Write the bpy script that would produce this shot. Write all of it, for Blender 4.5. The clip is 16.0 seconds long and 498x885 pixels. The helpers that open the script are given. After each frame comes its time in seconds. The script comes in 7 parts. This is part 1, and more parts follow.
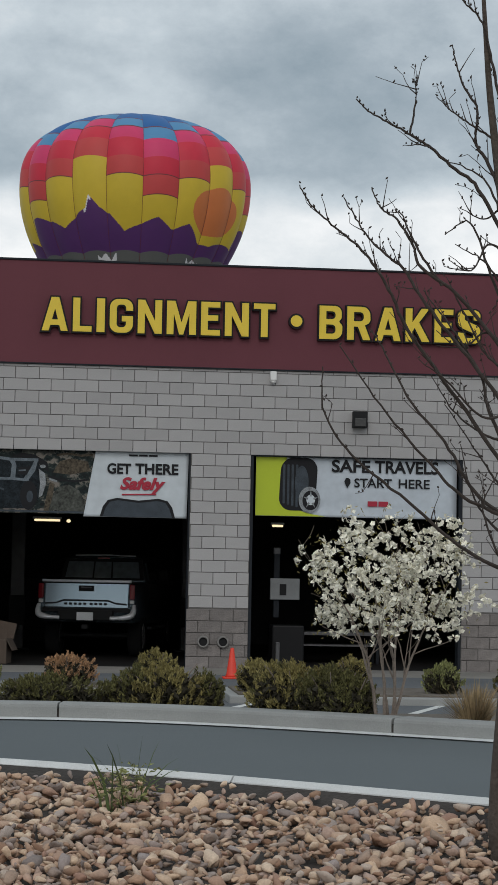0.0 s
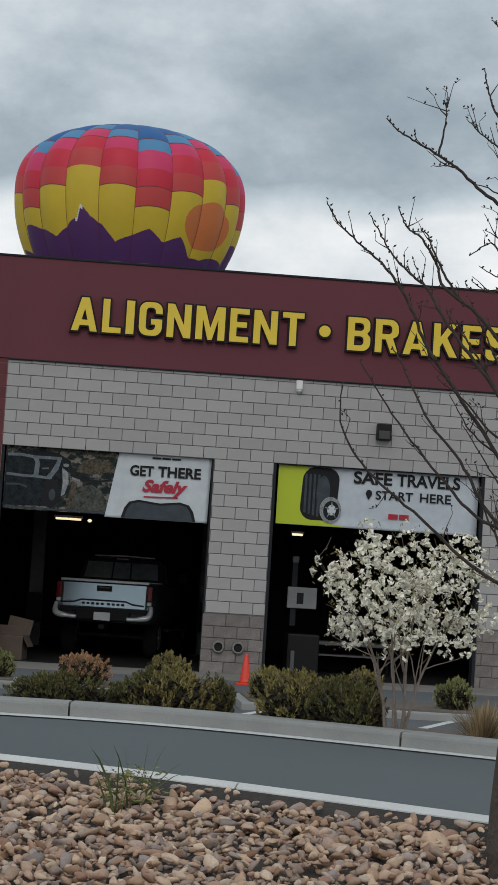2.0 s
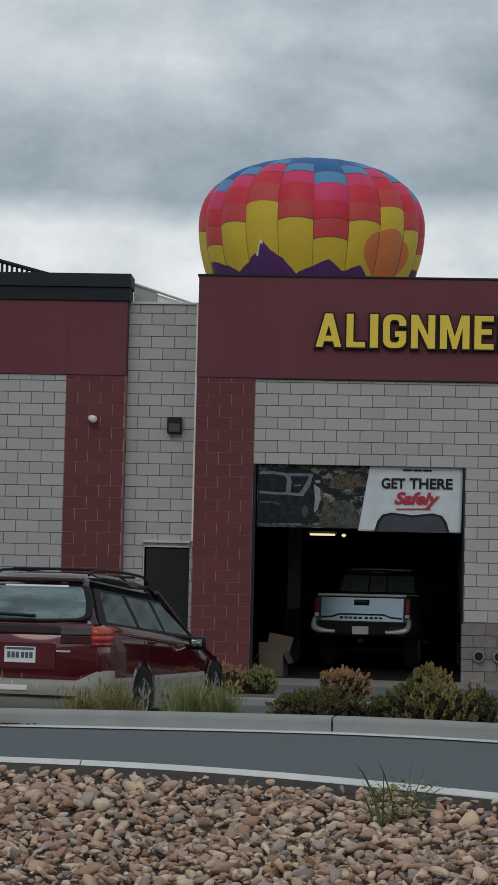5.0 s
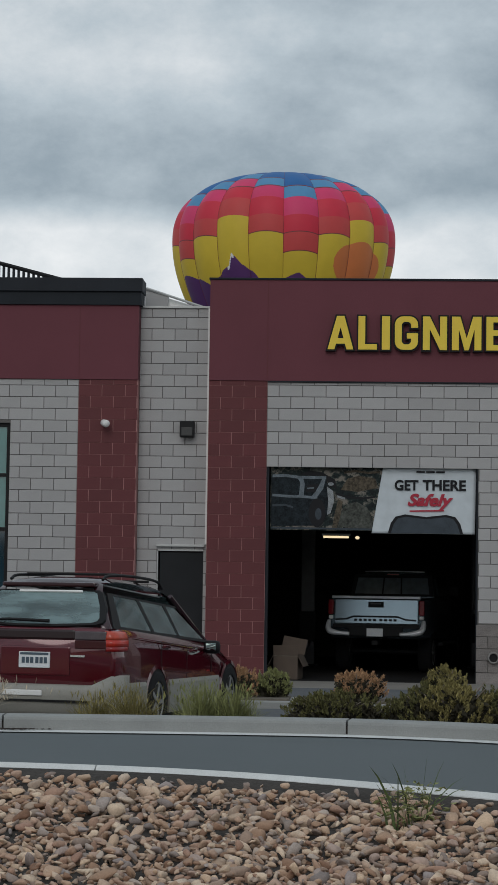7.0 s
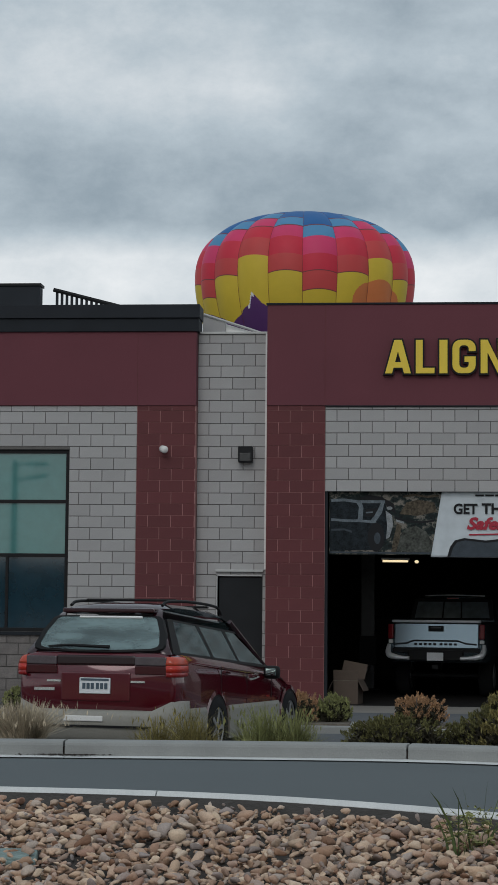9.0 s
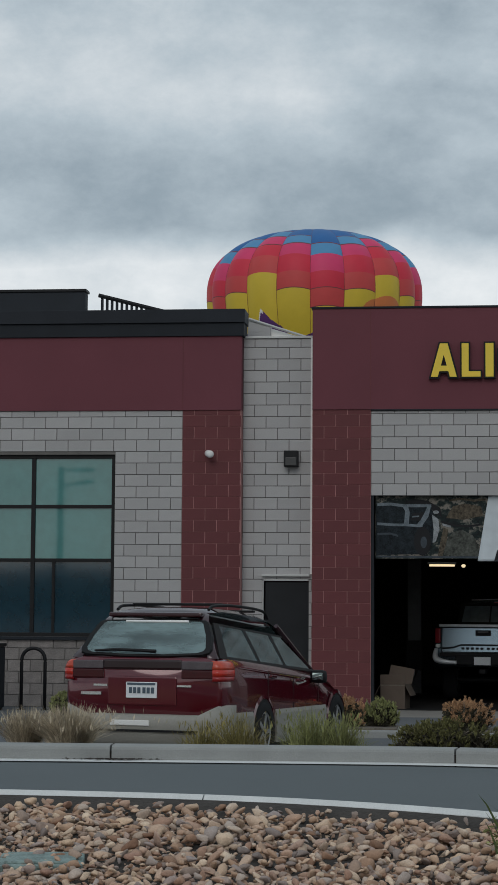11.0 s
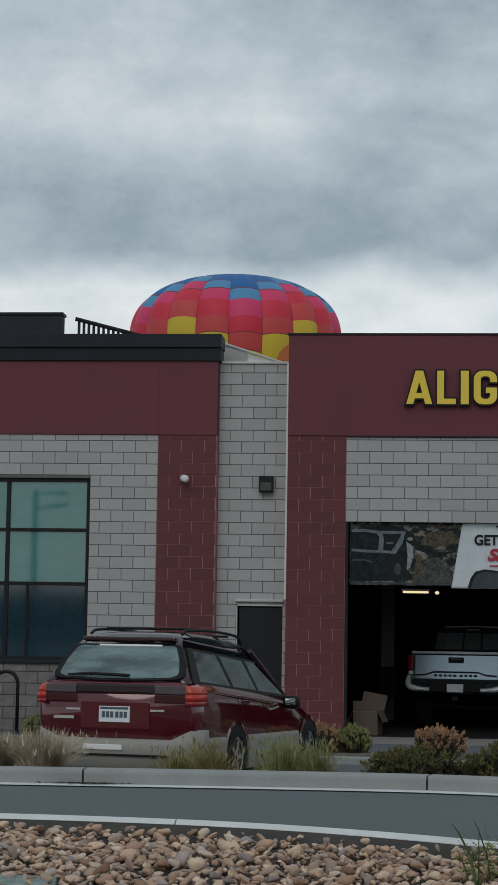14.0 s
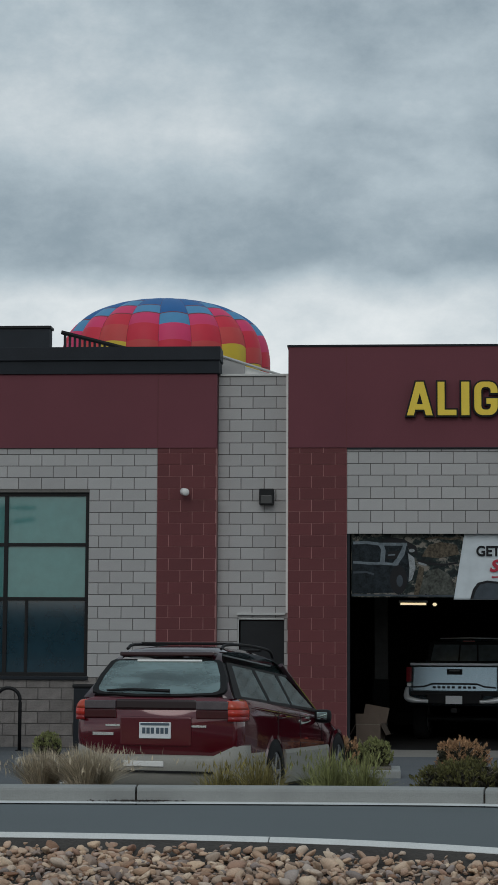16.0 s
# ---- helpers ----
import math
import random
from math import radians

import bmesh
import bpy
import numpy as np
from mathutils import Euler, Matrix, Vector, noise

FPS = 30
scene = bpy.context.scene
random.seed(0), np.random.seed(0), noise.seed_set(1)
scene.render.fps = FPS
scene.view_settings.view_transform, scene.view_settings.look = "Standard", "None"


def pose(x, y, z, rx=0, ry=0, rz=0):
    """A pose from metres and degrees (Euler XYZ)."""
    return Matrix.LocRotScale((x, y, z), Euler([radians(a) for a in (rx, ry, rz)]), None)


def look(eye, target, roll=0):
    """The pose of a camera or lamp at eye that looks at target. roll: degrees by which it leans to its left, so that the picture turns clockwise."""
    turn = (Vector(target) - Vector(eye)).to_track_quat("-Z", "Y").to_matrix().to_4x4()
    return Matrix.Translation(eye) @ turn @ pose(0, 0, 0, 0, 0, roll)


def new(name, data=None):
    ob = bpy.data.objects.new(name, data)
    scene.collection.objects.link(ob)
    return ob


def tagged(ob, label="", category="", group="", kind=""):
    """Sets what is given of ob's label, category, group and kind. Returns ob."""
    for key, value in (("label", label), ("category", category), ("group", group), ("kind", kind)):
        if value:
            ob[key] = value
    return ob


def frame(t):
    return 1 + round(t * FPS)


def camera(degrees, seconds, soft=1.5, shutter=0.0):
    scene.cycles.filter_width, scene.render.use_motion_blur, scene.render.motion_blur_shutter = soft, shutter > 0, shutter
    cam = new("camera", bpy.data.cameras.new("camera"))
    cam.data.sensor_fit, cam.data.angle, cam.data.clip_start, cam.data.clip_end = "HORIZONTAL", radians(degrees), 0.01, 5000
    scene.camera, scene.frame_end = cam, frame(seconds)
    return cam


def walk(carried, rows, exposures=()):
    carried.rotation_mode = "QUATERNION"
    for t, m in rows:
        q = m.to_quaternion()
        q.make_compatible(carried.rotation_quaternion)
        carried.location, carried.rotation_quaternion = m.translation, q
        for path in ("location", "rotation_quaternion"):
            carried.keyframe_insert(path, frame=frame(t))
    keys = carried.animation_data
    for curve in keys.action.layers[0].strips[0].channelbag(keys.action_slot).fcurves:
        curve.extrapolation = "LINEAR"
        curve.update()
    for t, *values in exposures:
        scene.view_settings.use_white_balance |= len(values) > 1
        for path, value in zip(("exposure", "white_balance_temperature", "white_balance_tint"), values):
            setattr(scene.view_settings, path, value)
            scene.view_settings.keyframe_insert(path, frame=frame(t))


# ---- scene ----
cam = camera(14.6, 16.0, soft=1.25)
PATH = [
    (0, (2.521, -33.322, 1.612), (2.708, -31.335, 1.748), 1.1),
    (0.5, (2.545, -33.385, 1.615), (2.725, -31.398, 1.75), 1.7),
    (1, (2.557, -33.414, 1.619), (2.713, -31.425, 1.757), 3.1),
    (1.5, (2.552, -33.482, 1.65), (2.703, -31.492, 1.787), 3.7),
    (2, (2.553, -33.422, 1.63), (2.713, -31.434, 1.771), 3.6),
    (2.5, (2.547, -33.447, 1.645), (2.687, -31.456, 1.778), 2.9),
    (3, (2.555, -33.465, 1.647), (2.585, -31.468, 1.757), 2.5),
    (3.5, (2.548, -33.446, 1.643), (2.526, -31.449, 1.753), 2.3),
    (4, (2.565, -33.479, 1.651), (2.512, -31.483, 1.764), 2.1),
    (4.5, (2.571, -33.492, 1.657), (2.496, -31.498, 1.782), 1.6),
    (5, (2.56, -33.468, 1.643), (2.463, -31.475, 1.786), 1.3),
    (7.5, (2.571, -33.483, 1.652), (2.456, -31.492, 1.799), 0.7),
    (8, (2.566, -33.49, 1.651), (2.433, -31.501, 1.806), 0.7),
    (8.5, (2.576, -33.486, 1.656), (2.423, -31.499, 1.82), 0.6),
    (9, (2.579, -33.519, 1.656), (2.408, -31.533, 1.826), 0.5),
    (9.5, (2.572, -33.486, 1.644), (2.377, -31.503, 1.817), 0.6),
    (10, (2.568, -33.461, 1.638), (2.358, -31.479, 1.811), 0.6),
    (12.5, (2.58, -33.511, 1.64), (2.362, -31.532, 1.831), 0.3),
    (13, (2.579, -33.512, 1.639), (2.372, -31.533, 1.838), 0.3),
    (13.5, (2.576, -33.521, 1.643), (2.38, -31.54, 1.844), 0.4),
    (14, (2.573, -33.525, 1.64), (2.381, -31.545, 1.841), 0.9),
    (14.5, (2.474, -33.542, 1.641), (2.28, -31.562, 1.843), 1.1),
    (15, (2.283, -33.517, 1.641), (2.096, -31.536, 1.843), 1.3),
    (15.5, (2.007, -33.498, 1.644), (1.857, -31.515, 1.851), 1.0),
    (16, (1.612, -33.445, 1.64), (1.476, -31.461, 1.855), 0.3),
]
walk(cam, [(t, look(e, a, r)) for t, e, a, r in PATH], [(0, 0.06, 6560, 12), (2.0, 0.02, 6565, 12), (3.0, 0.11, 6570, 12), (5.0, -0.19, 6470, 11), (7.5, -0.14, 6400, 10.8), (9.0, -0.18, 6360, 10.5), (12.5, -0.20, 6340, 9.5), (16.0, -0.26, 6300, 8)])

# ---- world, sun ----
world = bpy.data.worlds.new("overcast_sky")
scene.world = world
world.use_nodes = True


def build_sky():
    nt = world.node_tree
    nt.nodes.clear()
    n, l = nt.nodes.new, nt.links.new
    out, bg = n("ShaderNodeOutputWorld"), n("ShaderNodeBackground")
    sky = n("ShaderNodeTexSky")
    sky.sky_type, sky.sun_disc = "NISHITA", False
    sky.sun_elevation, sky.sun_rotation = radians(34), radians(188)
    dim = n("ShaderNodeVectorMath")
    dim.operation = "SCALE"
    dim.inputs["Scale"].default_value = 0.1
    l(sky.outputs[0], dim.inputs[0])
    tc = n("ShaderNodeTexCoord")
    sep = n("ShaderNodeSeparateXYZ")
    l(tc.outputs["Generated"], sep.inputs[0])
    # cloud deck: streaks are squashed towards the horizon
    mp = n("ShaderNodeMapping")
    mp.inputs["Location"].default_value = (0.33, 0.0, 0.23)
    mp.inputs["Scale"].default_value = (1.0, 1.0, 1.6)
    l(tc.outputs["Generated"], mp.inputs[0])
    big, fine = n("ShaderNodeTexNoise"), n("ShaderNodeTexNoise")
    big.inputs["Scale"].default_value, big.inputs["Detail"].default_value = 5.2, 3.0
    big.inputs["Distortion"].default_value = 0.35
    fine.inputs["Scale"].default_value, fine.inputs["Detail"].default_value = 12.0, 9.0
    fine.inputs["Roughness"].default_value = 0.66
    for tex in (big, fine):
        l(mp.outputs[0], tex.inputs["Vector"])
    blend = n("ShaderNodeMix")
    blend.data_type = "FLOAT"
    blend.inputs[0].default_value = 0.42
    l(big.outputs[0], blend.inputs[2])
    l(fine.outputs[0], blend.inputs[3])
    # bright gap low over the horizon, grey belly above it
    ragged = n("ShaderNodeMath")
    ragged.operation = "MULTIPLY_ADD"
    ragged.inputs[1].default_value = 0.10
    l(big.outputs[0], ragged.inputs[0])
    l(sep.outputs[2], ragged.inputs[2])
    low = n("ShaderNodeMapRange")
    low.inputs["From Min"].default_value, low.inputs["From Max"].default_value = 0.17, 0.37
    l(ragged.outputs[0], low.inputs[0])
    band = n("ShaderNodeValToRGB")
    be = band.color_ramp.elements
    be[0].position, be[0].color = 0.0, (0.75, 0.75, 0.75, 1)
    be[1].position, be[1].color = 1.0, (0.52, 0.52, 0.52, 1)
    for p, v in ((0.29, 0.75), (0.37, 0.46), (0.56, 0.42), (0.78, 0.54)):
        be.new(p).color = (v, v, v, 1)
    l(low.outputs[0], band.inputs[0])
    add = n("ShaderNodeMath")
    add.operation = "MULTIPLY_ADD"
    add.inputs[1].default_value = 0.62
    l(band.outputs[0], add.inputs[0])
    shifted = n("ShaderNodeMath")
    shifted.operation = "MULTIPLY_ADD"
    shifted.inputs[1].default_value, shifted.inputs[2].default_value = 0.74, -0.165
    l(blend.outputs[0], shifted.inputs[0])
    l(shifted.outputs[0], add.inputs[2])
    ramp = n("ShaderNodeValToRGB")
    e = ramp.color_ramp.elements
    e[0].position, e[0].color = 0.36, (0.22, 0.285, 0.325, 1)
    e[1].position, e[1].color = 0.765, (0.98, 0.985, 0.965, 1)
    for p, c in ((0.455, (0.335, 0.40, 0.44, 1)), (0.55, (0.50, 0.57, 0.605, 1))):
        e.new(p).color = c
    l(add.outputs[0], ramp.inputs[0])
    mix = n("ShaderNodeMix")
    mix.data_type = "RGBA"
    mix.inputs[0].default_value = 0.93
    l(dim.outputs[0], mix.inputs[6])
    l(ramp.outputs[0], mix.inputs[7])
    # an overcast sky grows brighter towards the zenith
    up = n("ShaderNodeMapRange")
    for k, v in zip(("From Min", "From Max", "To Min", "To Max"), (0.30, 0.95, 1.08, 1.25)):
        up.inputs[k].default_value = v
    l(sep.outputs[2], up.inputs[0])
    l(mix.outputs[2], bg.inputs[0])
    l(up.outputs[0], bg.inputs[1])
    l(bg.outputs[0], out.inputs[0])


build_sky()
sun = new("sun", bpy.data.lights.new("sun", "SUN"))
sun.data.energy, sun.data.angle, sun.data.color = 0.65, radians(30), (1.0, 0.96, 0.9)
sun.matrix_world = look((-6, -40, 27), (0, 0, 0))


# ---- materials ----
def mat(name, base, rough=0.8, metal=0.0, var=0.12, scale=3.0, bump=0.15, bscale=60.0, rand="", amount=0.25, spec=0.5, stain=None):
    m = bpy.data.materials.new(name)
    m.use_nodes = True
    nt = m.node_tree
    n, l = nt.nodes.new, nt.links.new
    b = nt.nodes["Principled BSDF"]
    b.inputs["Roughness"].default_value, b.inputs["Metallic"].default_value = rough, metal
    b.inputs["Specular IOR Level"].default_value = spec
    tc = n("ShaderNodeTexCoord")
    big, fine = n("ShaderNodeTexNoise"), n("ShaderNodeTexNoise")
    big.inputs["Scale"].default_value, big.inputs["Detail"].default_value = scale, 4
    fine.inputs["Scale"].default_value, fine.inputs["Detail"].default_value = bscale, 5
    for t in (big, fine):
        l(tc.outputs["Object"], t.inputs["Vector"])
    both = n("ShaderNodeMath")
    both.operation = "MULTIPLY_ADD"
    both.inputs[1].default_value = 0.5
    l(fine.outputs[0], both.inputs[0])
    half = n("ShaderNodeMath")
    half.operation, half.inputs[1].default_value = "MULTIPLY", 0.5
    l(big.outputs[0], half.inputs[0])
    l(half.outputs[0], both.inputs[2])
    ramp = n("ShaderNodeValToRGB")
    e = ramp.color_ramp.elements
    e[0].position, e[1].position = 0.3, 0.7
    e[0].color = (*[max(0, c * (1 - var)) for c in base], 1)
    e[1].color = (*[min(1, c * (1 + var)) for c in (stain or base)], 1)
    l(both.outputs[0], ramp.inputs[0])
    colour = ramp.outputs[0]
    if rand:
        src = n("ShaderNodeObjectInfo").outputs["Random"] if rand == "object" else n("ShaderNodeNewGeometry").outputs["Random Per Island"]
        rng = n("ShaderNodeMapRange")
        rng.inputs["To Min"].default_value, rng.inputs["To Max"].default_value = 1 - amount, 1 + amount
        l(src, rng.inputs[0])
        hsv = n("ShaderNodeHueSaturation")
        l(rng.outputs[0], hsv.inputs["Value"])
        l(colour, hsv.inputs["Color"])
        colour = hsv.outputs[0]
    l(colour, b.inputs["Base Color"])
    if bump:
        bp = n("ShaderNodeBump")
        bp.inputs["Strength"].default_value, bp.inputs["Distance"].default_value = bump, 0.01
        l(fine.outputs[0], bp.inputs["Height"])
        l(bp.outputs[0], b.inputs["Normal"])
    return m


def stone_mat(name, rand):
    """River cobbles: hue, tone and speckle differ from stone to stone."""
    m = mat(name, (0.36, 0.27, 0.21), 0.85, 0, 0.35, 14, 0.3, 90)
    nt = m.node_tree
    n, l = nt.nodes.new, nt.links.new
    src = n("ShaderNodeObjectInfo").outputs["Random"] if rand == "object" else n("ShaderNodeNewGeometry").outputs["Random Per Island"]
    ramp = n("ShaderNodeValToRGB")
    e = ramp.color_ramp.elements
    e[0].position, e[0].color = 0.0, (0.27, 0.145, 0.09, 1)
    e[1].position, e[1].color = 1.0, (0.72, 0.55, 0.40, 1)
    for p, c in ((0.15, (0.56, 0.37, 0.25)), (0.3, (0.28, 0.23, 0.21)), (0.42, (0.76, 0.545, 0.375)), (0.55, (0.40, 0.23, 0.165)), (0.68, (0.84, 0.65, 0.48)), (0.8, (0.38, 0.325, 0.31)), (0.9, (0.60, 0.395, 0.29))):
        e.new(p).color = (*c, 1)
    l(src, ramp.inputs[0])
    mul = n("ShaderNodeMix")
    mul.data_type, mul.blend_type = "RGBA", "MULTIPLY"
    mul.inputs[0].default_value = 0.62
    grain = nt.nodes["Color Ramp"]
    grain.color_ramp.elements[0].color, grain.color_ramp.elements[1].color = (0.45, 0.43, 0.42, 1), (1, 1, 1, 1)
    l(ramp.outputs[0], mul.inputs[6])
    l(grain.outputs[0], mul.inputs[7])
    l(mul.outputs[2], nt.nodes["Principled BSDF"].inputs["Base Color"])
    return m


def glow(name, colour, strength):
    m = bpy.data.materials.new(name)
    m.use_nodes = True
    b = m.node_tree.nodes["Principled BSDF"]
    b.inputs["Base Color"].default_value = b.inputs["Emission Color"].default_value = (*colour, 1)
    b.inputs["Emission Strength"].default_value = strength
    return m


def clear_glass(name, tint, haze=0.45):
    """Car window that is seen through: a tinted pane with a mirror-like gloss, its bright haze coloured in."""
    m = bpy.data.materials.new(name)
    m.use_nodes = True
    nt = m.node_tree
    nt.nodes.remove(nt.nodes["Principled BSDF"])
    n, l = nt.nodes.new, nt.links.new
    clear, gloss, mix, fres = n("ShaderNodeBsdfTransparent"), n("ShaderNodeBsdfGlossy"), n("ShaderNodeMixShader"), n("ShaderNodeFresnel")
    clear.inputs[0].default_value = (*tint, 1)
    gloss.inputs["Roughness"].default_value = 0.03
    fres.inputs[0].default_value = 1.6
    # pale diffuse haze paints in the light that the pane gives back
    veil, film, tex, amount = n("ShaderNodeBsdfDiffuse"), n("ShaderNodeMixShader"), n("ShaderNodeTexNoise"), n("ShaderNodeMapRange")
    veil.inputs[0].default_value = (0.27, 0.38, 0.39, 1)
    tex.inputs["Scale"].default_value, tex.inputs["Detail"].default_value = 3.5, 4
    for k, v in zip(("From Min", "From Max", "To Min", "To Max"), (0.35, 0.65, haze * 0.6, haze * 1.4)):
        amount.inputs[k].default_value = v
    l(tex.outputs[0], amount.inputs[0])
    l(amount.outputs[0], film.inputs[0])
    l(clear.outputs[0], film.inputs[1])
    l(veil.outputs[0], film.inputs[2])
    l(fres.outputs[0], mix.inputs[0])
    l(film.outputs[0], mix.inputs[1])
    l(gloss.outputs[0], mix.inputs[2])
    l(mix.outputs[0], nt.nodes["Material Output"].inputs[0])
    return m


def photo_mat(name):
    """Printed desert-rock photograph: boulders in brown, ochre and black."""
    m = mat(name, (0.1, 0.08, 0.06), 0.6, 0, 0.1, 4, 0, spec=0.15)
    nt = m.node_tree
    n, l = nt.nodes.new, nt.links.new
    tc, vo, no = n("ShaderNodeTexCoord"), n("ShaderNodeTexVoronoi"), n("ShaderNodeTexNoise")
    vo.inputs["Scale"].default_value, no.inputs["Scale"].default_value, no.inputs["Detail"].default_value = 7.5, 11.0, 9
    no.inputs["Distortion"].default_value = 1.2
    warp = n("ShaderNodeVectorMath")
    warp.operation = "MULTIPLY_ADD"
    warp.inputs[1].default_value = (0.34, 0.34, 0.16)
    l(tc.outputs["Object"], no.inputs["Vector"])
    l(no.outputs["Color"], warp.inputs[0])
    l(tc.outputs["Object"], warp.inputs[2])
    l(warp.outputs[0], vo.inputs["Vector"])
    mul = n("ShaderNodeMath")
    mul.operation = "MULTIPLY"
    l(vo.outputs["Distance"], mul.inputs[0])
    l(no.outputs[0], mul.inputs[1])
    ramp = n("ShaderNodeValToRGB")
    e = ramp.color_ramp.elements
    e[0].position, e[0].color = 0.04, (0.010, 0.012, 0.013, 1)
    e[1].position, e[1].color = 0.42, (0.19, 0.17, 0.145, 1)
    e.new(0.20).color = (0.018, 0.028, 0.027, 1)
    e.new(0.29).color = (0.065, 0.070, 0.062, 1)
    big, mass, mix = n("ShaderNodeTexNoise"), n("ShaderNodeMapRange"), n("ShaderNodeMath")
    stretch = n("ShaderNodeMapping")
    stretch.inputs["Scale"].default_value = (1.0, 1.0, 2.3)
    stretch.inputs["Rotation"].default_value = (0, 0.35, 0)
    big.inputs["Scale"].default_value, big.inputs["Detail"].default_value = 2.6, 3.0
    for k, v in zip(("From Min", "From Max", "To Min", "To Max"), (0.42, 0.60, 0.45, 1.5)):
        mass.inputs[k].default_value = v
    mix.operation = "MULTIPLY"
    l(tc.outputs["Object"], stretch.inputs[0])
    l(stretch.outputs[0], big.inputs["Vector"])
    l(big.outputs[0], mass.inputs[0])
    l(mul.outputs[0], mix.inputs[0])
    l(mass.outputs[0], mix.inputs[1])
    l(mix.outputs[0], ramp.inputs[0])
    l(ramp.outputs[0], nt.nodes["Principled BSDF"].inputs["Base Color"])
    return m


M_BLOCK = mat("grey_block", (0.385, 0.374, 0.370), 0.9, 0, 0.10, 2.0, 0.35, 70, "object", 0.07)
M_BLOCK_DARK = mat("split_face_block", (0.20, 0.18, 0.17), 0.95, 0, 0.3, 6.0, 0.9, 45, "object", 0.14)
M_BLOCK_RED = mat("red_painted_block", (0.118, 0.027, 0.030), 0.75, 0, 0.16, 2.0, 0.3, 70, "object", 0.09)
M_MORTAR = mat("grey_mortar", (0.13, 0.122, 0.115), 0.95, 0, 0.2, 5, 0.2)
M_MORTAR_RED = mat("pink_mortar", (0.34, 0.17, 0.16), 0.95, 0, 0.3, 5, 0.2)
M_STUCCO = mat("burgundy_stucco", (0.137, 0.037, 0.049), 0.85, 0, 0.12, 0.8, 0.25, 120)
M_TRIM = mat("charcoal_metal", (0.014, 0.017, 0.022), 0.7, 0.0, 0.25, 2, 0.05, spec=0.25)
M_COPING = mat("galvanised_coping", (0.45, 0.45, 0.44), 0.5, 0.4, 0.1, 3, 0.05)
M_ROOF = mat("white_roof_membrane", (0.84, 0.83, 0.80), 0.7, 0, 0.06, 2, 0.05)
M_ASPHALT = mat("asphalt", (0.088, 0.096, 0.105), 0.9, 0, 0.14, 0.7, 0.5, 140, stain=(0.105, 0.112, 0.12))
M_ROAD = mat("smooth_asphalt", (0.102, 0.118, 0.124), 0.9, 0, 0.1, 0.5, 0.35, 160)
M_CONCRETE = mat("weathered_concrete", (0.29, 0.293, 0.283), 0.9, 0, 0.16, 3.0, 0.3, 90, "object", 0.06)
M_APRON = mat("tan_grey_concrete", (0.21, 0.195, 0.175), 0.9, 0, 0.25, 1.2, 0.3, 70)
M_GUTTER = mat("pale_concrete", (0.62, 0.63, 0.62), 0.85, 0, 0.12, 4, 0.15, 90)
M_SOIL = mat("brown_soil", (0.045, 0.038, 0.033), 1.0, 0, 0.4, 6, 0.9, 40)
M_MULCH = mat("planter_mulch", (0.13, 0.11, 0.09), 1.0, 0, 0.4, 8, 0.9, 50)
M_LINE = mat("white_road_paint", (0.6, 0.6, 0.58), 0.8, 0, 0.25, 9, 0.1)
M_STONE = stone_mat("river_stone", "object")
M_STONES = stone_mat("river_stones", "island")
# Workshop shell and floor: the unlit room's darkness is put into their colour.
M_DARK = mat("dim_interior_tone", (0.03, 0.03, 0.032), 0.85, 0, 0.3, 1.2, 0.1)
M_SHOPFLOOR = mat("dim_oily_concrete", (0.020, 0.019, 0.019), 0.95, 0, 0.3, 1.5, 0.1, spec=0.1)
M_YELLOW = mat("yellow_acrylic", (0.78, 0.56, 0.04), 0.4, 0, 0.06, 3, 0.02)
M_BLACK = mat("black_metal", (0.007, 0.007, 0.008), 0.55, 0, 0.2, 5, 0.03, spec=0.25)
M_RUBBER = mat("tyre_rubber", (0.010, 0.010, 0.011), 0.85, 0, 0.2, 6, 0.3, spec=0.25)
M_WHITE = mat("white_plastic", (0.75, 0.74, 0.72), 0.5, 0, 0.05, 5, 0.02)
M_ALLOY = mat("alloy_wheel", (0.36, 0.36, 0.37), 0.45, 0.7, 0.1, 6, 0.02)
M_MAROON = mat("maroon_car_paint", (0.095, 0.006, 0.014), 0.13, 0.2, 0.1, 1.5, 0.0)
M_CLAD = mat("grey_beige_cladding", (0.27, 0.26, 0.23), 0.5, 0.0, 0.12, 3, 0.03)
M_SILVER = mat("silver_car_paint", (0.27, 0.34, 0.385), 0.24, 0.8, 0.06, 1.5, 0.0)
M_CHROME = mat("chrome", (0.72, 0.73, 0.74), 0.18, 0.95, 0.05, 3, 0.0)
M_CARGLASS = mat("tinted_car_glass", (0.035, 0.050, 0.054), 0.08, 0.0, 0.85, 2.6, 0.0, 5.0, spec=0.6)
M_CLEAR = clear_glass("hazed_rear_glass", (0.70, 0.84, 0.84), 0.44)
M_CLEARSIDE = clear_glass("hazed_side_glass", (0.72, 0.85, 0.85), 0.30)
M_SEAT = mat("grey_seat_fabric", (0.06, 0.062, 0.062), 0.9, 0, 0.3, 6, 0.2)
M_LINING = mat("pale_cabin_lining", (0.26, 0.27, 0.27), 0.9, 0, 0.15, 4, 0.1)
M_DEEPRED = mat("deep_red_lamp_lens", (0.24, 0.012, 0.013), 0.18, 0, 0.2, 14, 0.05, 40)
M_DARKRED = mat("dark_red_lens", (0.045, 0.004, 0.007), 0.15, 0, 0.2, 14, 0.03, 40)
M_REDLAMP = mat("red_lamp_lens", (0.46, 0.030, 0.018), 0.2, 0, 0.2, 14, 0.05, 40)
M_PORT = mat("dull_metal_ring", (0.20, 0.19, 0.18), 0.6, 0.2, 0.25, 9, 0.05)
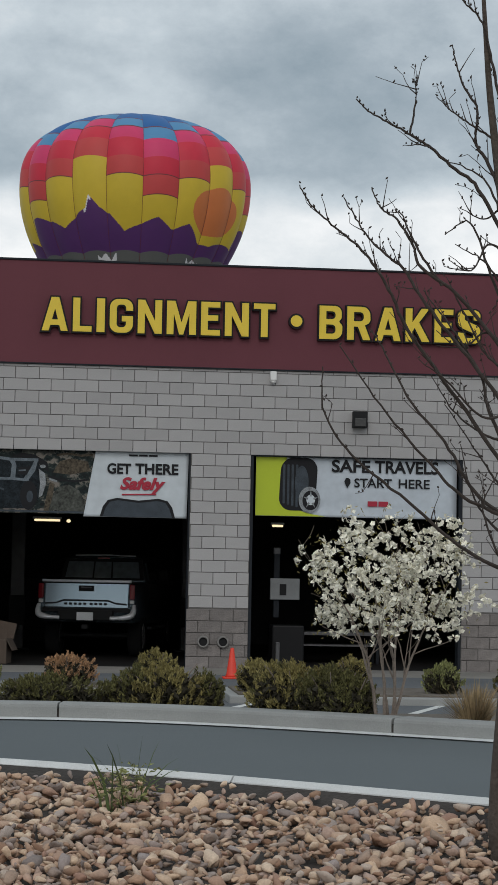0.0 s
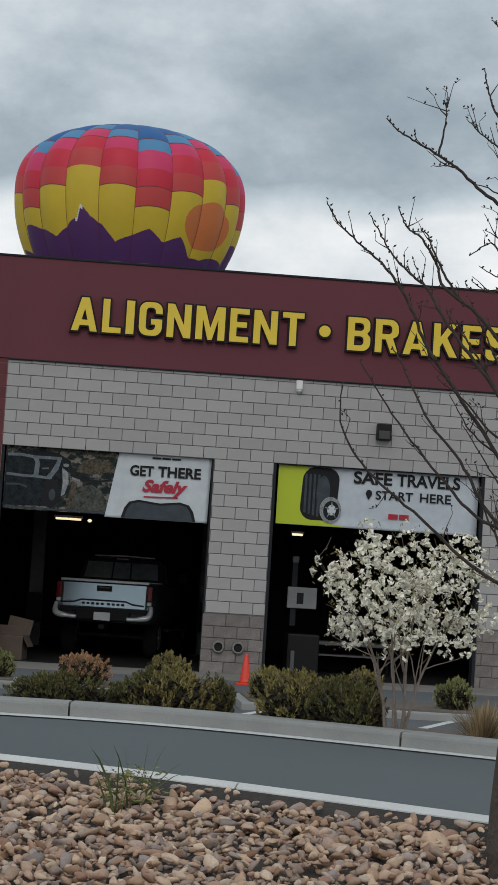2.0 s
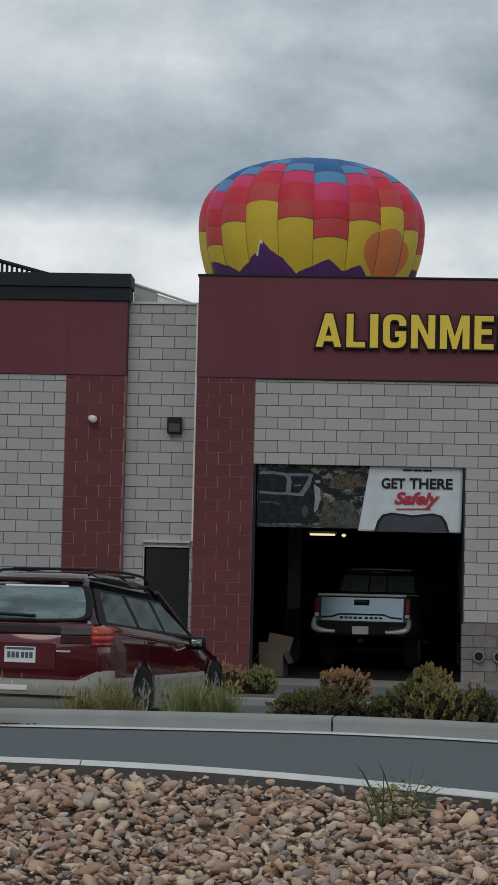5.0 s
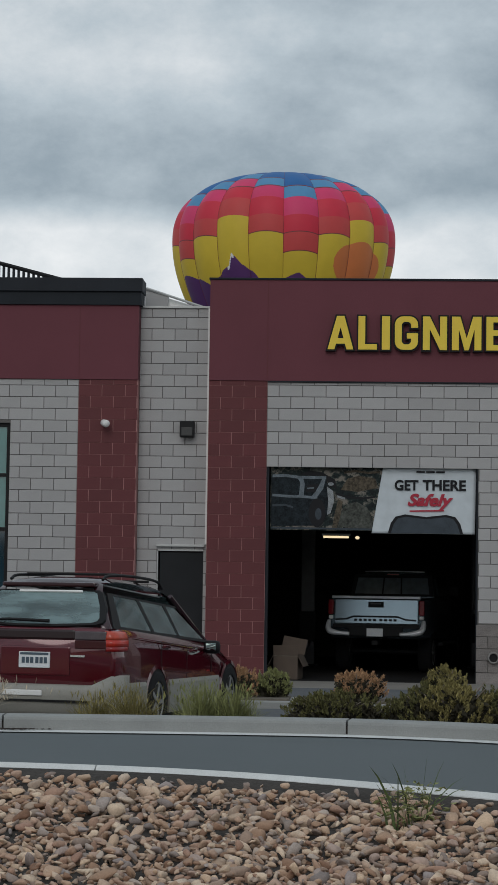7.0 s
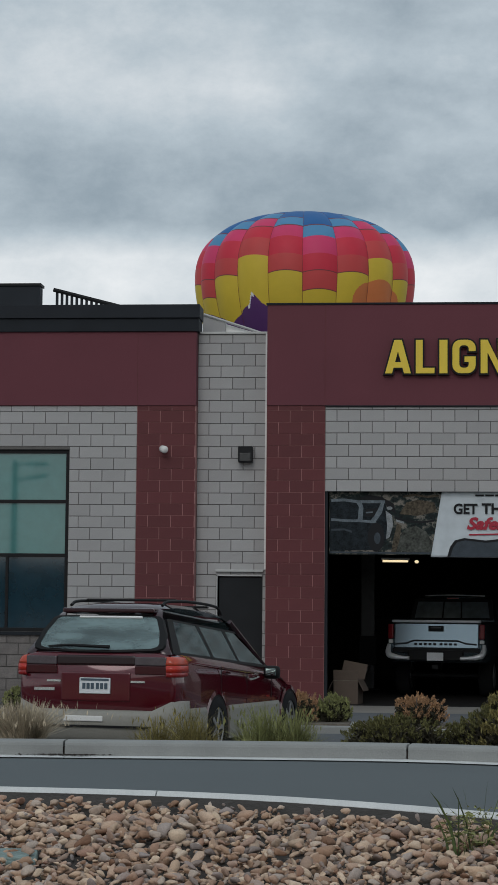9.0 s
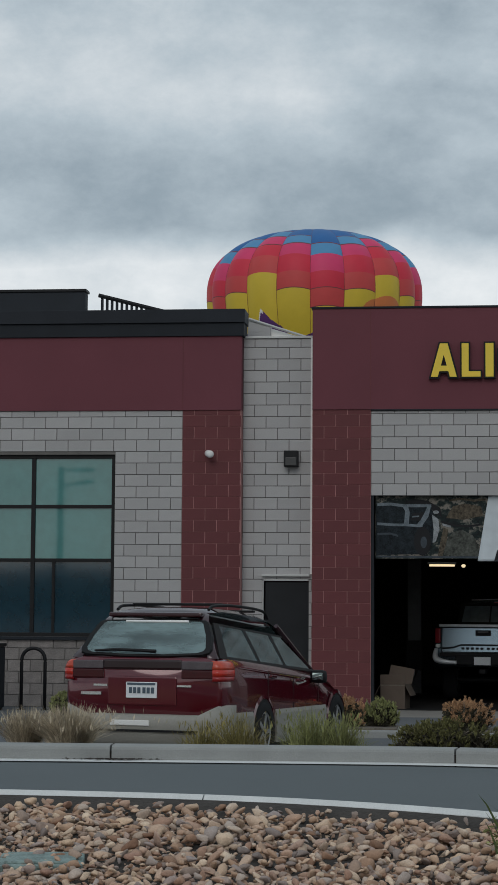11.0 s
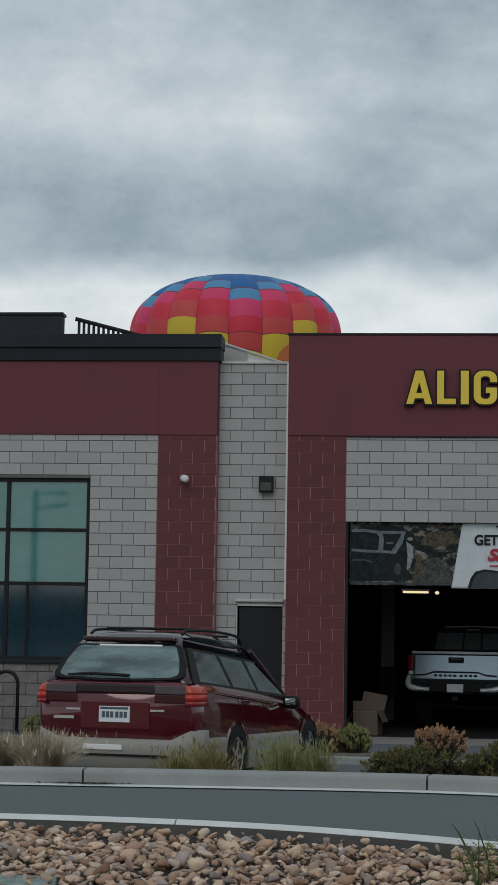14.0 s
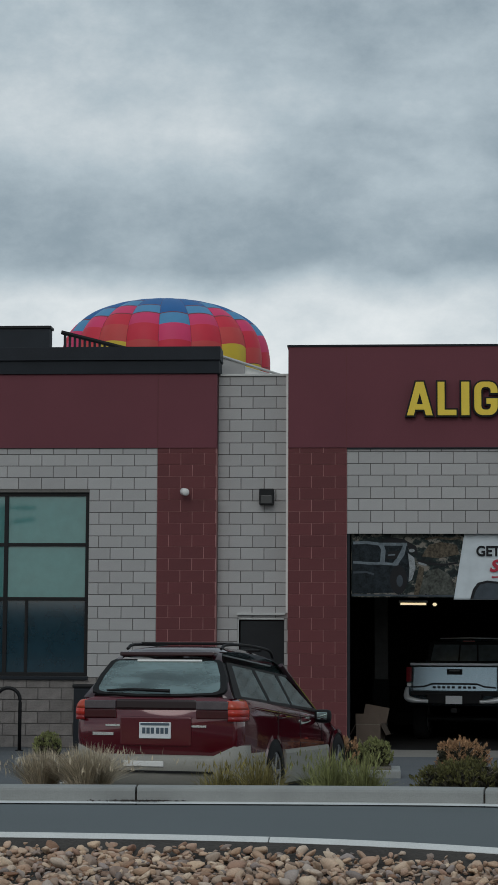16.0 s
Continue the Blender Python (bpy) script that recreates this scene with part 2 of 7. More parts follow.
M_SMOKE = mat("grey_shop_steel", (0.10, 0.10, 0.105), 0.45, 0, 0.3, 6, 0.03)
M_LENS = mat("smoked_lamp_lens", (0.040, 0.020, 0.024), 0.16, 0, 0.2, 10, 0.02)
M_SATIN = mat("satin_chrome", (0.72, 0.74, 0.76), 0.34, 0.3, 0.08, 4, 0.0)
M_PLATE = mat("licence_plate", (0.70, 0.72, 0.74), 0.5, 0, 0.1, 12, 0.02)
M_INK = mat("black_print", (0.02, 0.02, 0.022), 0.6, 0, 0.1, 6, 0, spec=0.1)
M_REDINK = mat("red_print", (0.38, 0.012, 0.035), 0.6, 0, 0.1, 6, 0)
M_VINYL = mat("white_vinyl", (0.54, 0.585, 0.615), 0.45, 0, 0.10, 2.5, 0.25, 5)
M_LIME = mat("lime_print", (0.44, 0.53, 0.015), 0.5, 0, 0.04, 3, 0.0)
M_GREYPRINT = mat("grey_print", (0.055, 0.066, 0.078), 0.55, 0, 0.35, 7, 0, spec=0.1)
M_PALEPRINT = mat("pale_print", (0.25, 0.265, 0.275), 0.55, 0, 0.6, 11, 0, spec=0.1)
M_PHOTO = photo_mat("rock_photo_print")
M_CONE = mat("orange_red_pvc", (0.72, 0.045, 0.02), 0.5, 0, 0.1, 6, 0.02)
M_CARD = mat("cardboard", (0.095, 0.070, 0.054), 0.9, 0, 0.15, 5, 0.1)
M_BARK = mat("grey_brown_bark", (0.075, 0.06, 0.05), 0.95, 0, 0.4, 12, 0.8, 60)
M_TWIG = mat("dark_twig_bark", (0.05, 0.04, 0.036), 0.95, 0, 0.3, 20, 0.4)
M_STEM = mat("pale_shrub_bark", (0.22, 0.18, 0.15), 0.95, 0, 0.3, 20, 0.5)
M_WEED = mat("weed_leaf", (0.075, 0.105, 0.036), 0.8, 0, 0.35, 9, 0, 40, "island", 0.4)
# Inner leaf colour is near black to paint in the bush's own shade.
M_SHADELEAF = mat("shade_inner_leaf", (0.030, 0.026, 0.014), 0.9, 0, 0.35, 9, 0, 40, "island", 0.4)
M_GREEN = mat("evergreen_leaf", (0.105, 0.100, 0.032), 0.8, 0, 0.35, 9, 0, 40, "island", 0.5)
M_OLIVE = mat("olive_leaf", (0.225, 0.190, 0.066), 0.8, 0, 0.35, 9, 0, 40, "island", 0.45)
M_LEAF = mat("fresh_leaf", (0.215, 0.225, 0.085), 0.8, 0, 0.35, 9, 0, 40, "island", 0.45)
M_TAN = mat("dry_grass", (0.30, 0.22, 0.12), 0.9, 0, 0.3, 9, 0, 40, "island", 0.4)
M_RUST = mat("rusty_dry_foliage", (0.40, 0.235, 0.125), 0.9, 0, 0.3, 9, 0, 40, "island", 0.4)
M_PAMPAS = mat("pale_dry_grass", (0.44, 0.37, 0.27), 0.9, 0, 0.3, 9, 0, 40, "island", 0.45)
M_BLOSSOM = mat("cream_blossom", (0.80, 0.77, 0.66), 0.8, 0, 0.12, 9, 0, 40, "island", 0.3)
M_DEBRIS = mat("green_utility_lid", (0.20, 0.26, 0.245), 0.9, 0, 0.5, 12, 0.4)
M_TUBE = glow("warm_tube_light", (1.0, 0.82, 0.50), 1.0)
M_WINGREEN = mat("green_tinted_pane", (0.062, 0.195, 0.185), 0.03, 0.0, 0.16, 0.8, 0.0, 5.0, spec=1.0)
# Lower panes: the dark blue also paints in the hills they mirror.
M_WINDARK = mat("hill_toned_pane", (0.010, 0.034, 0.050), 0.05, 0.0, 0.3, 0.8, 0.0, 5.0, spec=1.0)
for paint in (M_MAROON,):
    paint.node_tree.nodes["Principled BSDF"].inputs["Coat Weight"].default_value = 0.8
    paint.node_tree.nodes["Principled BSDF"].inputs["Coat Roughness"].default_value = 0.03
FABRIC = [mat(nm, c, 0.6, 0, 0.07, 0.25, 0.12, 1.2) for nm, c in (
    ("yellow_nylon", (0.62, 0.44, 0.03)), ("brick_nylon", (0.54, 0.052, 0.05)), ("red_nylon", (0.58, 0.018, 0.045)),
    ("pink_nylon", (0.62, 0.035, 0.13)), ("sky_blue_nylon", (0.075, 0.25, 0.45)), ("blue_nylon", (0.008, 0.11, 0.33)),
    ("purple_nylon", (0.085, 0.022, 0.125)), ("orange_nylon", (0.60, 0.17, 0.045)), ("olive_nylon", (0.12, 0.12, 0.11)), ("white_nylon", (0.7, 0.68, 0.68)), ("dark_seam", (0.16, 0.03, 0.035)))]


# ---- mesh helpers ----
def part(name, bm, material, parent=None, label="", smooth=False):
    me = bpy.data.meshes.new(name)
    bmesh.ops.recalc_face_normals(bm, faces=bm.faces[:])
    for f in bm.faces:
        f.smooth = smooth
    bm.to_mesh(me)
    bm.free()
    for m in material if isinstance(material, (list, tuple)) else (material,):
        me.materials.append(m)
    ob = new(name, me)
    if parent is not None:
        ob.parent = parent
    if label:
        ob["label"] = label
    return ob


def empty(name, m=None):
    ob = new(name)
    ob.empty_display_size = 0.2
    if m is not None:
        ob.matrix_basis = m
    return ob


def box(bm, x0, x1, y0, y1, z0, z1, bevel=0.0, m=None):
    r = bmesh.ops.create_cube(bm, size=1.0)
    vs = r["verts"]
    bmesh.ops.scale(bm, vec=(x1 - x0, y1 - y0, z1 - z0), verts=vs)
    bmesh.ops.translate(bm, vec=((x0 + x1) / 2, (y0 + y1) / 2, (z0 + z1) / 2), verts=vs)
    if bevel:
        es = list({e for v in vs for e in v.link_edges})
        vs = bmesh.ops.bevel(bm, geom=es, offset=bevel, segments=2, affect="EDGES", profile=0.6)["verts"]
    if m is not None:
        bmesh.ops.transform(bm, matrix=m, verts=[v for v in vs if v.is_valid])
    return bm


def boxes(*specs, bevel=0.0):
    bm = bmesh.new()
    for s in specs:
        box(bm, *s, bevel=bevel)
    return bm


def ring(bm, m, radius, n, squash=1.0):
    return [bm.verts.new(m @ Vector((radius * math.cos(2 * math.pi * i / n), squash * radius * math.sin(2 * math.pi * i / n), 0))) for i in range(n)]


def bridge(bm, a, b):
    n = len(a)
    for i in range(n):
        bm.faces.new((a[i], a[(i + 1) % n], b[(i + 1) % n], b[i]))


def lathe(profile, n=20, bm=None, m=Matrix(), cap=True):
    """A body of revolution about local z: profile is (radius, height) rows."""
    bm = bm or bmesh.new()
    rows = [ring(bm, m @ Matrix.Translation((0, 0, z)), max(r, 1e-4), n) for r, z in profile]
    for a, b in zip(rows, rows[1:]):
        bridge(bm, a, b)
    if cap:
        bm.faces.new(rows[0])
        bm.faces.new(rows[-1])
    return bm


def tube(bm, pts, radii, n=7):
    pts = [Vector(p) for p in pts]
    if not isinstance(radii, (list, tuple)):
        radii = [radii] * len(pts)
    rows = []
    for i, p in enumerate(pts):
        d = pts[min(i + 1, len(pts) - 1)] - pts[max(i - 1, 0)]
        m = Matrix.Translation(p) @ d.to_track_quat("Z", "Y").to_matrix().to_4x4()
        rows.append(ring(bm, m, radii[i], n))
    for a, b in zip(rows, rows[1:]):
        bridge(bm, a, b)
    bm.faces.new(rows[0])
    bm.faces.new(rows[-1])
    return bm


def loft(sections, bm=None, closed=True):
    bm = bm or bmesh.new()
    rows = [[bm.verts.new(p) for p in s] for s in sections]
    for a, b in zip(rows, rows[1:]):
        for i in range(len(a) if closed else len(a) - 1):
            bm.faces.new((a[i], a[(i + 1) % len(a)], b[(i + 1) % len(a)], b[i]))
    if closed:
        bm.faces.new(rows[0])
        bm.faces.new(rows[-1])
    return bm


def spline(pts, steps=6):
    """Catmull-Rom points through pts."""
    p = [Vector(q) for q in pts]
    p = [2 * p[0] - p[1]] + p + [2 * p[-1] - p[-2]]
    out = []
    for i in range(1, len(p) - 2):
        for s in range(steps):
            t = s / steps
            out.append(0.5 * (2 * p[i] + (p[i + 1] - p[i - 1]) * t + (2 * p[i - 1] - 5 * p[i] + 4 * p[i + 1] - p[i + 2]) * t * t + (3 * p[i] - p[i - 1] - 3 * p[i + 1] + p[i + 2]) * t ** 3))
    return out + [p[-2]]


def plaque(pts, thick, axis="y"):
    """A flat plate: outline pts (x, z) in the x-z plane, its front at y = 0, thick towards +y."""
    bm = bmesh.new()
    a = [bm.verts.new((x, 0, z)) for x, z in pts]
    b = [bm.verts.new((x, thick, z)) for x, z in pts]
    bridge(bm, a, b)
    bm.faces.new(a)
    bm.faces.new(b)
    return bm


def rounded(x0, x1, z0, z1, r, n=5):
    out = []
    for cx, cz, a0 in ((x1 - r, z0 + r, -90), (x1 - r, z1 - r, 0), (x0 + r, z1 - r, 90), (x0 + r, z0 + r, 180)):
        for i in range(n + 1):
            a = radians(a0 + 90 * i / n)
            out.append((cx + r * math.cos(a), cz + r * math.sin(a)))
    return out


def ellipse(cx, cz, rx, rz, n=24, a0=0, a1=360):
    return [(cx + rx * math.cos(radians(a0 + (a1 - a0) * i / n)), cz + rz * math.sin(radians(a0 + (a1 - a0) * i / n))) for i in range(n + (a1 - a0 < 360))]


def lettering(text, width, height, depth, bold=0.0, shear=0.0, grow=0.0):
    """A mesh of the text in the x-z plane, its box from (0, 0) to (width, height), facing -y."""
    cu = bpy.data.curves.new("text", "FONT")
    cu.body, cu.extrude, cu.offset, cu.shear, cu.resolution_u = text, 0.0, bold, shear, 4
    ob = new("text", cu)
    me = bpy.data.meshes.new_from_object(ob)
    bpy.data.objects.remove(ob)
    co = np.array([v.co[:] for v in me.vertices])
    lo, hi = co.min(0), co.max(0)
    bm = bmesh.new()
    bm.from_mesh(me)
    bpy.data.meshes.remove(me)
    for v in bm.verts:
        v.co = Vector((-grow + (v.co.x - lo[0]) / (hi[0] - lo[0]) * (width + 2 * grow), 0, -grow + (v.co.y - lo[1]) / (hi[1] - lo[1]) * (height + 2 * grow)))
    if depth:
        r = bmesh.ops.extrude_face_region(bm, geom=bm.faces[:])
        bmesh.ops.translate(bm, vec=(0, -depth, 0), verts=[g for g in r["geom"] if isinstance(g, bmesh.types.BMVert)])
    return bm


# ---- ground levels ----
def soft(v, s):
    return s * math.log1p(math.exp(max(min(v / s, 40), -40)))


def far_kerb(x):
    """Foot of the far kerb's face."""
    return -15.93 + 0.07 * min(x - 2.5, 0) * (1 if x > -8 else 0) - 0.735 * (1 if x <= -8 else 0) - 0.70 * soft(x - 3.3, 0.6)


def near_kerb(x):
    return -20.42 - 0.82 * soft(x - 1.75, 0.7)


def bed_edge(x):
    return -24.0 - 0.25 * (x - 1.3)


def bed_z(x, y):
    d = max(0, near_kerb(x) - 0.13 - y)
    return max(0.02, 0.35 - 0.08 * d + 0.075 * max(0, 1 - d / 0.3))


def lot_z(y):
    return 0.0 if y > 0 else 0.10 * min(1, -y / 14.3)


ROAD_Z, KERB_Z = 0.31, 0.455


def strip(name, xs, fa, fb, za, zb, material, label, rows=1, category="ground", thick=0.0):
    """A band of ground between two lines y = fa(x) and y = fb(x)."""
    bm = bmesh.new()
    grid = []
    for i in range(rows + 1):
        t = i / rows
        grid.append([bm.verts.new((x, fa(x) * (1 - t) + fb(x) * t, za(x, t) if callable(za) else za * (1 - t) + zb * t)) for x in xs])
    for a, b in zip(grid, grid[1:]):
        for i in range(len(xs) - 1):
            bm.faces.new((a[i], a[i + 1], b[i + 1], b[i]))
    return tagged(part(name, bm, material, smooth=True), label, category, kind="structure")


def build_ground():
    bm = bmesh.new()
    xs = [-2500, -300, -60, -20, -8, -4, 0, 4, 8, 12, 20, 60, 300, 2500]
    ys = [-2500, -300, -60, -30, -27, -24, -21, -19, -16, -14.3, -10, -5, 0, 14, 60, 300, 2500]

    def z(x, y):
        if y >= -14.3:
            return lot_z(y)
        if y >= -19:
            return 0.1
        return max(-0.06, 0.1 - (-19 - y) * 0.03)
    g = [[bm.verts.new((x, y, z(x, y))) for x in xs] for y in ys]
    for a, b in zip(g, g[1:]):
        for i in range(len(xs) - 1):
            bm.faces.new((a[i], a[i + 1], b[i + 1], b[i]))
    tagged(part("ground", bm, M_ASPHALT), "worn grey asphalt of a wide car park", "car park", kind="structure")
    X = [-60, -30, -12] + [-8 + 0.4 * i for i in range(56)] + [18, 25, 40]
    strip("road", X, lambda x: far_kerb(x) - 0.13, near_kerb, lambda x, t: ROAD_Z + 0.02 * math.sin(math.pi * t), 0, M_ROAD, "smooth blue-grey asphalt lane between two kerbs", 6, "road")
    strip("gutter", X, lambda x: far_kerb(x) + 0.02, lambda x: far_kerb(x) - 0.15, ROAD_Z + 0.022, ROAD_Z + 0.012, M_GUTTER, "pale concrete gutter strip at the foot of the kerb", 1, "gutter")
    strip("planter_bed", X, lambda x: far_kerb(x) + 0.3, lambda x: max(-14.35, far_kerb(x) + 1.2), lambda x, t: KERB_Z - 0.14 - 0.03 * t, 0, M_MULCH, "brown mulch bed behind the kerb", 3, "flower bed")
    bm = boxes((0.3, 13.0, -3.2, -0.02, -0.1, 0.016), (0.3, 13.0, -3.24, -3.2, -0.1, 0.008))
    tagged(part("apron", bm, M_APRON), "worn tan-grey concrete apron in front of the garage bays", "pavement", kind="structure")
    bm = boxes((-60, 40, -14.4, -14.28, 0.0, 0.27), bevel=0.02)
    tagged(part("planter_edging", bm, M_CONCRETE), "low concrete edging along the planted strip", "edging", kind="structure")
    strip("soil_slope", X, lambda x: near_kerb(x) - 0.09, lambda x: near_kerb(x) - 0.09 - 7, lambda x, t: bed_z(x, near_kerb(x) - 0.09 - 7 * t) - 0.005, 0, M_SOIL, "brown soil under the stones of the bed", 70, "soil")


def kerb(name, line, top, foot, width, label, x_joint, step, x0, x1, flip):
    """Cast kerb in lengths with open joints; each length is a piece."""
    root = tagged(empty(name), label, "kerb", kind="structure")
    sec = [(0, foot - 0.1), (0, top - 0.035), (0.008, top - 0.014), (0.025, top - 0.003), (0.05, top), (width - 0.03, top), (width, top - 0.03), (width, foot - 0.1)]
    n0 = math.floor((x0 - x_joint) / step)
    x = x_joint + n0 * step
    gap = 0.009 if flip > 0 else 0.005

    def further(u, along):
        """The x that lies so far along the kerb from u."""
        while along > 0:
            d = min(0.02, along)
            u += d / math.hypot(1, (line(u + 0.01) - line(u - 0.01)) / 0.02)
            along -= d
        return u
    while x < x1:
        n = 12
        end = further(x, step)
        xs = [x + gap + (end - x - 2 * gap) * i / n for i in range(n + 1)]
        secs = []
        for xx in xs:
            dy = (line(xx + 0.05) - line(xx - 0.05)) / 0.1
            t = Vector((1, dy, 0)).normalized()
            nrm = Vector((-t.y, t.x, 0)) * flip
            secs.append([Vector((xx, line(xx), 0)) + nrm * a + Vector((0, 0, b)) for a, b in sec])
        part("kerb_length", loft(secs), M_CONCRETE if flip > 0 else M_GUTTER, root)
        x = end
    bm = bmesh.new()
    secs = []
    for i in range(60):
        xx = x0 + (x1 - x0) * i / 59
        secs.append([Vector((xx, line(xx) + flip * a, b)) for a, b in ((0.03, foot - 0.1), (0.03, top - 0.05), (width - 0.04, top - 0.05), (width - 0.04, foot - 0.1))])
    part("joint_filler", loft(secs, bm), M_SOIL, root, "dark joint filler")
    return root


# ---- masonry ----
MODULE_X, MODULE_Z, JOINT = 0.4064, 0.2032, 0.011
BLOCK_MESH = {}


def block_mesh(w, h, material):
    key = (round(w, 3), round(h, 3), material.name)
    if key not in BLOCK_MESH:
        bm = bmesh.new()
        c = 0.004
        a = [bm.verts.new((x, c, z)) for x, z in ((0, 0), (w, 0), (w, h), (0, h))]
        f = [bm.verts.new((x, 0, z)) for x, z in ((c, c), (w - c, c), (w - c, h - c), (c, h - c))]
        b = [bm.verts.new((x, 0.05, z)) for x, z in ((0, 0), (w, 0), (w, h), (0, h))]
        bridge(bm, b, a)
        bridge(bm, a, f)
        bm.faces.new(f)
        bmesh.ops.recalc_face_normals(bm, faces=bm.faces[:])
        me = bpy.data.meshes.new("block")
        bm.to_mesh(me)
        bm.free()
        me.materials.append(material)
        BLOCK_MESH[key] = me
    return BLOCK_MESH[key]


def lay_blocks(parent, x0, x1, z0, z1, y, material, holes=(), bond=0.0, rng=None, bed=JOINT):
    """Running bond between x0..x1 and z0..z1 with its face at y; holes are (x0, x1, z0, z1)."""
    rng = rng or random.Random(5)
    row, z = 0, z0
    while z < z1 - 0.03:
        h = min(MODULE_Z, z1 - z)
        spans = [(x0, x1)]
        for hx0, hx1, hz0, hz1 in holes:
            if z + h / 2 > hz0 and z + h / 2 < hz1:
                spans = [s for a, b in spans for s in ((a, min(b, hx0)), (max(a, hx1), b)) if s[1] - s[0] > 0.02]
        for a, b in spans:
            start = bond + (MODULE_X / 2 if row % 2 else 0)
            k = math.floor((a - start) / MODULE_X)
            x = start + k * MODULE_X
            while x < b:
                u, v = max(x, a), min(x + MODULE_X, b)
                if v - u > 0.03:
                    ob = new("block", block_mesh(v - u - JOINT, h - bed, material))
                    ob.parent = parent
                    ob.location = (u + JOINT / 2, y + rng.uniform(-0.0015, 0.0015), z + bed / 2)
                x += MODULE_X
        z += MODULE_Z
        row += 1


def wall_with_holes(x0, x1, z0, z1, y0, y1, holes):
    xs = sorted({x0, x1, *[h[0] for h in holes], *[h[1] for h in holes]})
    bm = bmesh.new()
    for a, b in zip(xs, xs[1:]):
        z = z0
        for hx0, hx1, hz0, hz1 in sorted(holes, key=lambda q: q[2]):
            if hx0 < (a + b) / 2 < hx1:
                if hz0 > z + 0.001:
                    box(bm, a, b, y0, y1, z, hz0)
                z = hz1
        box(bm, a, b, y0, y1, z, z1)
    bmesh.ops.remove_doubles(bm, verts=bm.verts[:], dist=0.0005)
    return bm


BAY1, BAY2 = (1.016, 4.66, -0.2, 3.75), (5.70, 9.41, -0.2, 3.72)
WINDOW = (-7.6, -3.46, 1.22, 4.40)
SIDE_DOOR = (-0.88, -0.075, -0.2, 2.24)


def build_walls():
    E = 13.2
    w = tagged(part("wall_garage", wall_with_holes(1.016, E, -0.2, 5.17, 0.012, 0.3, [BAY1, BAY2]), M_MORTAR), "pale grey concrete block wall with two open garage bays", "wall", kind="structure")
    f = tagged(part("frieze_garage", boxes((0.0, E, -0.03, 0.3, 5.17, 6.93), bevel=0.004), M_STUCCO), "smooth burgundy stucco band above the garage bays", "wall", kind="structure")
    part("coping", boxes((-0.02, E, -0.05, 0.34, 6.93, 6.965), bevel=0.006), M_TRIM, f, "thin dark metal coping")
    part("drip_edge", boxes((1.016, E, -0.036, -0.012, 5.15, 5.17)), M_TRIM, f, "dark shadow-line trim")
    part("panel_joint", boxes((1.005, 1.015, -0.033, -0.0295, 5.17, 6.93)), M_BLOCK_RED, f)
    p = tagged(part("pillar_garage", boxes((0.0, 1.016, -0.0065, 0.3, -0.2, 5.17)), M_MORTAR_RED), "burgundy painted block pillar beside the garage bay", "pillar", kind="structure")
    # the pillar stands a little proud of the grey wall
    r = tagged(part("wall_recess", wall_with_holes(-1.24, 0.0, -0.2, 6.46, 0.262, 0.5, [SIDE_DOOR]), M_MORTAR), "pale grey block wall set back between two pillars", "wall", kind="structure")
    part("coping", boxes((-1.24, 0.0, 0.22, 0.54, 6.46, 6.5), bevel=0.006), M_COPING, r, "pale metal coping")
    part("corner_trim", boxes((-0.045, -0.004, 0.2, 0.248, 2.33, 6.46)), M_WHITE, r, "white corner trim")
    lw = tagged(part("wall_shop", wall_with_holes(-14, -2.27, -0.2, 5.17, 0.012, 0.3, [WINDOW]), M_MORTAR), "pale grey block wall with a large shop window", "wall", kind="structure")
    lp = tagged(part("pillar_shop", boxes((-2.27, -1.24, -0.0065, 0.5, -0.2, 5.17)), M_MORTAR_RED), "burgundy painted block pillar beside the shop window", "pillar", kind="structure")
    lf = tagged(part("frieze_shop", boxes((-14, -1.24, -0.03, 0.5, 5.17, 6.47), bevel=0.004), M_STUCCO), "smooth burgundy stucco band above the shop window", "wall", kind="structure")
    part("panel_joint", boxes((-2.275, -2.265, -0.033, -0.0295, 5.17, 6.47)), M_BLOCK_RED, lf)
    c = tagged(part("cornice", boxes((-14, -1.20, -0.07, 0.5, 6.47, 6.70), bevel=0.006), M_TRIM), "stepped charcoal metal cornice of the shop", "cornice", kind="structure")
    part("cornice_cap", boxes((-14, -1.18, -0.11, 0.5, 6.704, 6.94), bevel=0.006), mat("charcoal_cap", (0.018, 0.021, 0.027), 0.7, 0.0, 0.25, 2, 0.05, spec=0.25), c)
    # roof edge behind the recess: grey return, then a sloping white membrane
    bm = bmesh.new()
    tops = ((-1.24, 6.9), (-0.83, 6.78))
    for (xa, za), (xb, zb), y in ((tops[0], tops[1], 0.9),):
        a = [bm.verts.new(v) for v in ((xa, y, 6.3), (xb, y, 6.3), (xb, y, zb), (xa, y, za))]
        b = [bm.verts.new(v.co + Vector((0, 0.25, 0))) for v in a]
        bridge(bm, a, b)
        bm.faces.new(a)
        bm.faces.new(b)
    back = tagged(part("parapet_return", bm, M_BLOCK), "grey sloping parapet behind the recessed wall", "parapet", kind="structure")
    bm = bmesh.new()
    a = [bm.verts.new(v) for v in ((-0.83, 1.0, 6.3), (0.05, 1.0, 6.3), (0.05, 1.0, 6.49), (-0.83, 1.0, 6.75))]
    b = [bm.verts.new(v.co + Vector((0, 0.25, 0))) for v in a]
    bridge(bm, a, b)
    bm.faces.new(a)
    bm.faces.new(b)
    part("membrane", bm, M_ROOF, back, "white roof membrane")
    bm = bmesh.new()
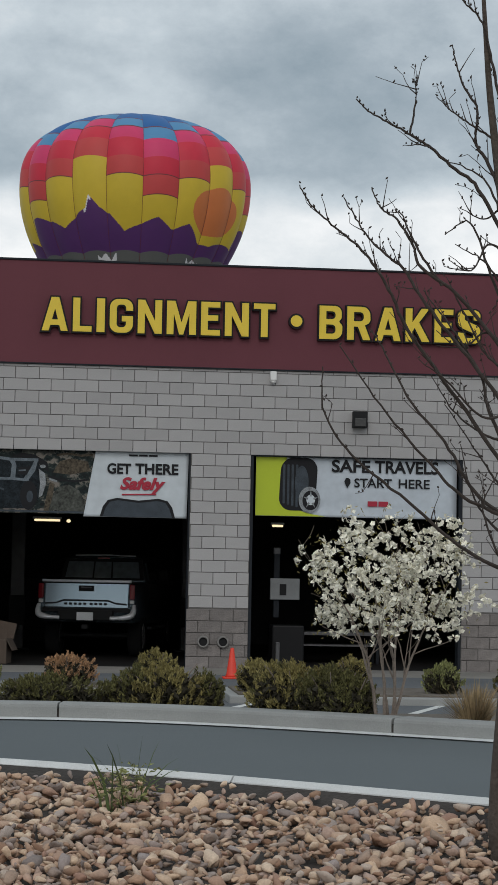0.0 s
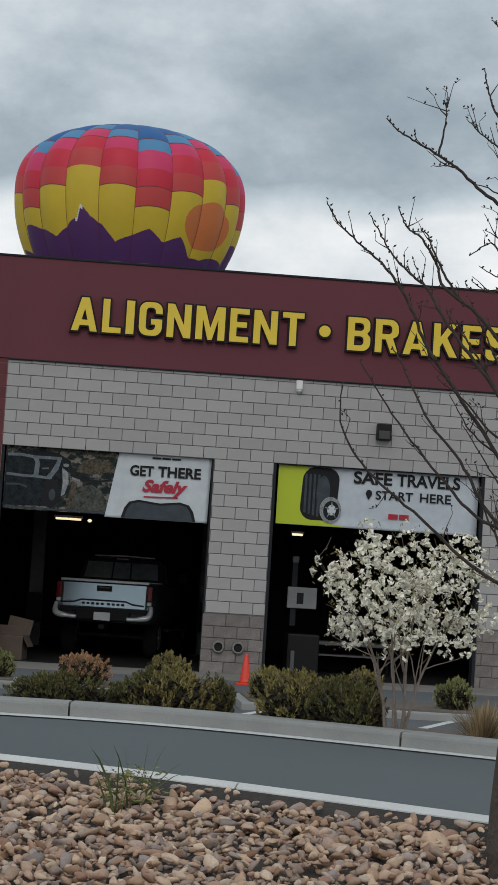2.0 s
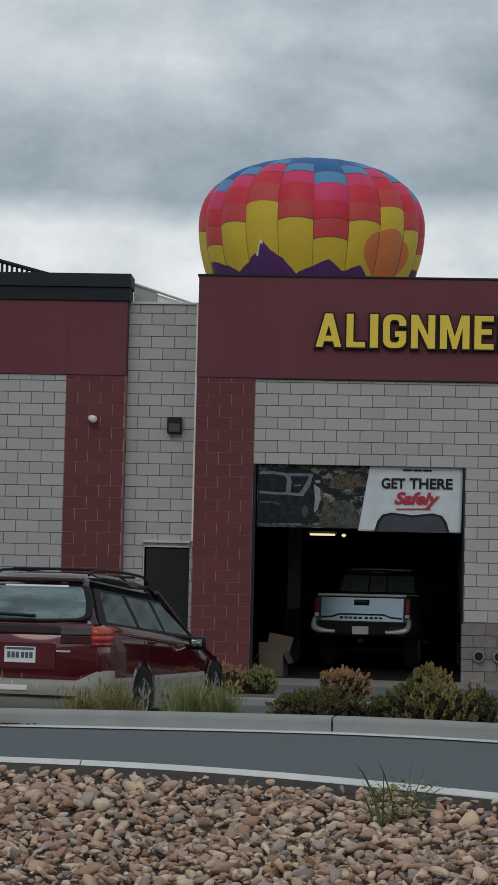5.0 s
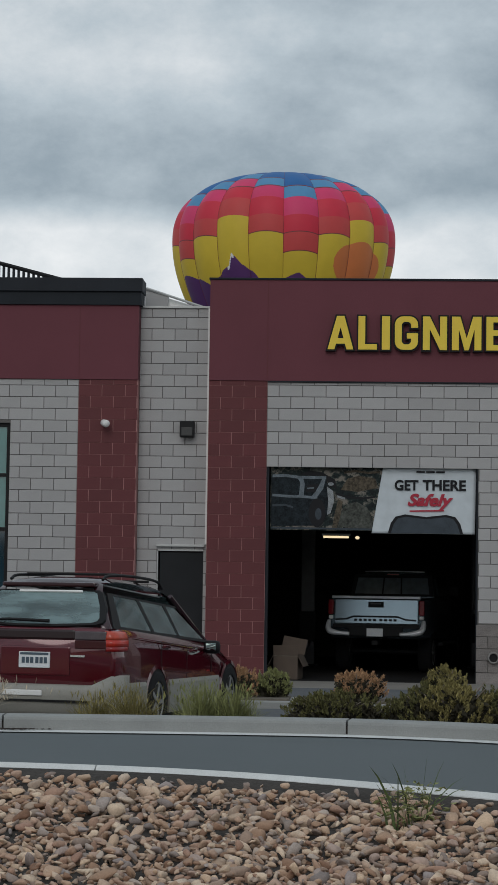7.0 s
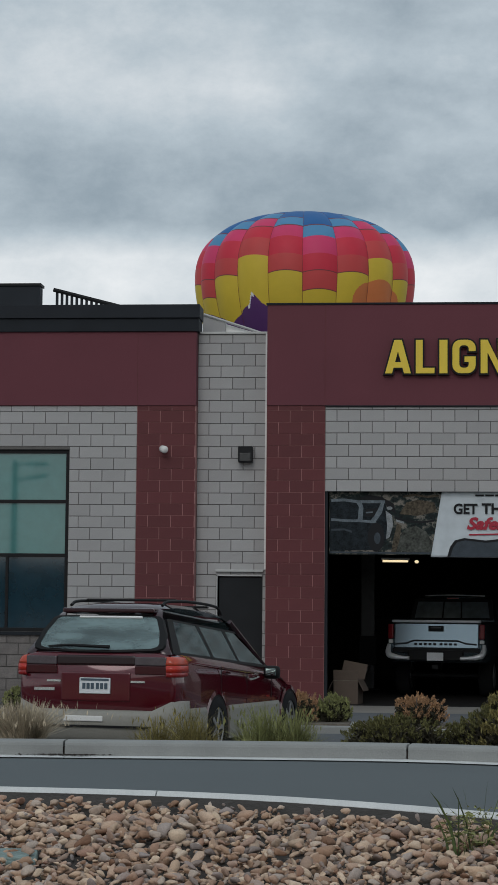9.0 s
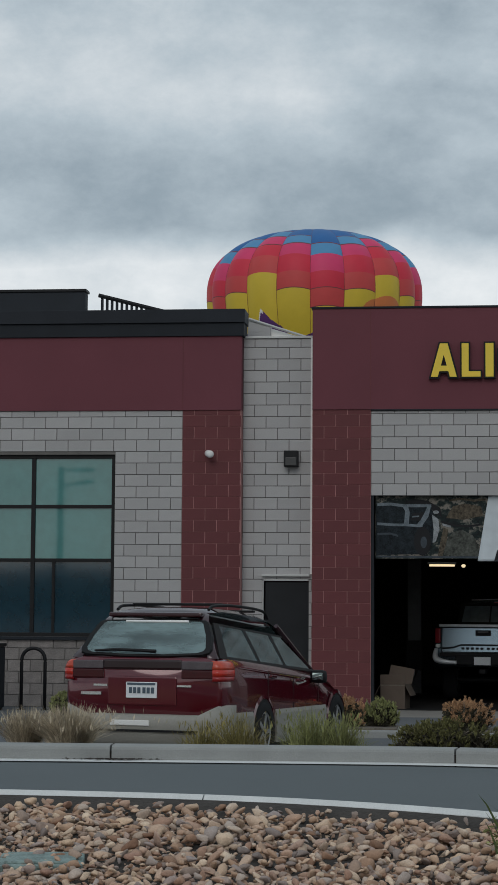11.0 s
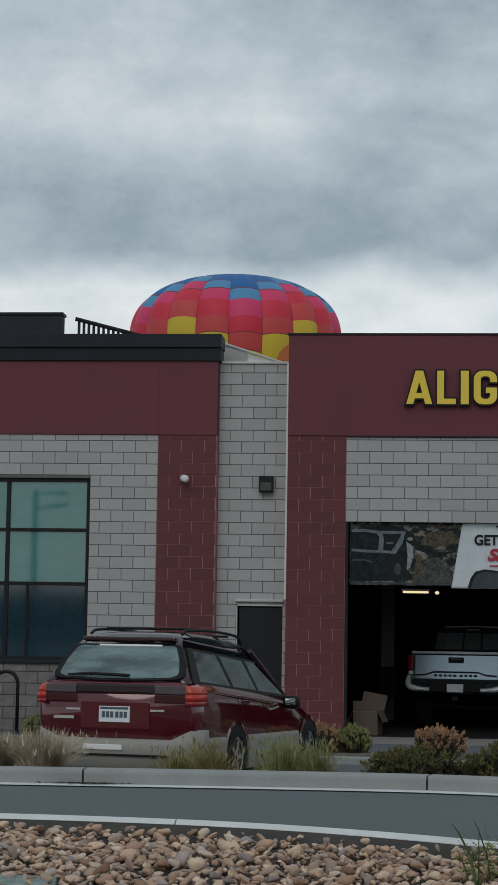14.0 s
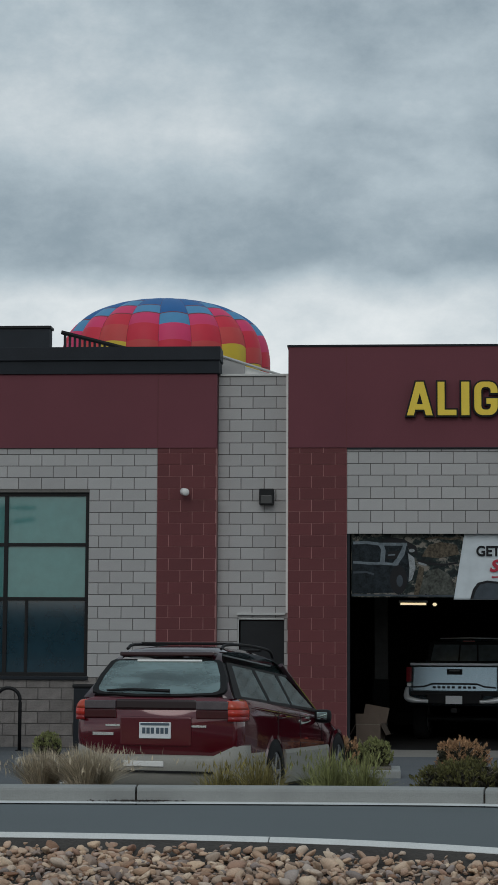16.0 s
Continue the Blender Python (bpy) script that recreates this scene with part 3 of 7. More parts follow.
    tube(bm, [(-1.22, 0.88, 6.91), (0.03, 0.95, 6.51)], 0.025, 6)
    part("coping", bm, M_COPING, back)
    # shells that close the building
    shell = boxes((-14, -13.7, 0.3, 16, -0.2, 6.4), (-14, E, 15.7, 16, -0.2, 6.4), (E - 0.3, E, 0.3, 15.7, -0.2, 6.9), (0.0, 0.3, 0.5, 15.7, -0.2, 6.3))
    tagged(part("wall_outer", shell, M_STUCCO), "plain burgundy outer walls of the building", "wall", kind="structure")
    for spec, lab in (((0.31, 0.4, 0.31, 12, 0, 4.9), "side wall of the workshop, coloured dark for the unlit room"), ((E - 0.4, E - 0.31, 0.31, 12, 0, 4.9), "side wall of the workshop, coloured dark for the unlit room"), ((0.31, E - 0.31, 12, 12.1, 0, 4.9), "back wall of the workshop, coloured dark for the unlit room"), ((5.1, 5.2, 1.6, 12, 0, 4.9), "dark partition wall between the two bays")):
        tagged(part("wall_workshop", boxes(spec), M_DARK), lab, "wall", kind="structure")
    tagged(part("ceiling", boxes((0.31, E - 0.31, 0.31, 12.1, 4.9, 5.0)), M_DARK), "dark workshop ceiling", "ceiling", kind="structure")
    tagged(part("roof", boxes((-14, E - 0.3, 0.5, 15.7, 6.2, 6.3)), M_ROOF), "flat pale membrane roof", "roof", kind="structure")
    tagged(part("floor", boxes((0.4, E - 0.4, 0.0, 12, -0.1, 0.012)), M_SHOPFLOOR), "stained concrete workshop floor, darkened for the unlit room", "floor", kind="structure")
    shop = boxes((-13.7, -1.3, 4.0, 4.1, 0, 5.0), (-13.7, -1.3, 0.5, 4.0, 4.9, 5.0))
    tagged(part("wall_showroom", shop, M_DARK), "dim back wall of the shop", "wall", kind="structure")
    tagged(part("frame_trim", boxes((BAY1[0] - 0.0, BAY1[0] + 0.05, 0.02, 0.28, 0, 3.75), (BAY1[1] - 0.025, BAY1[1], 0.02, 0.28, 0, 3.75), (BAY1[0], BAY1[1], 0.02, 0.28, 3.70, 3.75)), M_TRIM), "dark metal frame of a garage bay", "door frame", kind="structure")
    tagged(part("frame_trim", boxes((BAY2[0], BAY2[0] + 0.05, 0.02, 0.28, 0, 3.72), (BAY2[1] - 0.05, BAY2[1], 0.02, 0.28, 0, 3.72), (BAY2[0], BAY2[1], 0.02, 0.28, 3.67, 3.72)), M_TRIM), "dark metal frame of a garage bay", "door frame", kind="structure")
    return w, p, r, lw, lp


def build_blocks(w, p, r, lw, lp):
    rng = random.Random(11)
    lay_blocks(w, 1.016, 11.2, 1.035, 5.15, 0.0, M_BLOCK, [(BAY1[0], BAY1[1], 0, 3.75), (BAY2[0], BAY2[1], 0, 3.72)], 1.016, rng)
    lay_blocks(w, 4.63, 11.2, 0.0, 1.035, -0.006, M_BLOCK_DARK, [BAY2], 4.63, rng)
    lay_blocks(p, 0.0, 1.016, 0.0, 5.17, -0.012, M_BLOCK_RED, (), 0.0, rng, 0.004)
    lay_blocks(r, -1.24, 0.0, 0.0, 6.46, 0.25, M_BLOCK, [SIDE_DOOR], -1.24, rng)
    lay_blocks(lw, -6.0, -2.27, 1.2, 5.17, 0.0, M_BLOCK, [WINDOW], -2.27, rng)
    lay_blocks(lw, -6.0, -2.27, 0.0, 1.2, -0.006, M_BLOCK_DARK, (), -2.27, rng)
    lay_blocks(lp, -2.27, -1.24, 0.0, 5.17, -0.012, M_BLOCK_RED, (), -2.27, rng, 0.004)


def build_window():
    x0, x1, z0, z1 = WINDOW
    win = tagged(empty("window_1", pose(0, 0.1, 0)), "large black-framed shop window with green tinted panes and lower panes coloured for mirrored hills", "window", kind="structure")
    t = 0.065
    part("window_frame", boxes((x0, x1, -0.04, 0.06, z1 - t, z1), (x0, x1, -0.04, 0.06, z0, z0 + t), (x0, x0 + t, -0.039, 0.059, z0, z1), (x1 - t, x1, -0.039, 0.059, z0, z1), bevel=0.004), M_BLACK, win)
    part("window_sill", boxes((x0 - 0.05, x1 + 0.02, -0.16, 0.1, z0 - 0.06, z0 - 0.002), bevel=0.006), M_TRIM, win)
    bars, trans = (-6.25, -4.92), (3.49, 2.55)
    for x in bars:
        part("mullion", boxes((x - 0.035, x + 0.035, -0.035, 0.05, z0 + t, z1 - t), bevel=0.004), M_BLACK, win)
    for z in trans:
        part("transom", boxes((x0 + t, x1 - t, -0.033, 0.048, z - 0.03, z + 0.03), bevel=0.004), M_BLACK, win)
    part("mullion", boxes((-4.57, -4.52, -0.03, 0.045, z0 + t, 2.52), bevel=0.003), M_BLACK, win)
    xs, zs = (x0 + t, *bars, x1 - t), (z0 + t, 2.55, 3.49, z1 - t)
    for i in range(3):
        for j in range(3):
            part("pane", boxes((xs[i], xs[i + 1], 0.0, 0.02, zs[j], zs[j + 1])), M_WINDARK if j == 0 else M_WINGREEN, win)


def build_side_door():
    d = tagged(empty("door_1", pose(0, 0.25, 0)), "dark grey steel service door with a white frame", "door", kind="structure")
    x0, x1, _, z1 = SIDE_DOOR
    part("door_leaf", boxes((x0 + 0.05, x1, 0.03, 0.08, 0.01, z1 - 0.05), bevel=0.004), mat("dark_door_paint", (0.017, 0.018, 0.02), 0.75, 0, 0.25, 2, 0.05, spec=0.25), d)
    part("door_frame", boxes((x0, x0 + 0.022, -0.010, 0.1, 0, z1), (x0, x1, -0.010, 0.1, z1 - 0.030, z1), bevel=0.003), M_COPING, d, "pale grey metal frame")
    part("drip_cap", boxes((x0 - 0.01, x1 + 0.02, -0.07, 0.02, z1 + 0.045, z1 + 0.085), bevel=0.004), M_COPING, d)
    bm = bmesh.new()
    tube(bm, [(x0 + 0.13, -0.02, 1.0), (x0 + 0.25, -0.02, 1.0)], 0.012, 8)
    part("door_handle", bm, M_CHROME, d)


def build_roof_units():
    u = tagged(empty("roof_unit", pose(0, 7, 0)), "charcoal metal equipment housing on the shop roof", "roof unit")
    part("housing", boxes((-9.5, -5.42, 0, 0.35, 6.3, 8.47), bevel=0.02), M_TRIM, u)
    part("rim", boxes((-9.53, -5.39, -0.03, 0.38, 8.472, 8.53), bevel=0.01), M_BLACK, u)
    s = tagged(empty("louvre_screen", pose(0, 9, 0)), "dark slatted metal screen on the shop roof", "screen")
    x0, x1, za, zb = -5.45, -4.0, 8.70, 8.30
    for i in range(14):
        x = x0 + (x1 - x0) * i / 13
        zt = za + (zb - za) * i / 13
        part("slat", boxes((x, x + 0.05, 0, 0.08, 6.3, zt)), M_TRIM, s)
    bm = bmesh.new()
    tube(bm, [(x0 - 0.05, 0, za + 0.02), (x1 + 0.05, 0, zb + 0.02)], 0.05, 6)
    part("rail", bm, M_BLACK, s)
    part("backing", boxes((x0, x1 + 0.05, 0.2, 0.25, 6.3, 8.28)), M_COPING, s)


# ---- wall lamps ----
def flood_lamp(x, y, z):
    o = tagged(empty("wall_lamp", pose(x, y, z)), "square black floodlight box on a block wall", "lamp", "black wall floodlights")
    part("housing", boxes((-0.125, 0.125, -0.17, -0.01, -0.14, 0.14), bevel=0.012), M_BLACK, o)
    part("lens", boxes((-0.095, 0.095, -0.178, -0.168, -0.12, 0.02), bevel=0.004), mat("lamp_lens", (0.03, 0.03, 0.03), 0.2, 0, 0.1, 8, 0), o)
    part("mount", boxes((-0.05, 0.05, -0.012, 0.0, -0.06, 0.06)), M_TRIM, o)
    return o


def bullet_camera(x, y, z):
    o = tagged(empty("security_camera", pose(x, y, z)), "small white bullet camera on a red block pillar", "camera")
    part("base", lathe([(0.05, 0), (0.05, 0.02), (0.02, 0.05)], 14, m=pose(0, 0, 0, 90)), M_WHITE, o, smooth=True)
    part("barrel", lathe([(0.035, 0), (0.06, 0.02), (0.065, 0.16), (0.05, 0.19)], 16, m=Matrix.Translation((-0.03, -0.06, 0)) @ pose(0, 0, 0, 100, 0, 25)), M_WHITE, o, smooth=True)
    return o


def small_lamp(x, y, z):
    o = tagged(empty("entry_sensor", pose(x, y, z)), "small white sensor lamp under the burgundy band", "lamp")
    part("housing", boxes((-0.055, 0.055, -0.12, 0, -0.03, 0.13), bevel=0.015), M_WHITE, o)
    part("lens", lathe([(0.05, 0), (0.045, -0.03), (0.02, -0.05)], 14, m=pose(0, -0.06, -0.03)), M_WHITE, o, smooth=True)
    return o


# ---- sign ----
def arc(cx, cz, rx, rz, a0, a1, n=5):
    return [(cx + rx * math.cos(radians(a0 + (a1 - a0) * i / n)), cz + rz * math.sin(radians(a0 + (a1 - a0) * i / n))) for i in range(n + 1)]


def glyph(ch, w, h, t):
    """Outer outline first, then holes, of a condensed block capital."""
    b = 0.8 * t
    if ch == "A":
        k = (w / 2 - 0.55 * t) / h
        c0, c1 = 0.17 * h, 0.17 * h + b
        return [[(0, 0), (t, 0), (t + k * c0, c0), (w - t - k * c0, c0), (w - t, 0), (w, 0), (w / 2 + 0.55 * t, h), (w / 2 - 0.55 * t, h)],
                [(t + k * c1, c1), (w - t - k * c1, c1), (w / 2, (w / 2 - t) / k)]]
    if ch == "L":
        return [[(0, 0), (w, 0), (w, b), (t, b), (t, h), (0, h)]]
    if ch == "I":
        return [[(0, 0), (w, 0), (w, h), (0, h)]]
    if ch == "N":
        return [[(0, 0), (t, 0), (t, 0.62 * h), (w - t, 0), (w, 0), (w, h), (w - t, h), (w - t, 0.38 * h), (t, h), (0, h)]]
    if ch == "M":
        return [[(0, 0), (t, 0), (t, 0.62 * h), (w / 2 - 0.3 * t, 0), (w / 2 + 0.3 * t, 0), (w - t, 0.62 * h), (w - t, 0), (w, 0), (w, h), (w - 1.2 * t, h), (w / 2, 0.36 * h), (1.2 * t, h), (0, h)]]
    if ch == "E":
        m = 0.52 * h
        return [[(0, 0), (w, 0), (w, b), (t, b), (t, m - b / 2), (0.9 * w, m - b / 2), (0.9 * w, m + b / 2), (t, m + b / 2), (t, h - b), (w, h - b), (w, h), (0, h)]]
    if ch == "T":
        return [[(w / 2 - t / 2, 0), (w / 2 + t / 2, 0), (w / 2 + t / 2, h - b), (w, h - b), (w, h), (0, h), (0, h - b), (w / 2 - t / 2, h - b)]]
    if ch == "K":
        return [[(0, 0), (t, 0), (t, 0.30 * h), (t + 0.10 * w, 0.42 * h), (w - 1.15 * t, 0), (w, 0), (0.56 * w, 0.58 * h), (0.98 * w, h), (0.98 * w - 1.15 * t, h), (t, 0.58 * h), (t, h), (0, h)]]
    r, q = 0.36 * w, 0.16 * w
    if ch == "G":
        out = [(w, 0.66 * h)] + arc(w - r, h - r, r, r, 0, 90) + arc(r, h - r, r, r, 90, 180) + arc(r, r, r, r, 180, 270) + arc(w - r, r, r, r, 270, 360)
        out += [(w, 0.50 * h), (0.52 * w, 0.50 * h), (0.52 * w, 0.50 * h - b), (w - t, 0.50 * h - b)]
        out += arc(w - t - q, b + q, q, q, 360, 270) + arc(t + q, b + q, q, q, 270, 180) + arc(t + q, h - b - q, q, q, 180, 90) + arc(w - t - q, h - b - q, q, q, 90, 0) + [(w - t, 0.66 * h)]
        return [out]
    if ch == "B":
        m = 0.52 * h
        out = [(0, 0)] + arc(w - r, r, r, r, 270, 360) + arc(w - 0.6 * r, m - 0.6 * r, 0.6 * r, 0.55 * r, 0, 60) + arc(w - 0.7 * r, m + 0.6 * r, 0.6 * r, 0.55 * r, -60, 0) + arc(w - 0.1 * r - 0.8 * r, h - 0.8 * r, 0.8 * r, 0.8 * r, 0, 90) + [(0, h)]
        return [out, [(t, b)] + arc(w - t - q, b + q, q, q, 270, 360) + arc(w - t - q, m - b / 2 - q, q, q, 0, 90) + [(t, m - b / 2)],
                [(t, m + b / 2)] + arc(w - t - q, m + b / 2 + q, q, q, 270, 360) + arc(w - t - q, h - b - q, q, q, 0, 90) + [(t, h - b)]]
    if ch == "R":
        m = 0.40 * h
        out = [(0, 0), (t, 0), (t, m), (0.46 * w, m), (w - 1.08 * t, 0), (w, 0), (0.76 * w, m + 0.04 * h)] + arc(w - 0.7 * r, m + 0.9 * r, 0.68 * r, 0.68 * r, -50, 0) + arc(w - r, h - r, 0.97 * r, r, 0, 90) + [(0, h)]
        return [out, [(t, m + b)] + arc(w - t - q, m + b + q, q, q, 270, 360) + arc(w - t - q, h - b - q, q, q, 0, 90) + [(t, h - b)]]
    S = [(0, 0.32), (0, 0.13), (0.07, 0.05), (0.2, 0), (0.8, 0), (0.93, 0.05), (1, 0.13), (1, 0.40), (0.95, 0.48), (0.82, 0.55)]
    lower = [(x * w, z * h) for x, z in S]
    inner = [(1.35 * t, 0.665 * h), (t, 0.71 * h), (t, 0.83 * h), (1.3 * t, h - b), (w - 1.3 * t, h - b), (w - t, 0.83 * h), (w - t, 0.70 * h)]
    half = lower + inner
    return [half + [(w - x, h - z) for x, z in half]]


def swollen(loop, g):
    """The outline moved outwards by g (a hole, wound the same way, by a negative g)."""
    area = sum(a[0] * b[1] - b[0] * a[1] for a, b in zip(loop, loop[1:] + loop[:1]))
    sign = 1 if area > 0 else -1
    out = []
    for i, p in enumerate(loop):
        a, b = Vector(loop[i - 1]), Vector(loop[(i + 1) % len(loop)])
        p = Vector(p)
        d1, d2 = p - a, b - p
        if d1.length < 1e-6 or d2.length < 1e-6:
            d1 = d2 = b - a
        n1, n2 = (Vector((d.y, -d.x)).normalized() * sign for d in (d1, d2))
        m = (n1 + n2)
        m = m / max(0.35, m.length_squared / 2)
        out.append(tuple(p + m * g))
    return out


def block_letter(ch, w, h, t, grow, y0, y1):
    bm = bmesh.new()
    loops = glyph(ch, w, h, t)
    for k, loop in enumerate(loops):
        pts = swollen(loop, grow if k == 0 else -grow) if grow else loop
        clean = [p for i, p in enumerate(pts) if (Vector(p) - Vector(pts[i - 1])).length > 1e-4]
        vs = [bm.verts.new((x, y0, z)) for x, z in clean]
        for a, b in zip(vs, vs[1:] + vs[:1]):
            bm.edges.new((a, b))
    bmesh.ops.triangle_fill(bm, use_beauty=True, edges=bm.edges[:])
    r = bmesh.ops.extrude_face_region(bm, geom=bm.faces[:])
    bmesh.ops.translate(bm, vec=(0, y1 - y0, 0), verts=[v for v in r["geom"] if isinstance(v, bmesh.types.BMVert)])
    return bm


def build_sign():
    def letter(ch, x, z, w, h):
        o = tagged(empty("sign_letter", pose(x, -0.03, z)), "yellow channel letter with a black edge on the burgundy band", "sign letter", "yellow sign letters")
        part("return", block_letter(ch, w, h, 0.118, 0.028, 0.0, -0.09), M_BLACK, o, "black letter edge")
        part("face", block_letter(ch, w, h, 0.118, 0.0, -0.092, -0.104), M_YELLOW, o)

    def word(text, x0, x1, z, h):
        rel = {"I": 0.36, "M": 1.32, "N": 1.08, "A": 1.16, "L": 0.84, "E": 0.86, "T": 0.98, "G": 1.04, "K": 1.10, "S": 1.02, "R": 1.06, "B": 1.04}
        gap = 0.085
        unit = (x1 - x0 - gap * (len(text) - 1)) / sum(rel[c] for c in text)
        x = x0
        for c in text:
            letter(c, x, z, unit * rel[c], h)
            x += unit * rel[c] + gap
    word("ALIGNMENT", 2.05, 6.06, 5.715, 0.58)
    word("BRAKES", 6.83, 9.66, 5.715, 0.58)
    o = tagged(empty("sign_dot", pose(6.43, -0.03, 6.01)), "round yellow dot between the two words of the sign", "sign letter", "yellow sign letters")
    part("return", lathe([(0.135, 0), (0.135, 0.09)], 24, m=pose(0, 0, 0, 90)), M_BLACK, o)
    part("face", lathe([(0.10, 0.092), (0.10, 0.104)], 24, m=pose(0, 0, 0, 90)), M_YELLOW, o)


# ---- banners ----
def bars(parent, x, y, z, n, w, h, material):
    for i in range(n):
        part("print_bar", boxes((x + i * (w + 0.02), x + i * (w + 0.02) + w, y - 0.004, y, z, z + h)), material, parent)


def flat(parent, name, pts, y, material, label=""):
    bm = plaque(pts, 0.003)
    bmesh.ops.translate(bm, vec=(0, y, 0), verts=bm.verts[:])
    return part(name, bm, material, parent, label)


def rumpled(pts, depth, n=26):
    """A hung sheet (bottom left, bottom right, top right, top left) with slack folds towards the viewer."""
    bm = bmesh.new()
    (ax, az), (bx, bz), (cx, cz), (dx, dz) = pts
    front, back = [], []
    for j in range(n + 1):
        v = j / n
        rf, rb = [], []
        for i in range(n + 1):
            u = i / n
            x = (ax + (bx - ax) * u) * (1 - v) + (dx + (cx - dx) * u) * v
            z = (az + (bz - az) * u) * (1 - v) + (dz + (cz - dz) * u) * v
            edge = min(1, 6 * u, 6 * (1 - u), 6 * v, 6 * (1 - v))
            y = depth * edge * (noise.noise(Vector((x * 1.6, z * 4.5, 2.0))) + 0.5 * noise.noise(Vector((x * 5, z * 7, 5.0))) + 1.0)
            rf.append(bm.verts.new((x, y, z)))
            rb.append(bm.verts.new((x, y + 0.012, z)))
        front.append(rf)
        back.append(rb)
    for g in (front, back):
        for a, b in zip(g, g[1:]):
            for i in range(n):
                bm.faces.new((a[i], a[i + 1], b[i + 1], b[i]))
    for a, b in ((front[0], back[0]), (front[-1], back[-1]), ([r[0] for r in front], [r[0] for r in back]), ([r[-1] for r in front], [r[-1] for r in back])):
        for i in range(n):
            bm.faces.new((a[i], a[i + 1], b[i + 1], b[i]))
    return bm


def words(parent, text, x, y, z, w, h, material, bold=0.02, shear=0.0):
    bm = lettering(text, w, h, 0.0, bold, shear)
    bmesh.ops.translate(bm, vec=(x, y, z), verts=bm.verts[:])
    return part("print_word", bm, material, parent)


def build_banners():
    y = 0.13
    o = tagged(empty("photo_banner", pose(0, y, 0)), "printed banner of a pale off-road truck among dark rocks", "banner")
    part("sheet", plaque([(1.09, 2.60), (2.88, 2.60), (3.05, 3.70), (1.09, 3.70)], 0.012), M_PHOTO, o)
    dim = mat("dark_truck_print", (0.016, 0.021, 0.025), 0.6, 0, 0.9, 10, 0, spec=0.1)
    pale = mat("pale_blue_grey_print", (0.14, 0.165, 0.185), 0.6, 0, 0.5, 9, 0, spec=0.1)
    rock = mat("grey_boulder_print", (0.065, 0.068, 0.060), 0.6, 0, 0.95, 5, 0, 22, spec=0.1)
    ochre = mat("ochre_print", (0.078, 0.064, 0.047), 0.6, 0, 0.95, 6, 0, 24, spec=0.1)

    def stroke(name, line, w, yy, m):
        """A printed band of width w along a bent line."""
        up = [(x, z + w / 2) for x, z in line]
        flat(o, name, up + [(x, z - w / 2) for x, z in reversed(line)], yy, m)
    flat(o, "print_sky_gap", [(1.75, 3.58), (2.05, 3.64), (2.35, 3.62), (2.3, 3.69), (1.78, 3.69)], -0.005, rock)
    flat(o, "print_truck_body", [(1.10, 2.66), (1.10, 3.52), (1.58, 3.53), (2.04, 3.50), (2.10, 3.36), (2.08, 2.86), (1.9, 2.68)], -0.009, dim)
    flat(o, "print_roof_rack", [(1.62, 3.56), (1.74, 3.63), (1.98, 3.60), (2.20, 3.48), (2.24, 3.30), (2.12, 3.38), (2.02, 3.50)], -0.008, M_INK)
    stroke("print_bonnet", [(1.12, 3.53), (1.35, 3.54), (1.58, 3.51), (2.05, 3.51)], 0.05, -0.013, pale)
    stroke("print_grille_base", [(1.12, 3.20), (1.40, 3.18), (1.60, 3.18), (1.90, 3.16)], 0.045, -0.013, pale)
    flat(o, "print_lamp_post", [(1.55, 3.50), (1.60, 3.42), (1.58, 3.18), (1.66, 3.17), (1.68, 3.40), (1.65, 3.50)], -0.014, pale)
    flat(o, "print_fender", [(1.88, 3.15), (2.00, 3.32), (2.04, 3.49), (1.98, 3.49), (1.92, 3.36), (1.80, 3.18)], -0.014, pale)
    flat(o, "print_headlamp", [(1.70, 3.26), (1.72, 3.38), (1.94, 3.40), (1.86, 3.25)], -0.015, M_INK)
    stroke("print_lamp_glint", [(1.72, 3.32), (1.84, 3.33)], 0.025, -0.018, pale)
    stroke("print_bumper", [(1.12, 3.02), (1.35, 3.03), (1.48, 2.99)], 0.035, -0.013, M_GREYPRINT)
    flat(o, "print_wheel", ellipse(1.90, 2.90, 0.145, 0.25), -0.017, M_INK)
    flat(o, "print_wheel_hub", ellipse(1.92, 2.88, 0.055, 0.10), -0.020, M_GREYPRINT)
    flat(o, "print_wheel_arch", [(2.06, 3.36), (2.17, 3.28), (2.19, 3.10), (2.13, 2.90), (2.07, 2.86), (2.09, 3.10)], -0.018, M_PALEPRINT)
    flat(o, "print_mirror", ellipse(2.13, 3.40, 0.05, 0.03), -0.018, M_PALEPRINT)
    flat(o, "print_boulder", [(2.26, 2.66), (2.30, 2.92), (2.42, 3.06), (2.58, 3.10), (2.76, 3.00), (2.86, 2.82), (2.85, 2.64)], -0.006, rock)
    flat(o, "print_boulder", [(2.16, 2.64), (2.20, 2.88), (2.26, 3.14), (2.34, 3.10), (2.30, 2.84), (2.24, 2.64)], -0.007, ochre)
    stroke("print_ledge", [(2.22, 3.24), (2.45, 3.17), (2.70, 3.16), (2.90, 3.19)], 0.035, -0.007, M_INK)
    stroke("print_ledge", [(2.24, 3.19), (2.38, 3.15)], 0.035, -0.008, M_PALEPRINT)
    stroke("print_ridge", [(2.36, 3.60), (2.55, 3.63), (2.78, 3.60), (2.98, 3.62)], 0.035, -0.007, ochre)
    flat(o, "print_slope", [(2.30, 3.30), (2.42, 3.50), (2.62, 3.55), (2.90, 3.50), (2.94, 3.34), (2.60, 3.27)], -0.005, ochre)
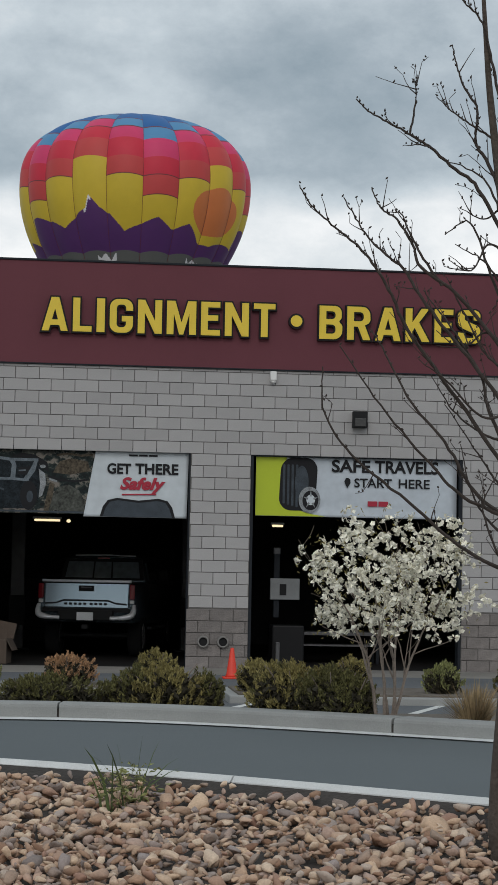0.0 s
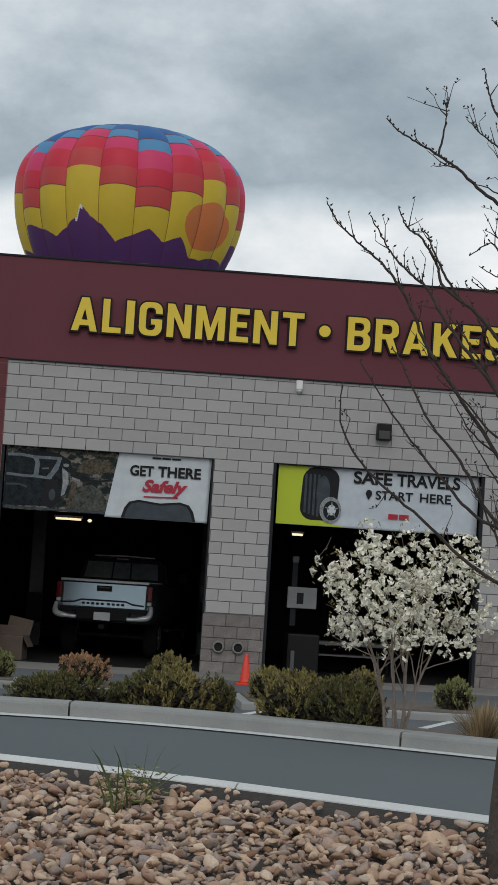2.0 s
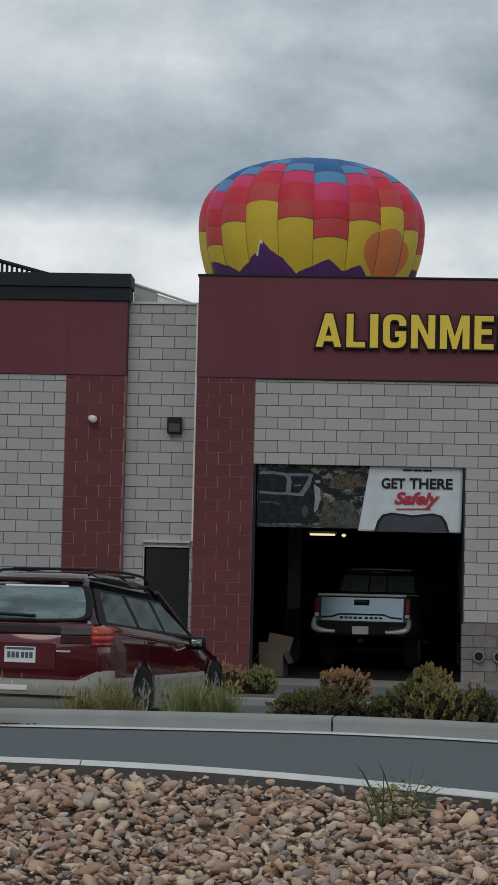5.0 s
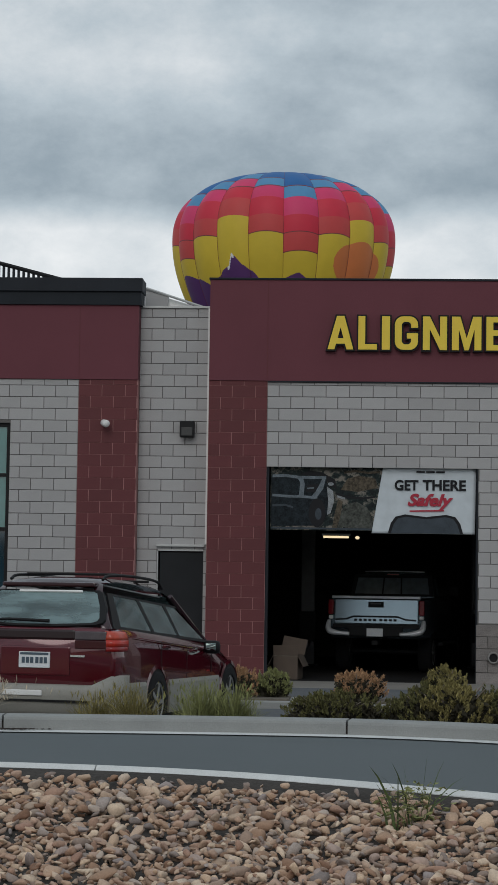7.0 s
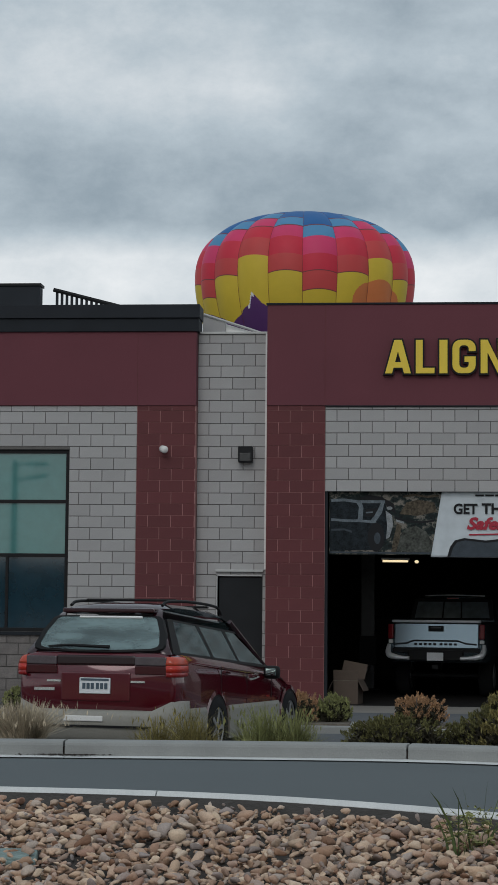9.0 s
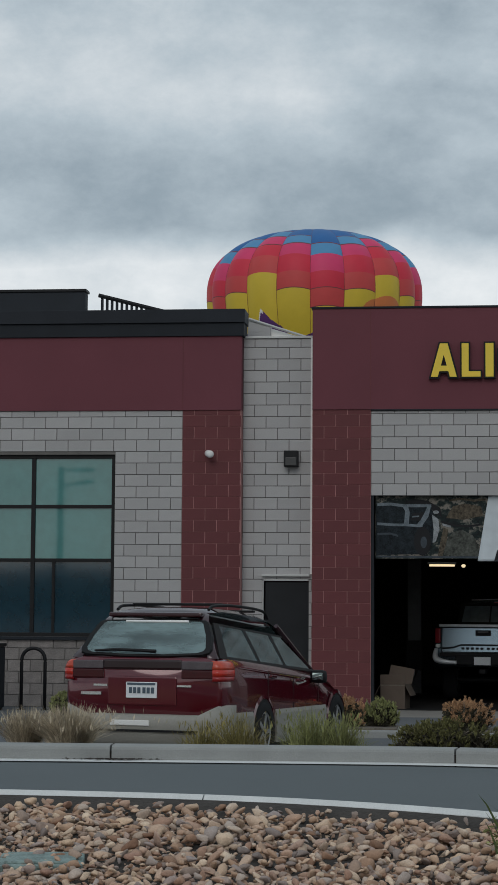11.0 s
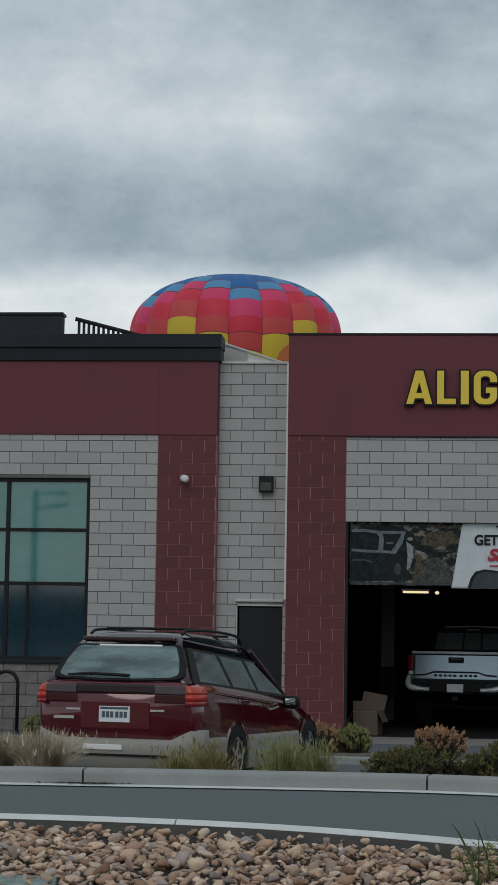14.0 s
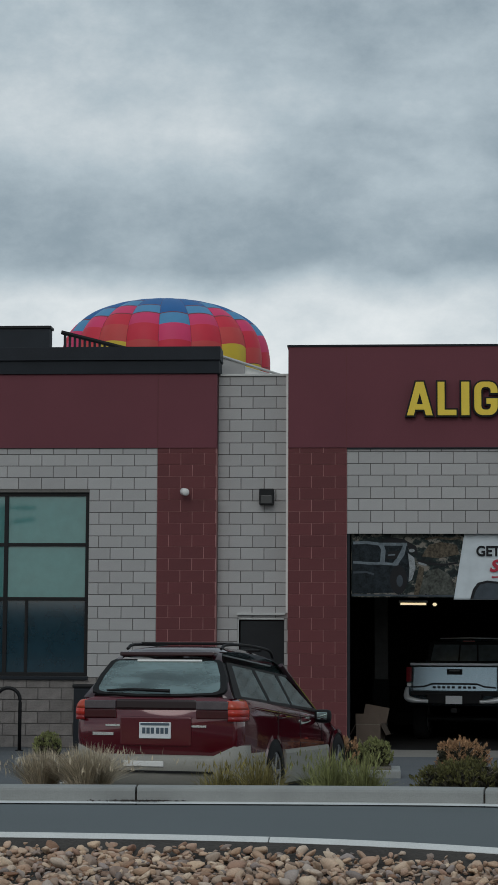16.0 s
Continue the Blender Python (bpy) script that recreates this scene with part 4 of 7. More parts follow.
    stroke("print_hem", [(1.10, 2.635), (2.0, 2.63), (2.86, 2.625)], 0.03, -0.007, M_GREYPRINT)

    o = tagged(empty("slogan_banner", pose(0, y - 0.03, 0)), "white vinyl banner with a slogan above a car outline", "banner")
    part("sheet", rumpled([(2.84, 2.56), (4.61, 2.56), (4.63, 3.70), (3.03, 3.70)], 0.009), M_VINYL, o, smooth=True)
    words(o, "GET", 3.23, -0.012, 3.30, 0.41, 0.185, M_INK, 0.034)
    words(o, "THERE", 3.71, -0.012, 3.305, 0.745, 0.185, M_INK, 0.034)
    words(o, "Safely", 3.455, -0.012, 2.97, 0.785, 0.28, M_REDINK, 0.042, 0.30)
    flat(o, "print_underline", [(3.49, 2.935), (4.08, 2.95), (4.08, 2.975), (3.49, 2.96)], -0.012, M_REDINK)
    flat(o, "print_car_roof", [(3.12, 2.565), (3.17, 2.74), (3.25, 2.85), (3.41, 2.89), (3.78, 2.85), (4.12, 2.89), (4.28, 2.85), (4.36, 2.74), (4.41, 2.565)], -0.012, M_INK)
    flat(o, "print_car_windscreen", [(3.17, 2.565), (3.22, 2.72), (3.29, 2.82), (3.43, 2.85), (3.78, 2.81), (4.10, 2.85), (4.24, 2.82), (4.31, 2.72), (4.36, 2.565)], -0.016, M_GREYPRINT)
    bars(o, 3.60, -0.010, 3.61, 3, 0.15, 0.03, M_INK)

    o = tagged(empty("tyre_banner", pose(0, y, 0)), "lime and pale grey banner showing a tyre and a wheel", "banner")
    part("sheet", rumpled([(5.80, 2.64), (9.33, 2.64), (9.33, 3.67), (5.80, 3.67)], 0.009), mat("pale_blue_vinyl", (0.50, 0.55, 0.60), 0.45, 0, 0.12, 1.2, 0.06, 8), o, smooth=True)
    flat(o, "print_lime_field", [(5.80, 2.645), (7.02, 2.645), (6.70, 2.70), (6.42, 2.80), (6.26, 3.0), (6.22, 3.35), (6.34, 3.66), (5.80, 3.66)], -0.011, M_LIME)
    lean = 0.05
    flat(o, "print_tyre", [(x + lean * (z - 3.2), z) for x, z in rounded(6.22, 6.86, 2.74, 3.66, 0.22, 7)], -0.014, M_INK)
    for i in range(4):
        flat(o, "print_tread", rounded(6.27 + 0.075 * i, 6.31 + 0.075 * i, 2.86 - 0.02 * i, 3.54, 0.018), -0.018, M_GREYPRINT)
    flat(o, "print_tyre_wall", ellipse(6.60, 3.22, 0.12, 0.30), -0.020, M_GREYPRINT)
    flat(o, "print_rim", ellipse(6.74, 2.93, 0.19, 0.23), -0.023, M_PALEPRINT)
    flat(o, "print_rim_bore", ellipse(6.755, 2.92, 0.14, 0.17), -0.026, M_INK)
    flat(o, "print_hub", ellipse(6.76, 2.93, 0.075, 0.09), -0.029, M_VINYL)
    for a in range(5):
        ca, sa = math.cos(radians(72 * a + 18)), math.sin(radians(72 * a + 18))
        flat(o, "print_spoke", [(6.76 + 0.05 * ca - 0.02 * sa, 2.93 + 0.06 * sa + 0.02 * ca), (6.76 + 0.05 * ca + 0.02 * sa, 2.93 + 0.06 * sa - 0.02 * ca), (6.76 + 0.135 * ca, 2.93 + 0.165 * sa)], -0.032, M_PALEPRINT)
    words(o, "SAFE", 7.12, -0.012, 3.42, 0.68, 0.22, M_INK, 0.03)
    words(o, "TRAVELS", 7.88, -0.012, 3.42, 1.12, 0.22, M_INK, 0.03)
    words(o, "START", 7.52, -0.012, 3.165, 0.66, 0.16, M_INK, 0.02)
    words(o, "HERE", 8.30, -0.012, 3.165, 0.55, 0.16, M_INK, 0.02)
    flat(o, "print_pin", [(7.40, 3.15), (7.455, 3.24), (7.45, 3.30), (7.41, 3.33), (7.37, 3.32), (7.345, 3.27), (7.36, 3.22)], -0.011, M_INK)
    bars(o, 7.76, -0.011, 2.84, 2, 0.17, 0.09, M_REDINK)


# ---- balloon ----
LEVELS = [-0.22, -0.06, 0.09, 0.25, 0.37, 0.465, 0.54, 0.59, 0.63]
# skyline of the purple hills: (degrees round the balloon, height)
RIDGE = [(-70, -0.52), (-66, -0.36), (-61, -0.36), (-50, -0.40), (-41, -0.48), (-32, -0.36), (-27, -0.335), (-25, -0.23), (-20, -0.32), (-14.6, -0.37), (-7, -0.52), (2, -0.44), (10.5, -0.40), (18, -0.475), (28, -0.43), (36, -0.55), (45, -0.58), (56, -0.52), (68, -0.56)]


def ridge(az):
    a = (az + 70) % 138 - 70
    for (p, u), (q, v) in zip(RIDGE, RIDGE[1:]):
        if p <= a <= q:
            return u + (v - u) * (a - p) / (q - p)
    return -0.52


def balloon_colour(az, z, gore):
    if z < -0.665:
        return 9 if (abs(az + 18) < 6 or abs(az - 37) < 5) and -0.735 < z < -0.70 + 0.02 * math.cos(az) else 8
    edge = ridge(az)
    if -28 < az < -24 and edge - 0.03 < z < edge + 0.0:
        return 9
    if z < edge:
        return 6
    if ((az - 45) / 16.5) ** 2 + ((z + 0.30) / 0.20) ** 2 < 1:
        return 7
    o = (0, 1, 2, 1)[gore % 4]
    for i in range(5):
        if abs(z - LEVELS[o + i]) < 0.004:
            return 10
        if z < LEVELS[o + i]:
            return i
    return 5


def envelope(z):
    """Radius at height z, both in units of the greatest radius."""
    if z >= 0:
        return max(0.0, 1 - (z / 0.622) ** 2.3) ** (1 / 2.3)
    if z > -0.6:
        return 1 - 0.45 * z * z - 0.0
    return max(0.16, 0.838 - 0.54 * (-0.6 - z) * (1 + 0.25 * (-0.6 - z)))


def build_balloon():
    root = tagged(empty("hot_air_balloon"), "multicoloured hot air balloon with yellow panels over purple hills", "balloon")
    R = 8.5
    zs = [0.6219 * math.sin(math.pi / 2 * (1 - i / 80) ** 0.8) if i else 0.6219 for i in range(80)] + [-0.004 * i for i in range(195)] + [-0.785 - 0.06 * i for i in range(14)]
    for g in range(-10, 10):
        C = 46 if -6 <= g <= 5 else 12
        bm = bmesh.new()
        rows = []
        for z in zs:
            row = []
            for c in range(C + 1):
                az = 2 + 18 * (g + c / C)
                # cloth swells between the load tapes, and puckers at the seams
                swell = 1 - 0.035 * (2 * c / C - 1) ** 2
                r = envelope(z) * swell * R
                a = radians(az)
                swag = 0.018 * (1 - (2 * c / C - 1) ** 2) * max(0.0, min(1.0, (0.58 - z) / 0.3))
                row.append(bm.verts.new((r * math.sin(a), -r * math.cos(a), (z + swag) * R)))
            rows.append(row)
        for a, b, za, zb in zip(rows, rows[1:], zs, zs[1:]):
            for c in range(C):
                f = bm.faces.new((a[c], a[c + 1], b[c + 1], b[c]))
                f.material_index = balloon_colour(2 + 18 * (g + (c + 0.5) / C), (za + zb) / 2, g)
        part("gore", bm, FABRIC, root, smooth=True)
        bm = bmesh.new()
        a = radians(2 + 18 * g)
        tube(bm, [(R * 0.967 * envelope(z) * math.sin(a), -R * 0.967 * envelope(z) * math.cos(a), z * R) for z in zs[2::6]], 0.012, 5)
        part("load_tape", bm, FABRIC[10], root, "dark seam tape")
    return root


BALLOON_PATH = [
    (0, 7.06, 107.97, 29.53), (0.5, 6.23, 107.98, 29.33), (1, 5.52, 107.99, 29.20), (1.5, 4.77, 108.01, 28.85), (2, 4.06, 108.29, 28.76), (2.5, 3.37, 108.54, 28.49),
    (3, 2.69, 108.75, 28.35), (3.5, 2.04, 109.02, 28.10), (4, 1.28, 109.62, 27.96), (4.5, 0.54, 110.22, 27.87), (5, -0.14, 110.85, 27.83), (7.5, -3.88, 113.18, 27.14),
    (8, -4.59, 113.67, 26.98), (8.5, -5.25, 114.18, 26.84), (9, -5.95, 114.55, 26.60), (9.5, -6.69, 115.25, 26.60), (10, -7.43, 115.96, 26.47), (12.5, -11.24, 119.17, 25.82),
    (13, -12.09, 119.40, 25.58), (13.5, -12.76, 119.36, 25.30), (14, -13.40, 119.07, 25.06), (14.5, -14.04, 119.40, 24.94), (15, -14.65, 120.19, 24.83), (15.5, -15.27, 120.91, 24.75),
    (16, -15.80, 121.89, 24.70),
]


# ---- vehicles ----
def wheel(parent, x, y, r, width, side):
    w = empty("wheel", pose(x, y, r))
    w.parent = parent
    turn = pose(0, 0, 0, 0, 90 * side)
    part("tyre", lathe([(r * 0.66, -width / 2), (r * 0.93, -width / 2), (r, -width * 0.36), (r, width * 0.36), (r * 0.93, width / 2), (r * 0.66, width / 2)], 28, m=turn, cap=False), M_RUBBER, w, smooth=True)
    rim = lathe([(r * 0.67, -width * 0.4), (r * 0.67, width * 0.42), (r * 0.60, width * 0.44), (r * 0.56, width * 0.2), (r * 0.1, width * 0.28)], 20, m=turn)
    part("rim", rim, M_ALLOY, w, smooth=True)
    bm = bmesh.new()
    for i in range(5):
        box(bm, -r * 0.07, r * 0.07, r * 0.1, r * 0.6, width * 0.3, width * 0.42, m=turn @ pose(0, 0, 0, 0, 0, 72 * i))
    part("spokes", bm, M_ALLOY, w)


def facet(pts, lift, normal):
    """A pane from an outline of 3D points, lifted along its normal."""
    bm = bmesh.new()
    n = Vector(normal).normalized()
    a = [bm.verts.new(Vector(p) + n * lift) for p in pts]
    b = [bm.verts.new(Vector(p) - n * 0.01) for p in pts]
    bridge(bm, a, b)
    bm.faces.new(a)
    bm.faces.new(b)
    return bm


def body_section(y, prof, wide, foot, top):
    """Half-outline rows (x share, z share) mirrored into one ring at station y."""
    right = [(a * wide, y, foot + (top - foot) * b) for a, b in prof]
    return right + [(-x, yy, z) for x, yy, z in reversed(right)]


def build_wagon():
    o = tagged(empty("estate_car", pose(-0.675, -13.98, 0.098, -0.7, 0, -13.2)), "parked maroon estate car with beige lower cladding and roof rails", "car")
    prof = [(0.88, 0.0), (0.97, 0.06), (1.0, 0.35), (1.0, 0.68), (0.975, 0.86), (0.91, 0.97), (0.80, 1.0)]
    st = [(0.10, 0.80, 0.40, 0.97), (0.14, 0.835, 0.36, 0.99), (0.30, 0.86, 0.24, 1.0), (0.8, 0.87, 0.2, 1.0), (1.6, 0.87, 0.2, 1.0), (2.6, 0.87, 0.2, 0.99), (3.3, 0.865, 0.2, 0.985), (3.55, 0.86, 0.2, 0.95), (4.0, 0.84, 0.22, 0.90), (4.4, 0.80, 0.26, 0.83), (4.62, 0.72, 0.34, 0.74), (4.70, 0.60, 0.42, 0.66)]
    body = part("body", loft([body_section(y, prof, w, f, t) for y, w, f, t in st]), M_MAROON, o, smooth=True)
    # cabin
    cst = [(0.13, 0.78, 0.975, 0.985), (0.20, 0.775, 0.975, 1.08), (0.44, 0.765, 0.975, 1.39), (0.55, 0.765, 0.975, 1.475), (1.0, 0.77, 0.975, 1.535), (1.9, 0.77, 0.975, 1.56), (2.4, 0.77, 0.975, 1.545), (2.7, 0.765, 0.97, 1.48), (3.45, 0.75, 0.955, 0.975)]

    def cab(y, w, f, t):
        tw = w - 0.47 * (t - f)
        right = [(w, y, f), (w - 0.37 * (t - f), y, f + 0.72 * (t - f)), (tw, y, f + 0.93 * (t - f)), (tw - 0.10, y, t), (tw * 0.45, y, t + 0.012)]
        return right + [(-a, b, c) for a, b, c in reversed(right)]
    shell = loft([cab(*s) for s in cst])
    shell.faces.ensure_lookup_table()
    # openings of the tailgate, the sides and the windscreen
    gone = [10 * k + i for k in (0, 1) for i in (3, 4, 5)] + [10 * k + i for k in range(2, 8) for i in (0, 1, 7, 8)] + [70 + i for i in (3, 4, 5)] + [10 * k + 9 for k in range(8)]
    bmesh.ops.delete(shell, geom=[shell.faces[i] for i in gone], context="FACES")
    part("cabin", shell, mat("dark_maroon_paint", (0.030, 0.006, 0.010), 0.12, 0.2, 0.1, 1.5, 0), o, "dark maroon roof and pillars", smooth=True)
    # inside: floor, seats with headrests, dashboard
    part("cabin_floor", boxes((-0.74, 0.74, 0.2, 3.4, 0.985, 0.995)), M_LINING, o)
    for y, xs in ((1.62, (-0.36, 0.0, 0.36)), (2.52, (-0.36, 0.36))):
        part("seat_back", boxes((-0.62, 0.62, y, y + 0.14, 0.99, 1.10) if y < 2 else (-0.60, -0.10, y, y + 0.13, 0.99, 1.14), *(() if y < 2 else ((0.10, 0.60, y, y + 0.13, 0.99, 1.14),)), bevel=0.04), M_SEAT, o, smooth=True)
        for x in xs:
            part("headrest", boxes((x - 0.12, x + 0.12, y + 0.02, y + 0.11, 1.11, 1.27), bevel=0.04), M_SEAT, o, smooth=True)
    part("dashboard", boxes((-0.70, 0.70, 2.98, 3.40, 0.98, 1.03), bevel=0.02), M_BLACK, o)
    part("roof_lining", boxes((-0.46, 0.46, 0.62, 2.55, 1.435, 1.45)), M_LINING, o)
    part("rear_view_mirror", boxes((-0.11, 0.11, 2.74, 2.77, 1.32, 1.38), bevel=0.012), M_BLACK, o)
    for sx in (1, -1):
        bm = tube(bmesh.new(), [(sx * 0.745, 3.42, 0.965), (sx * 0.53, 2.70, 1.46)], 0.03, 7)
        part("windscreen_pillar", bm, bpy.data.materials["dark_maroon_paint"], o)
    part("windscreen", facet([(-0.66, 3.40, 0.985), (0.66, 3.40, 0.985), (0.46, 2.71, 1.46), (-0.46, 2.71, 1.46)], 0.004, (0, 0.56, 0.83)), M_CLEAR, o)
    bpy.data.materials["dark_maroon_paint"].node_tree.nodes["Principled BSDF"].inputs["Coat Weight"].default_value = 0.6
    # rear window: on the sloped tailgate
    rn = Vector((0, -0.79, 0.61))

    def rear(x, s, lift=0.0):
        return Vector((x, 0.165 + 0.255 * s, 1.03 + 0.325 * s))
    pts = []
    for x, s in ((-0.56, -0.04), (-0.2, -0.09), (0.2, -0.09), (0.56, -0.04), (0.62, 0.02), (0.635, 0.12), (0.60, 0.5), (0.535, 0.88), (0.50, 0.94), (0.0, 0.97), (-0.50, 0.94), (-0.535, 0.88), (-0.60, 0.5), (-0.635, 0.12), (-0.62, 0.02)):
        pts.append(rear(x, s))
    mid = rear(0, 0.45)
    bm = bmesh.new()
    rings = [[bm.verts.new(mid + (p - mid) * k + rn * lift) for p in pts] for k, lift in ((1.13, -0.02), (1.10, 0.024), (1.01, 0.030), (0.98, 0.010))]
    for a, b in zip(rings, rings[1:]):
        bridge(bm, a, b)
    part("rear_window_surround", bm, M_BLACK, o, "glossy black surround")
    win = part("rear_window", facet([mid + (p - mid) * 1.01 for p in pts], 0.026, rn), M_CLEAR, o, "hazy grey-green rear window")
    part("window_sticker", facet([rear(x, s) for x, s in ((-0.30, 0.90), (0.38, 0.90), (0.38, 0.95), (-0.30, 0.95))], 0.042, rn), M_WHITE, win, "pale strip along the glass")
    bm = bmesh.new()
    tube(bm, [rear(-0.52, -0.06) + rn * 0.06, rear(-0.3, -0.02) + rn * 0.06, rear(0.14, -0.08) + rn * 0.07], [0.012, 0.016, 0.02], 6)
    part("rear_wiper", bm, M_BLACK, o)
    part("spoiler", boxes((-0.50, 0.50, 0.39, 0.66, 1.400, 1.446), bevel=0.014), bpy.data.materials["dark_maroon_paint"], o)
    # side windows
    for sx in (1, -1):
        def side(y, s):
            return Vector((sx * (0.766 - 0.168 * s), y, 1.0 + 0.325 * s))
        out = (sx, 0, 0.52)
        for a, b, c, d in ((0.20, 0.50, 0.66, 0.42), (1.40, 1.36, 1.46, 1.48), (2.28, 2.22, 2.32, 2.34)):
            part("window_pillar", facet([side(a, -0.06), side(b, 1.06), side(c, 1.06), side(d, -0.06)], 0.008, out), M_BLACK, o, "black window pillar")
        part("window_header", facet([side(0.57, 1.01), side(0.58, 1.07), side(2.70, 1.07), side(2.72, 1.01)], 0.007, out), M_BLACK, o)
        part("window_belt", facet([side(0.24, -0.08), side(0.26, 0.015), side(3.28, 0.015), side(3.42, -0.08)], 0.007, out), M_BLACK, o)
        for k, (ya, yb, yc, yd) in enumerate(((0.42, 0.66, 1.36, 1.40), (1.48, 1.46, 2.22, 2.28), (2.34, 2.32, 2.62, 3.22))):
            part("side_window", facet([side(ya, 0.0), side(yb, 1.03), side(yc, 1.03), side(yd, 0.0)], 0.003, out), M_CLEARSIDE, o)
        bm = bmesh.new()
        xr = sx * 0.50
        tube(bm, spline([(xr, 0.62, 1.49), (xr, 0.80, 1.545), (xr, 1.5, 1.592), (xr, 2.3, 1.60), (xr, 2.5, 1.53)], 6), 0.016, 7)
        part("roof_rail", bm, M_BLACK, o, "black roof rail")
        # mirror
        mbm = boxes((sx * 0.93 - 0.095, sx * 0.93 + 0.095, 2.98, 3.10, 0.84, 0.99), bevel=0.05)
        mir = part("door_mirror", mbm, M_BLACK, o, smooth=True)
        part("mirror_glass", boxes((sx * 0.935 - 0.06, sx * 0.935 + 0.06, 2.97, 2.982, 0.875, 0.955), bevel=0.004), mat("mirror_silver", (0.32, 0.42, 0.40), 0.03, 1.0, 0.0, 1, 0), mir)
        # cladding, sill line, handles
        cl = bmesh.new()
        loft([[(sx * (w + 0.012), y, 0.19), (sx * (w + 0.022), y, 0.26), (sx * (w + 0.022), y, 0.50), (sx * (w + 0.008), y, 0.54), (sx * (w - 0.05), y, 0.54), (sx * (w - 0.05), y, 0.19)] for y, w in ((0.3, 0.86), (0.95, 0.868))], cl)
        loft([[(sx * (w + 0.012), y, 0.19), (sx * (w + 0.022), y, 0.26), (sx * (w + 0.022), y, 0.50), (sx * (w + 0.008), y, 0.54), (sx * (w - 0.05), y, 0.54), (sx * (w - 0.05), y, 0.19)] for y, w in ((1.69, 0.87), (2.6, 0.87), (3.50, 0.865))], cl)
        part("sill_cladding", cl, M_CLAD, o, "beige plastic cladding")
        for y in (1.56, 2.5):
            part("door_handle", boxes((sx * 0.862 - 0.014, sx * 0.862 + 0.014, y, y + 0.17, 0.84, 0.87), bevel=0.006), M_MAROON, o)
        bm = bmesh.new()
        tube(bm, [(sx * 0.858, 0.62, 0.905), (sx * 0.866, 1.6, 0.900), (sx * 0.866, 2.6, 0.893), (sx * 0.860, 3.3, 0.880)], [0.004, 0.010, 0.010, 0.004], 6)
        part("shoulder_crease", bm, M_MAROON, o, smooth=True)
        for y in (1.44, 2.31, 3.22):
            part("door_gap", boxes((sx * 0.8695 - 0.003, sx * 0.8695 + 0.003, y, y + 0.010, 0.42, 0.90)), M_BLACK, o)
        part("rub_strip", boxes((sx * 0.868 - 0.008, sx * 0.868 + 0.008, 1.5, 3.3, 0.60, 0.64), bevel=0.004), M_MAROON, o)
        for y in (1.31, 3.92):
            arch = bmesh.new()
            pr = [(sx * 0.872, y + 0.39 * math.cos(radians(a)), 0.32 + 0.39 * math.sin(radians(a))) for a in range(-18, 199, 12)]
            inn = [(sx * 0.872, y + 0.345 * math.cos(radians(a)), 0.32 + 0.345 * math.sin(radians(a))) for a in range(-18, 199, 12)]
            av, bv = [arch.verts.new(p) for p in pr], [arch.verts.new(p) for p in inn]
            cv = [arch.verts.new((v.co.x + sx * 0.008, v.co.y, v.co.z)) for v in bv]
            for i in range(len(av) - 1):
                arch.faces.new((av[i], av[i + 1], cv[i + 1], cv[i]))
                arch.faces.new((cv[i], cv[i + 1], bv[i + 1], bv[i]))
            part("arch_lip", arch, M_MAROON, o)
            # flat black disc in place of the arch's shaded hollow
            part("wheel_well", lathe([(0.356, 0), (0.356, 0.006)], 24, m=pose(sx * 0.871 - (0.005 if sx > 0 else -0.005), y, 0.32, 0, 90)), M_BLACK, o)
            wheel(o, sx * 0.80, y, 0.32, 0.19, sx)
        # tail lamps wrap round the corner
        def corner(rows):
            bend = spline([(0.735, 0.088, 0), (0.80, 0.094, 0), (0.846, 0.145, 0), (0.868, 0.24, 0), (0.874, 0.36, 0)], 4)
            return loft([[(sx * v.x * q, v.y + p, z) for v in bend] + [(sx * 0.80 * q, 0.34, z), (sx * 0.735 * q, 0.16, z)] for z, q, p in rows])
        lob = part("tail_lamp", corner(((0.868, 1.017, -0.014), (0.90, 1.008, -0.010), (0.935, 0.988, 0.000), (0.955, 0.962, 0.016))), mat("amber_lamp_lens", (0.44, 0.058, 0.030), 0.2, 0, 0.2, 14, 0.05, 40) if sx > 0 else bpy.data.materials["amber_lamp_lens"], o, "amber upper lens of the tail lamp", smooth=True)
        part("red_lens", corner(((0.799, 1.020, -0.014), (0.866, 1.018, -0.014))), M_REDLAMP, lob, "orange-red lens", smooth=True)
        part("brake_lens", corner(((0.752, 1.019, -0.014), (0.798, 1.020, -0.014))), M_DEEPRED, lob, "deep red brake lens", smooth=True)
        part("reverse_lens", boxes((sx * 0.585 - 0.165, sx * 0.585 + 0.165, 0.075, 0.12, 0.865, 0.95), bevel=0.01), mat("grey_reverse_lens", (0.085, 0.070, 0.078), 0.18, 0, 0.2, 10, 0.02) if sx > 0 else bpy.data.materials["grey_reverse_lens"], lob, "smoked grey reverse lens")
        part("inner_lens", boxes((sx * 0.585 - 0.165, sx * 0.585 + 0.165, 0.077, 0.12, 0.775, 0.86), bevel=0.008), M_DARKRED, lob, "dark red inner lens")
        part("headlamp", boxes((sx * 0.58 - 0.13, sx * 0.58 + 0.13, 4.5, 4.66, 0.60, 0.72), bevel=0.03), M_LENS, o)
        part("badge", boxes((sx * 0.45 - 0.075, sx * 0.45 + 0.075, 0.085, 0.1, 0.69, 0.71)), M_CHROME, o)
    part("badge", boxes((-0.66, -0.44, 0.085, 0.1, 0.60, 0.63)), M_CHROME, o)
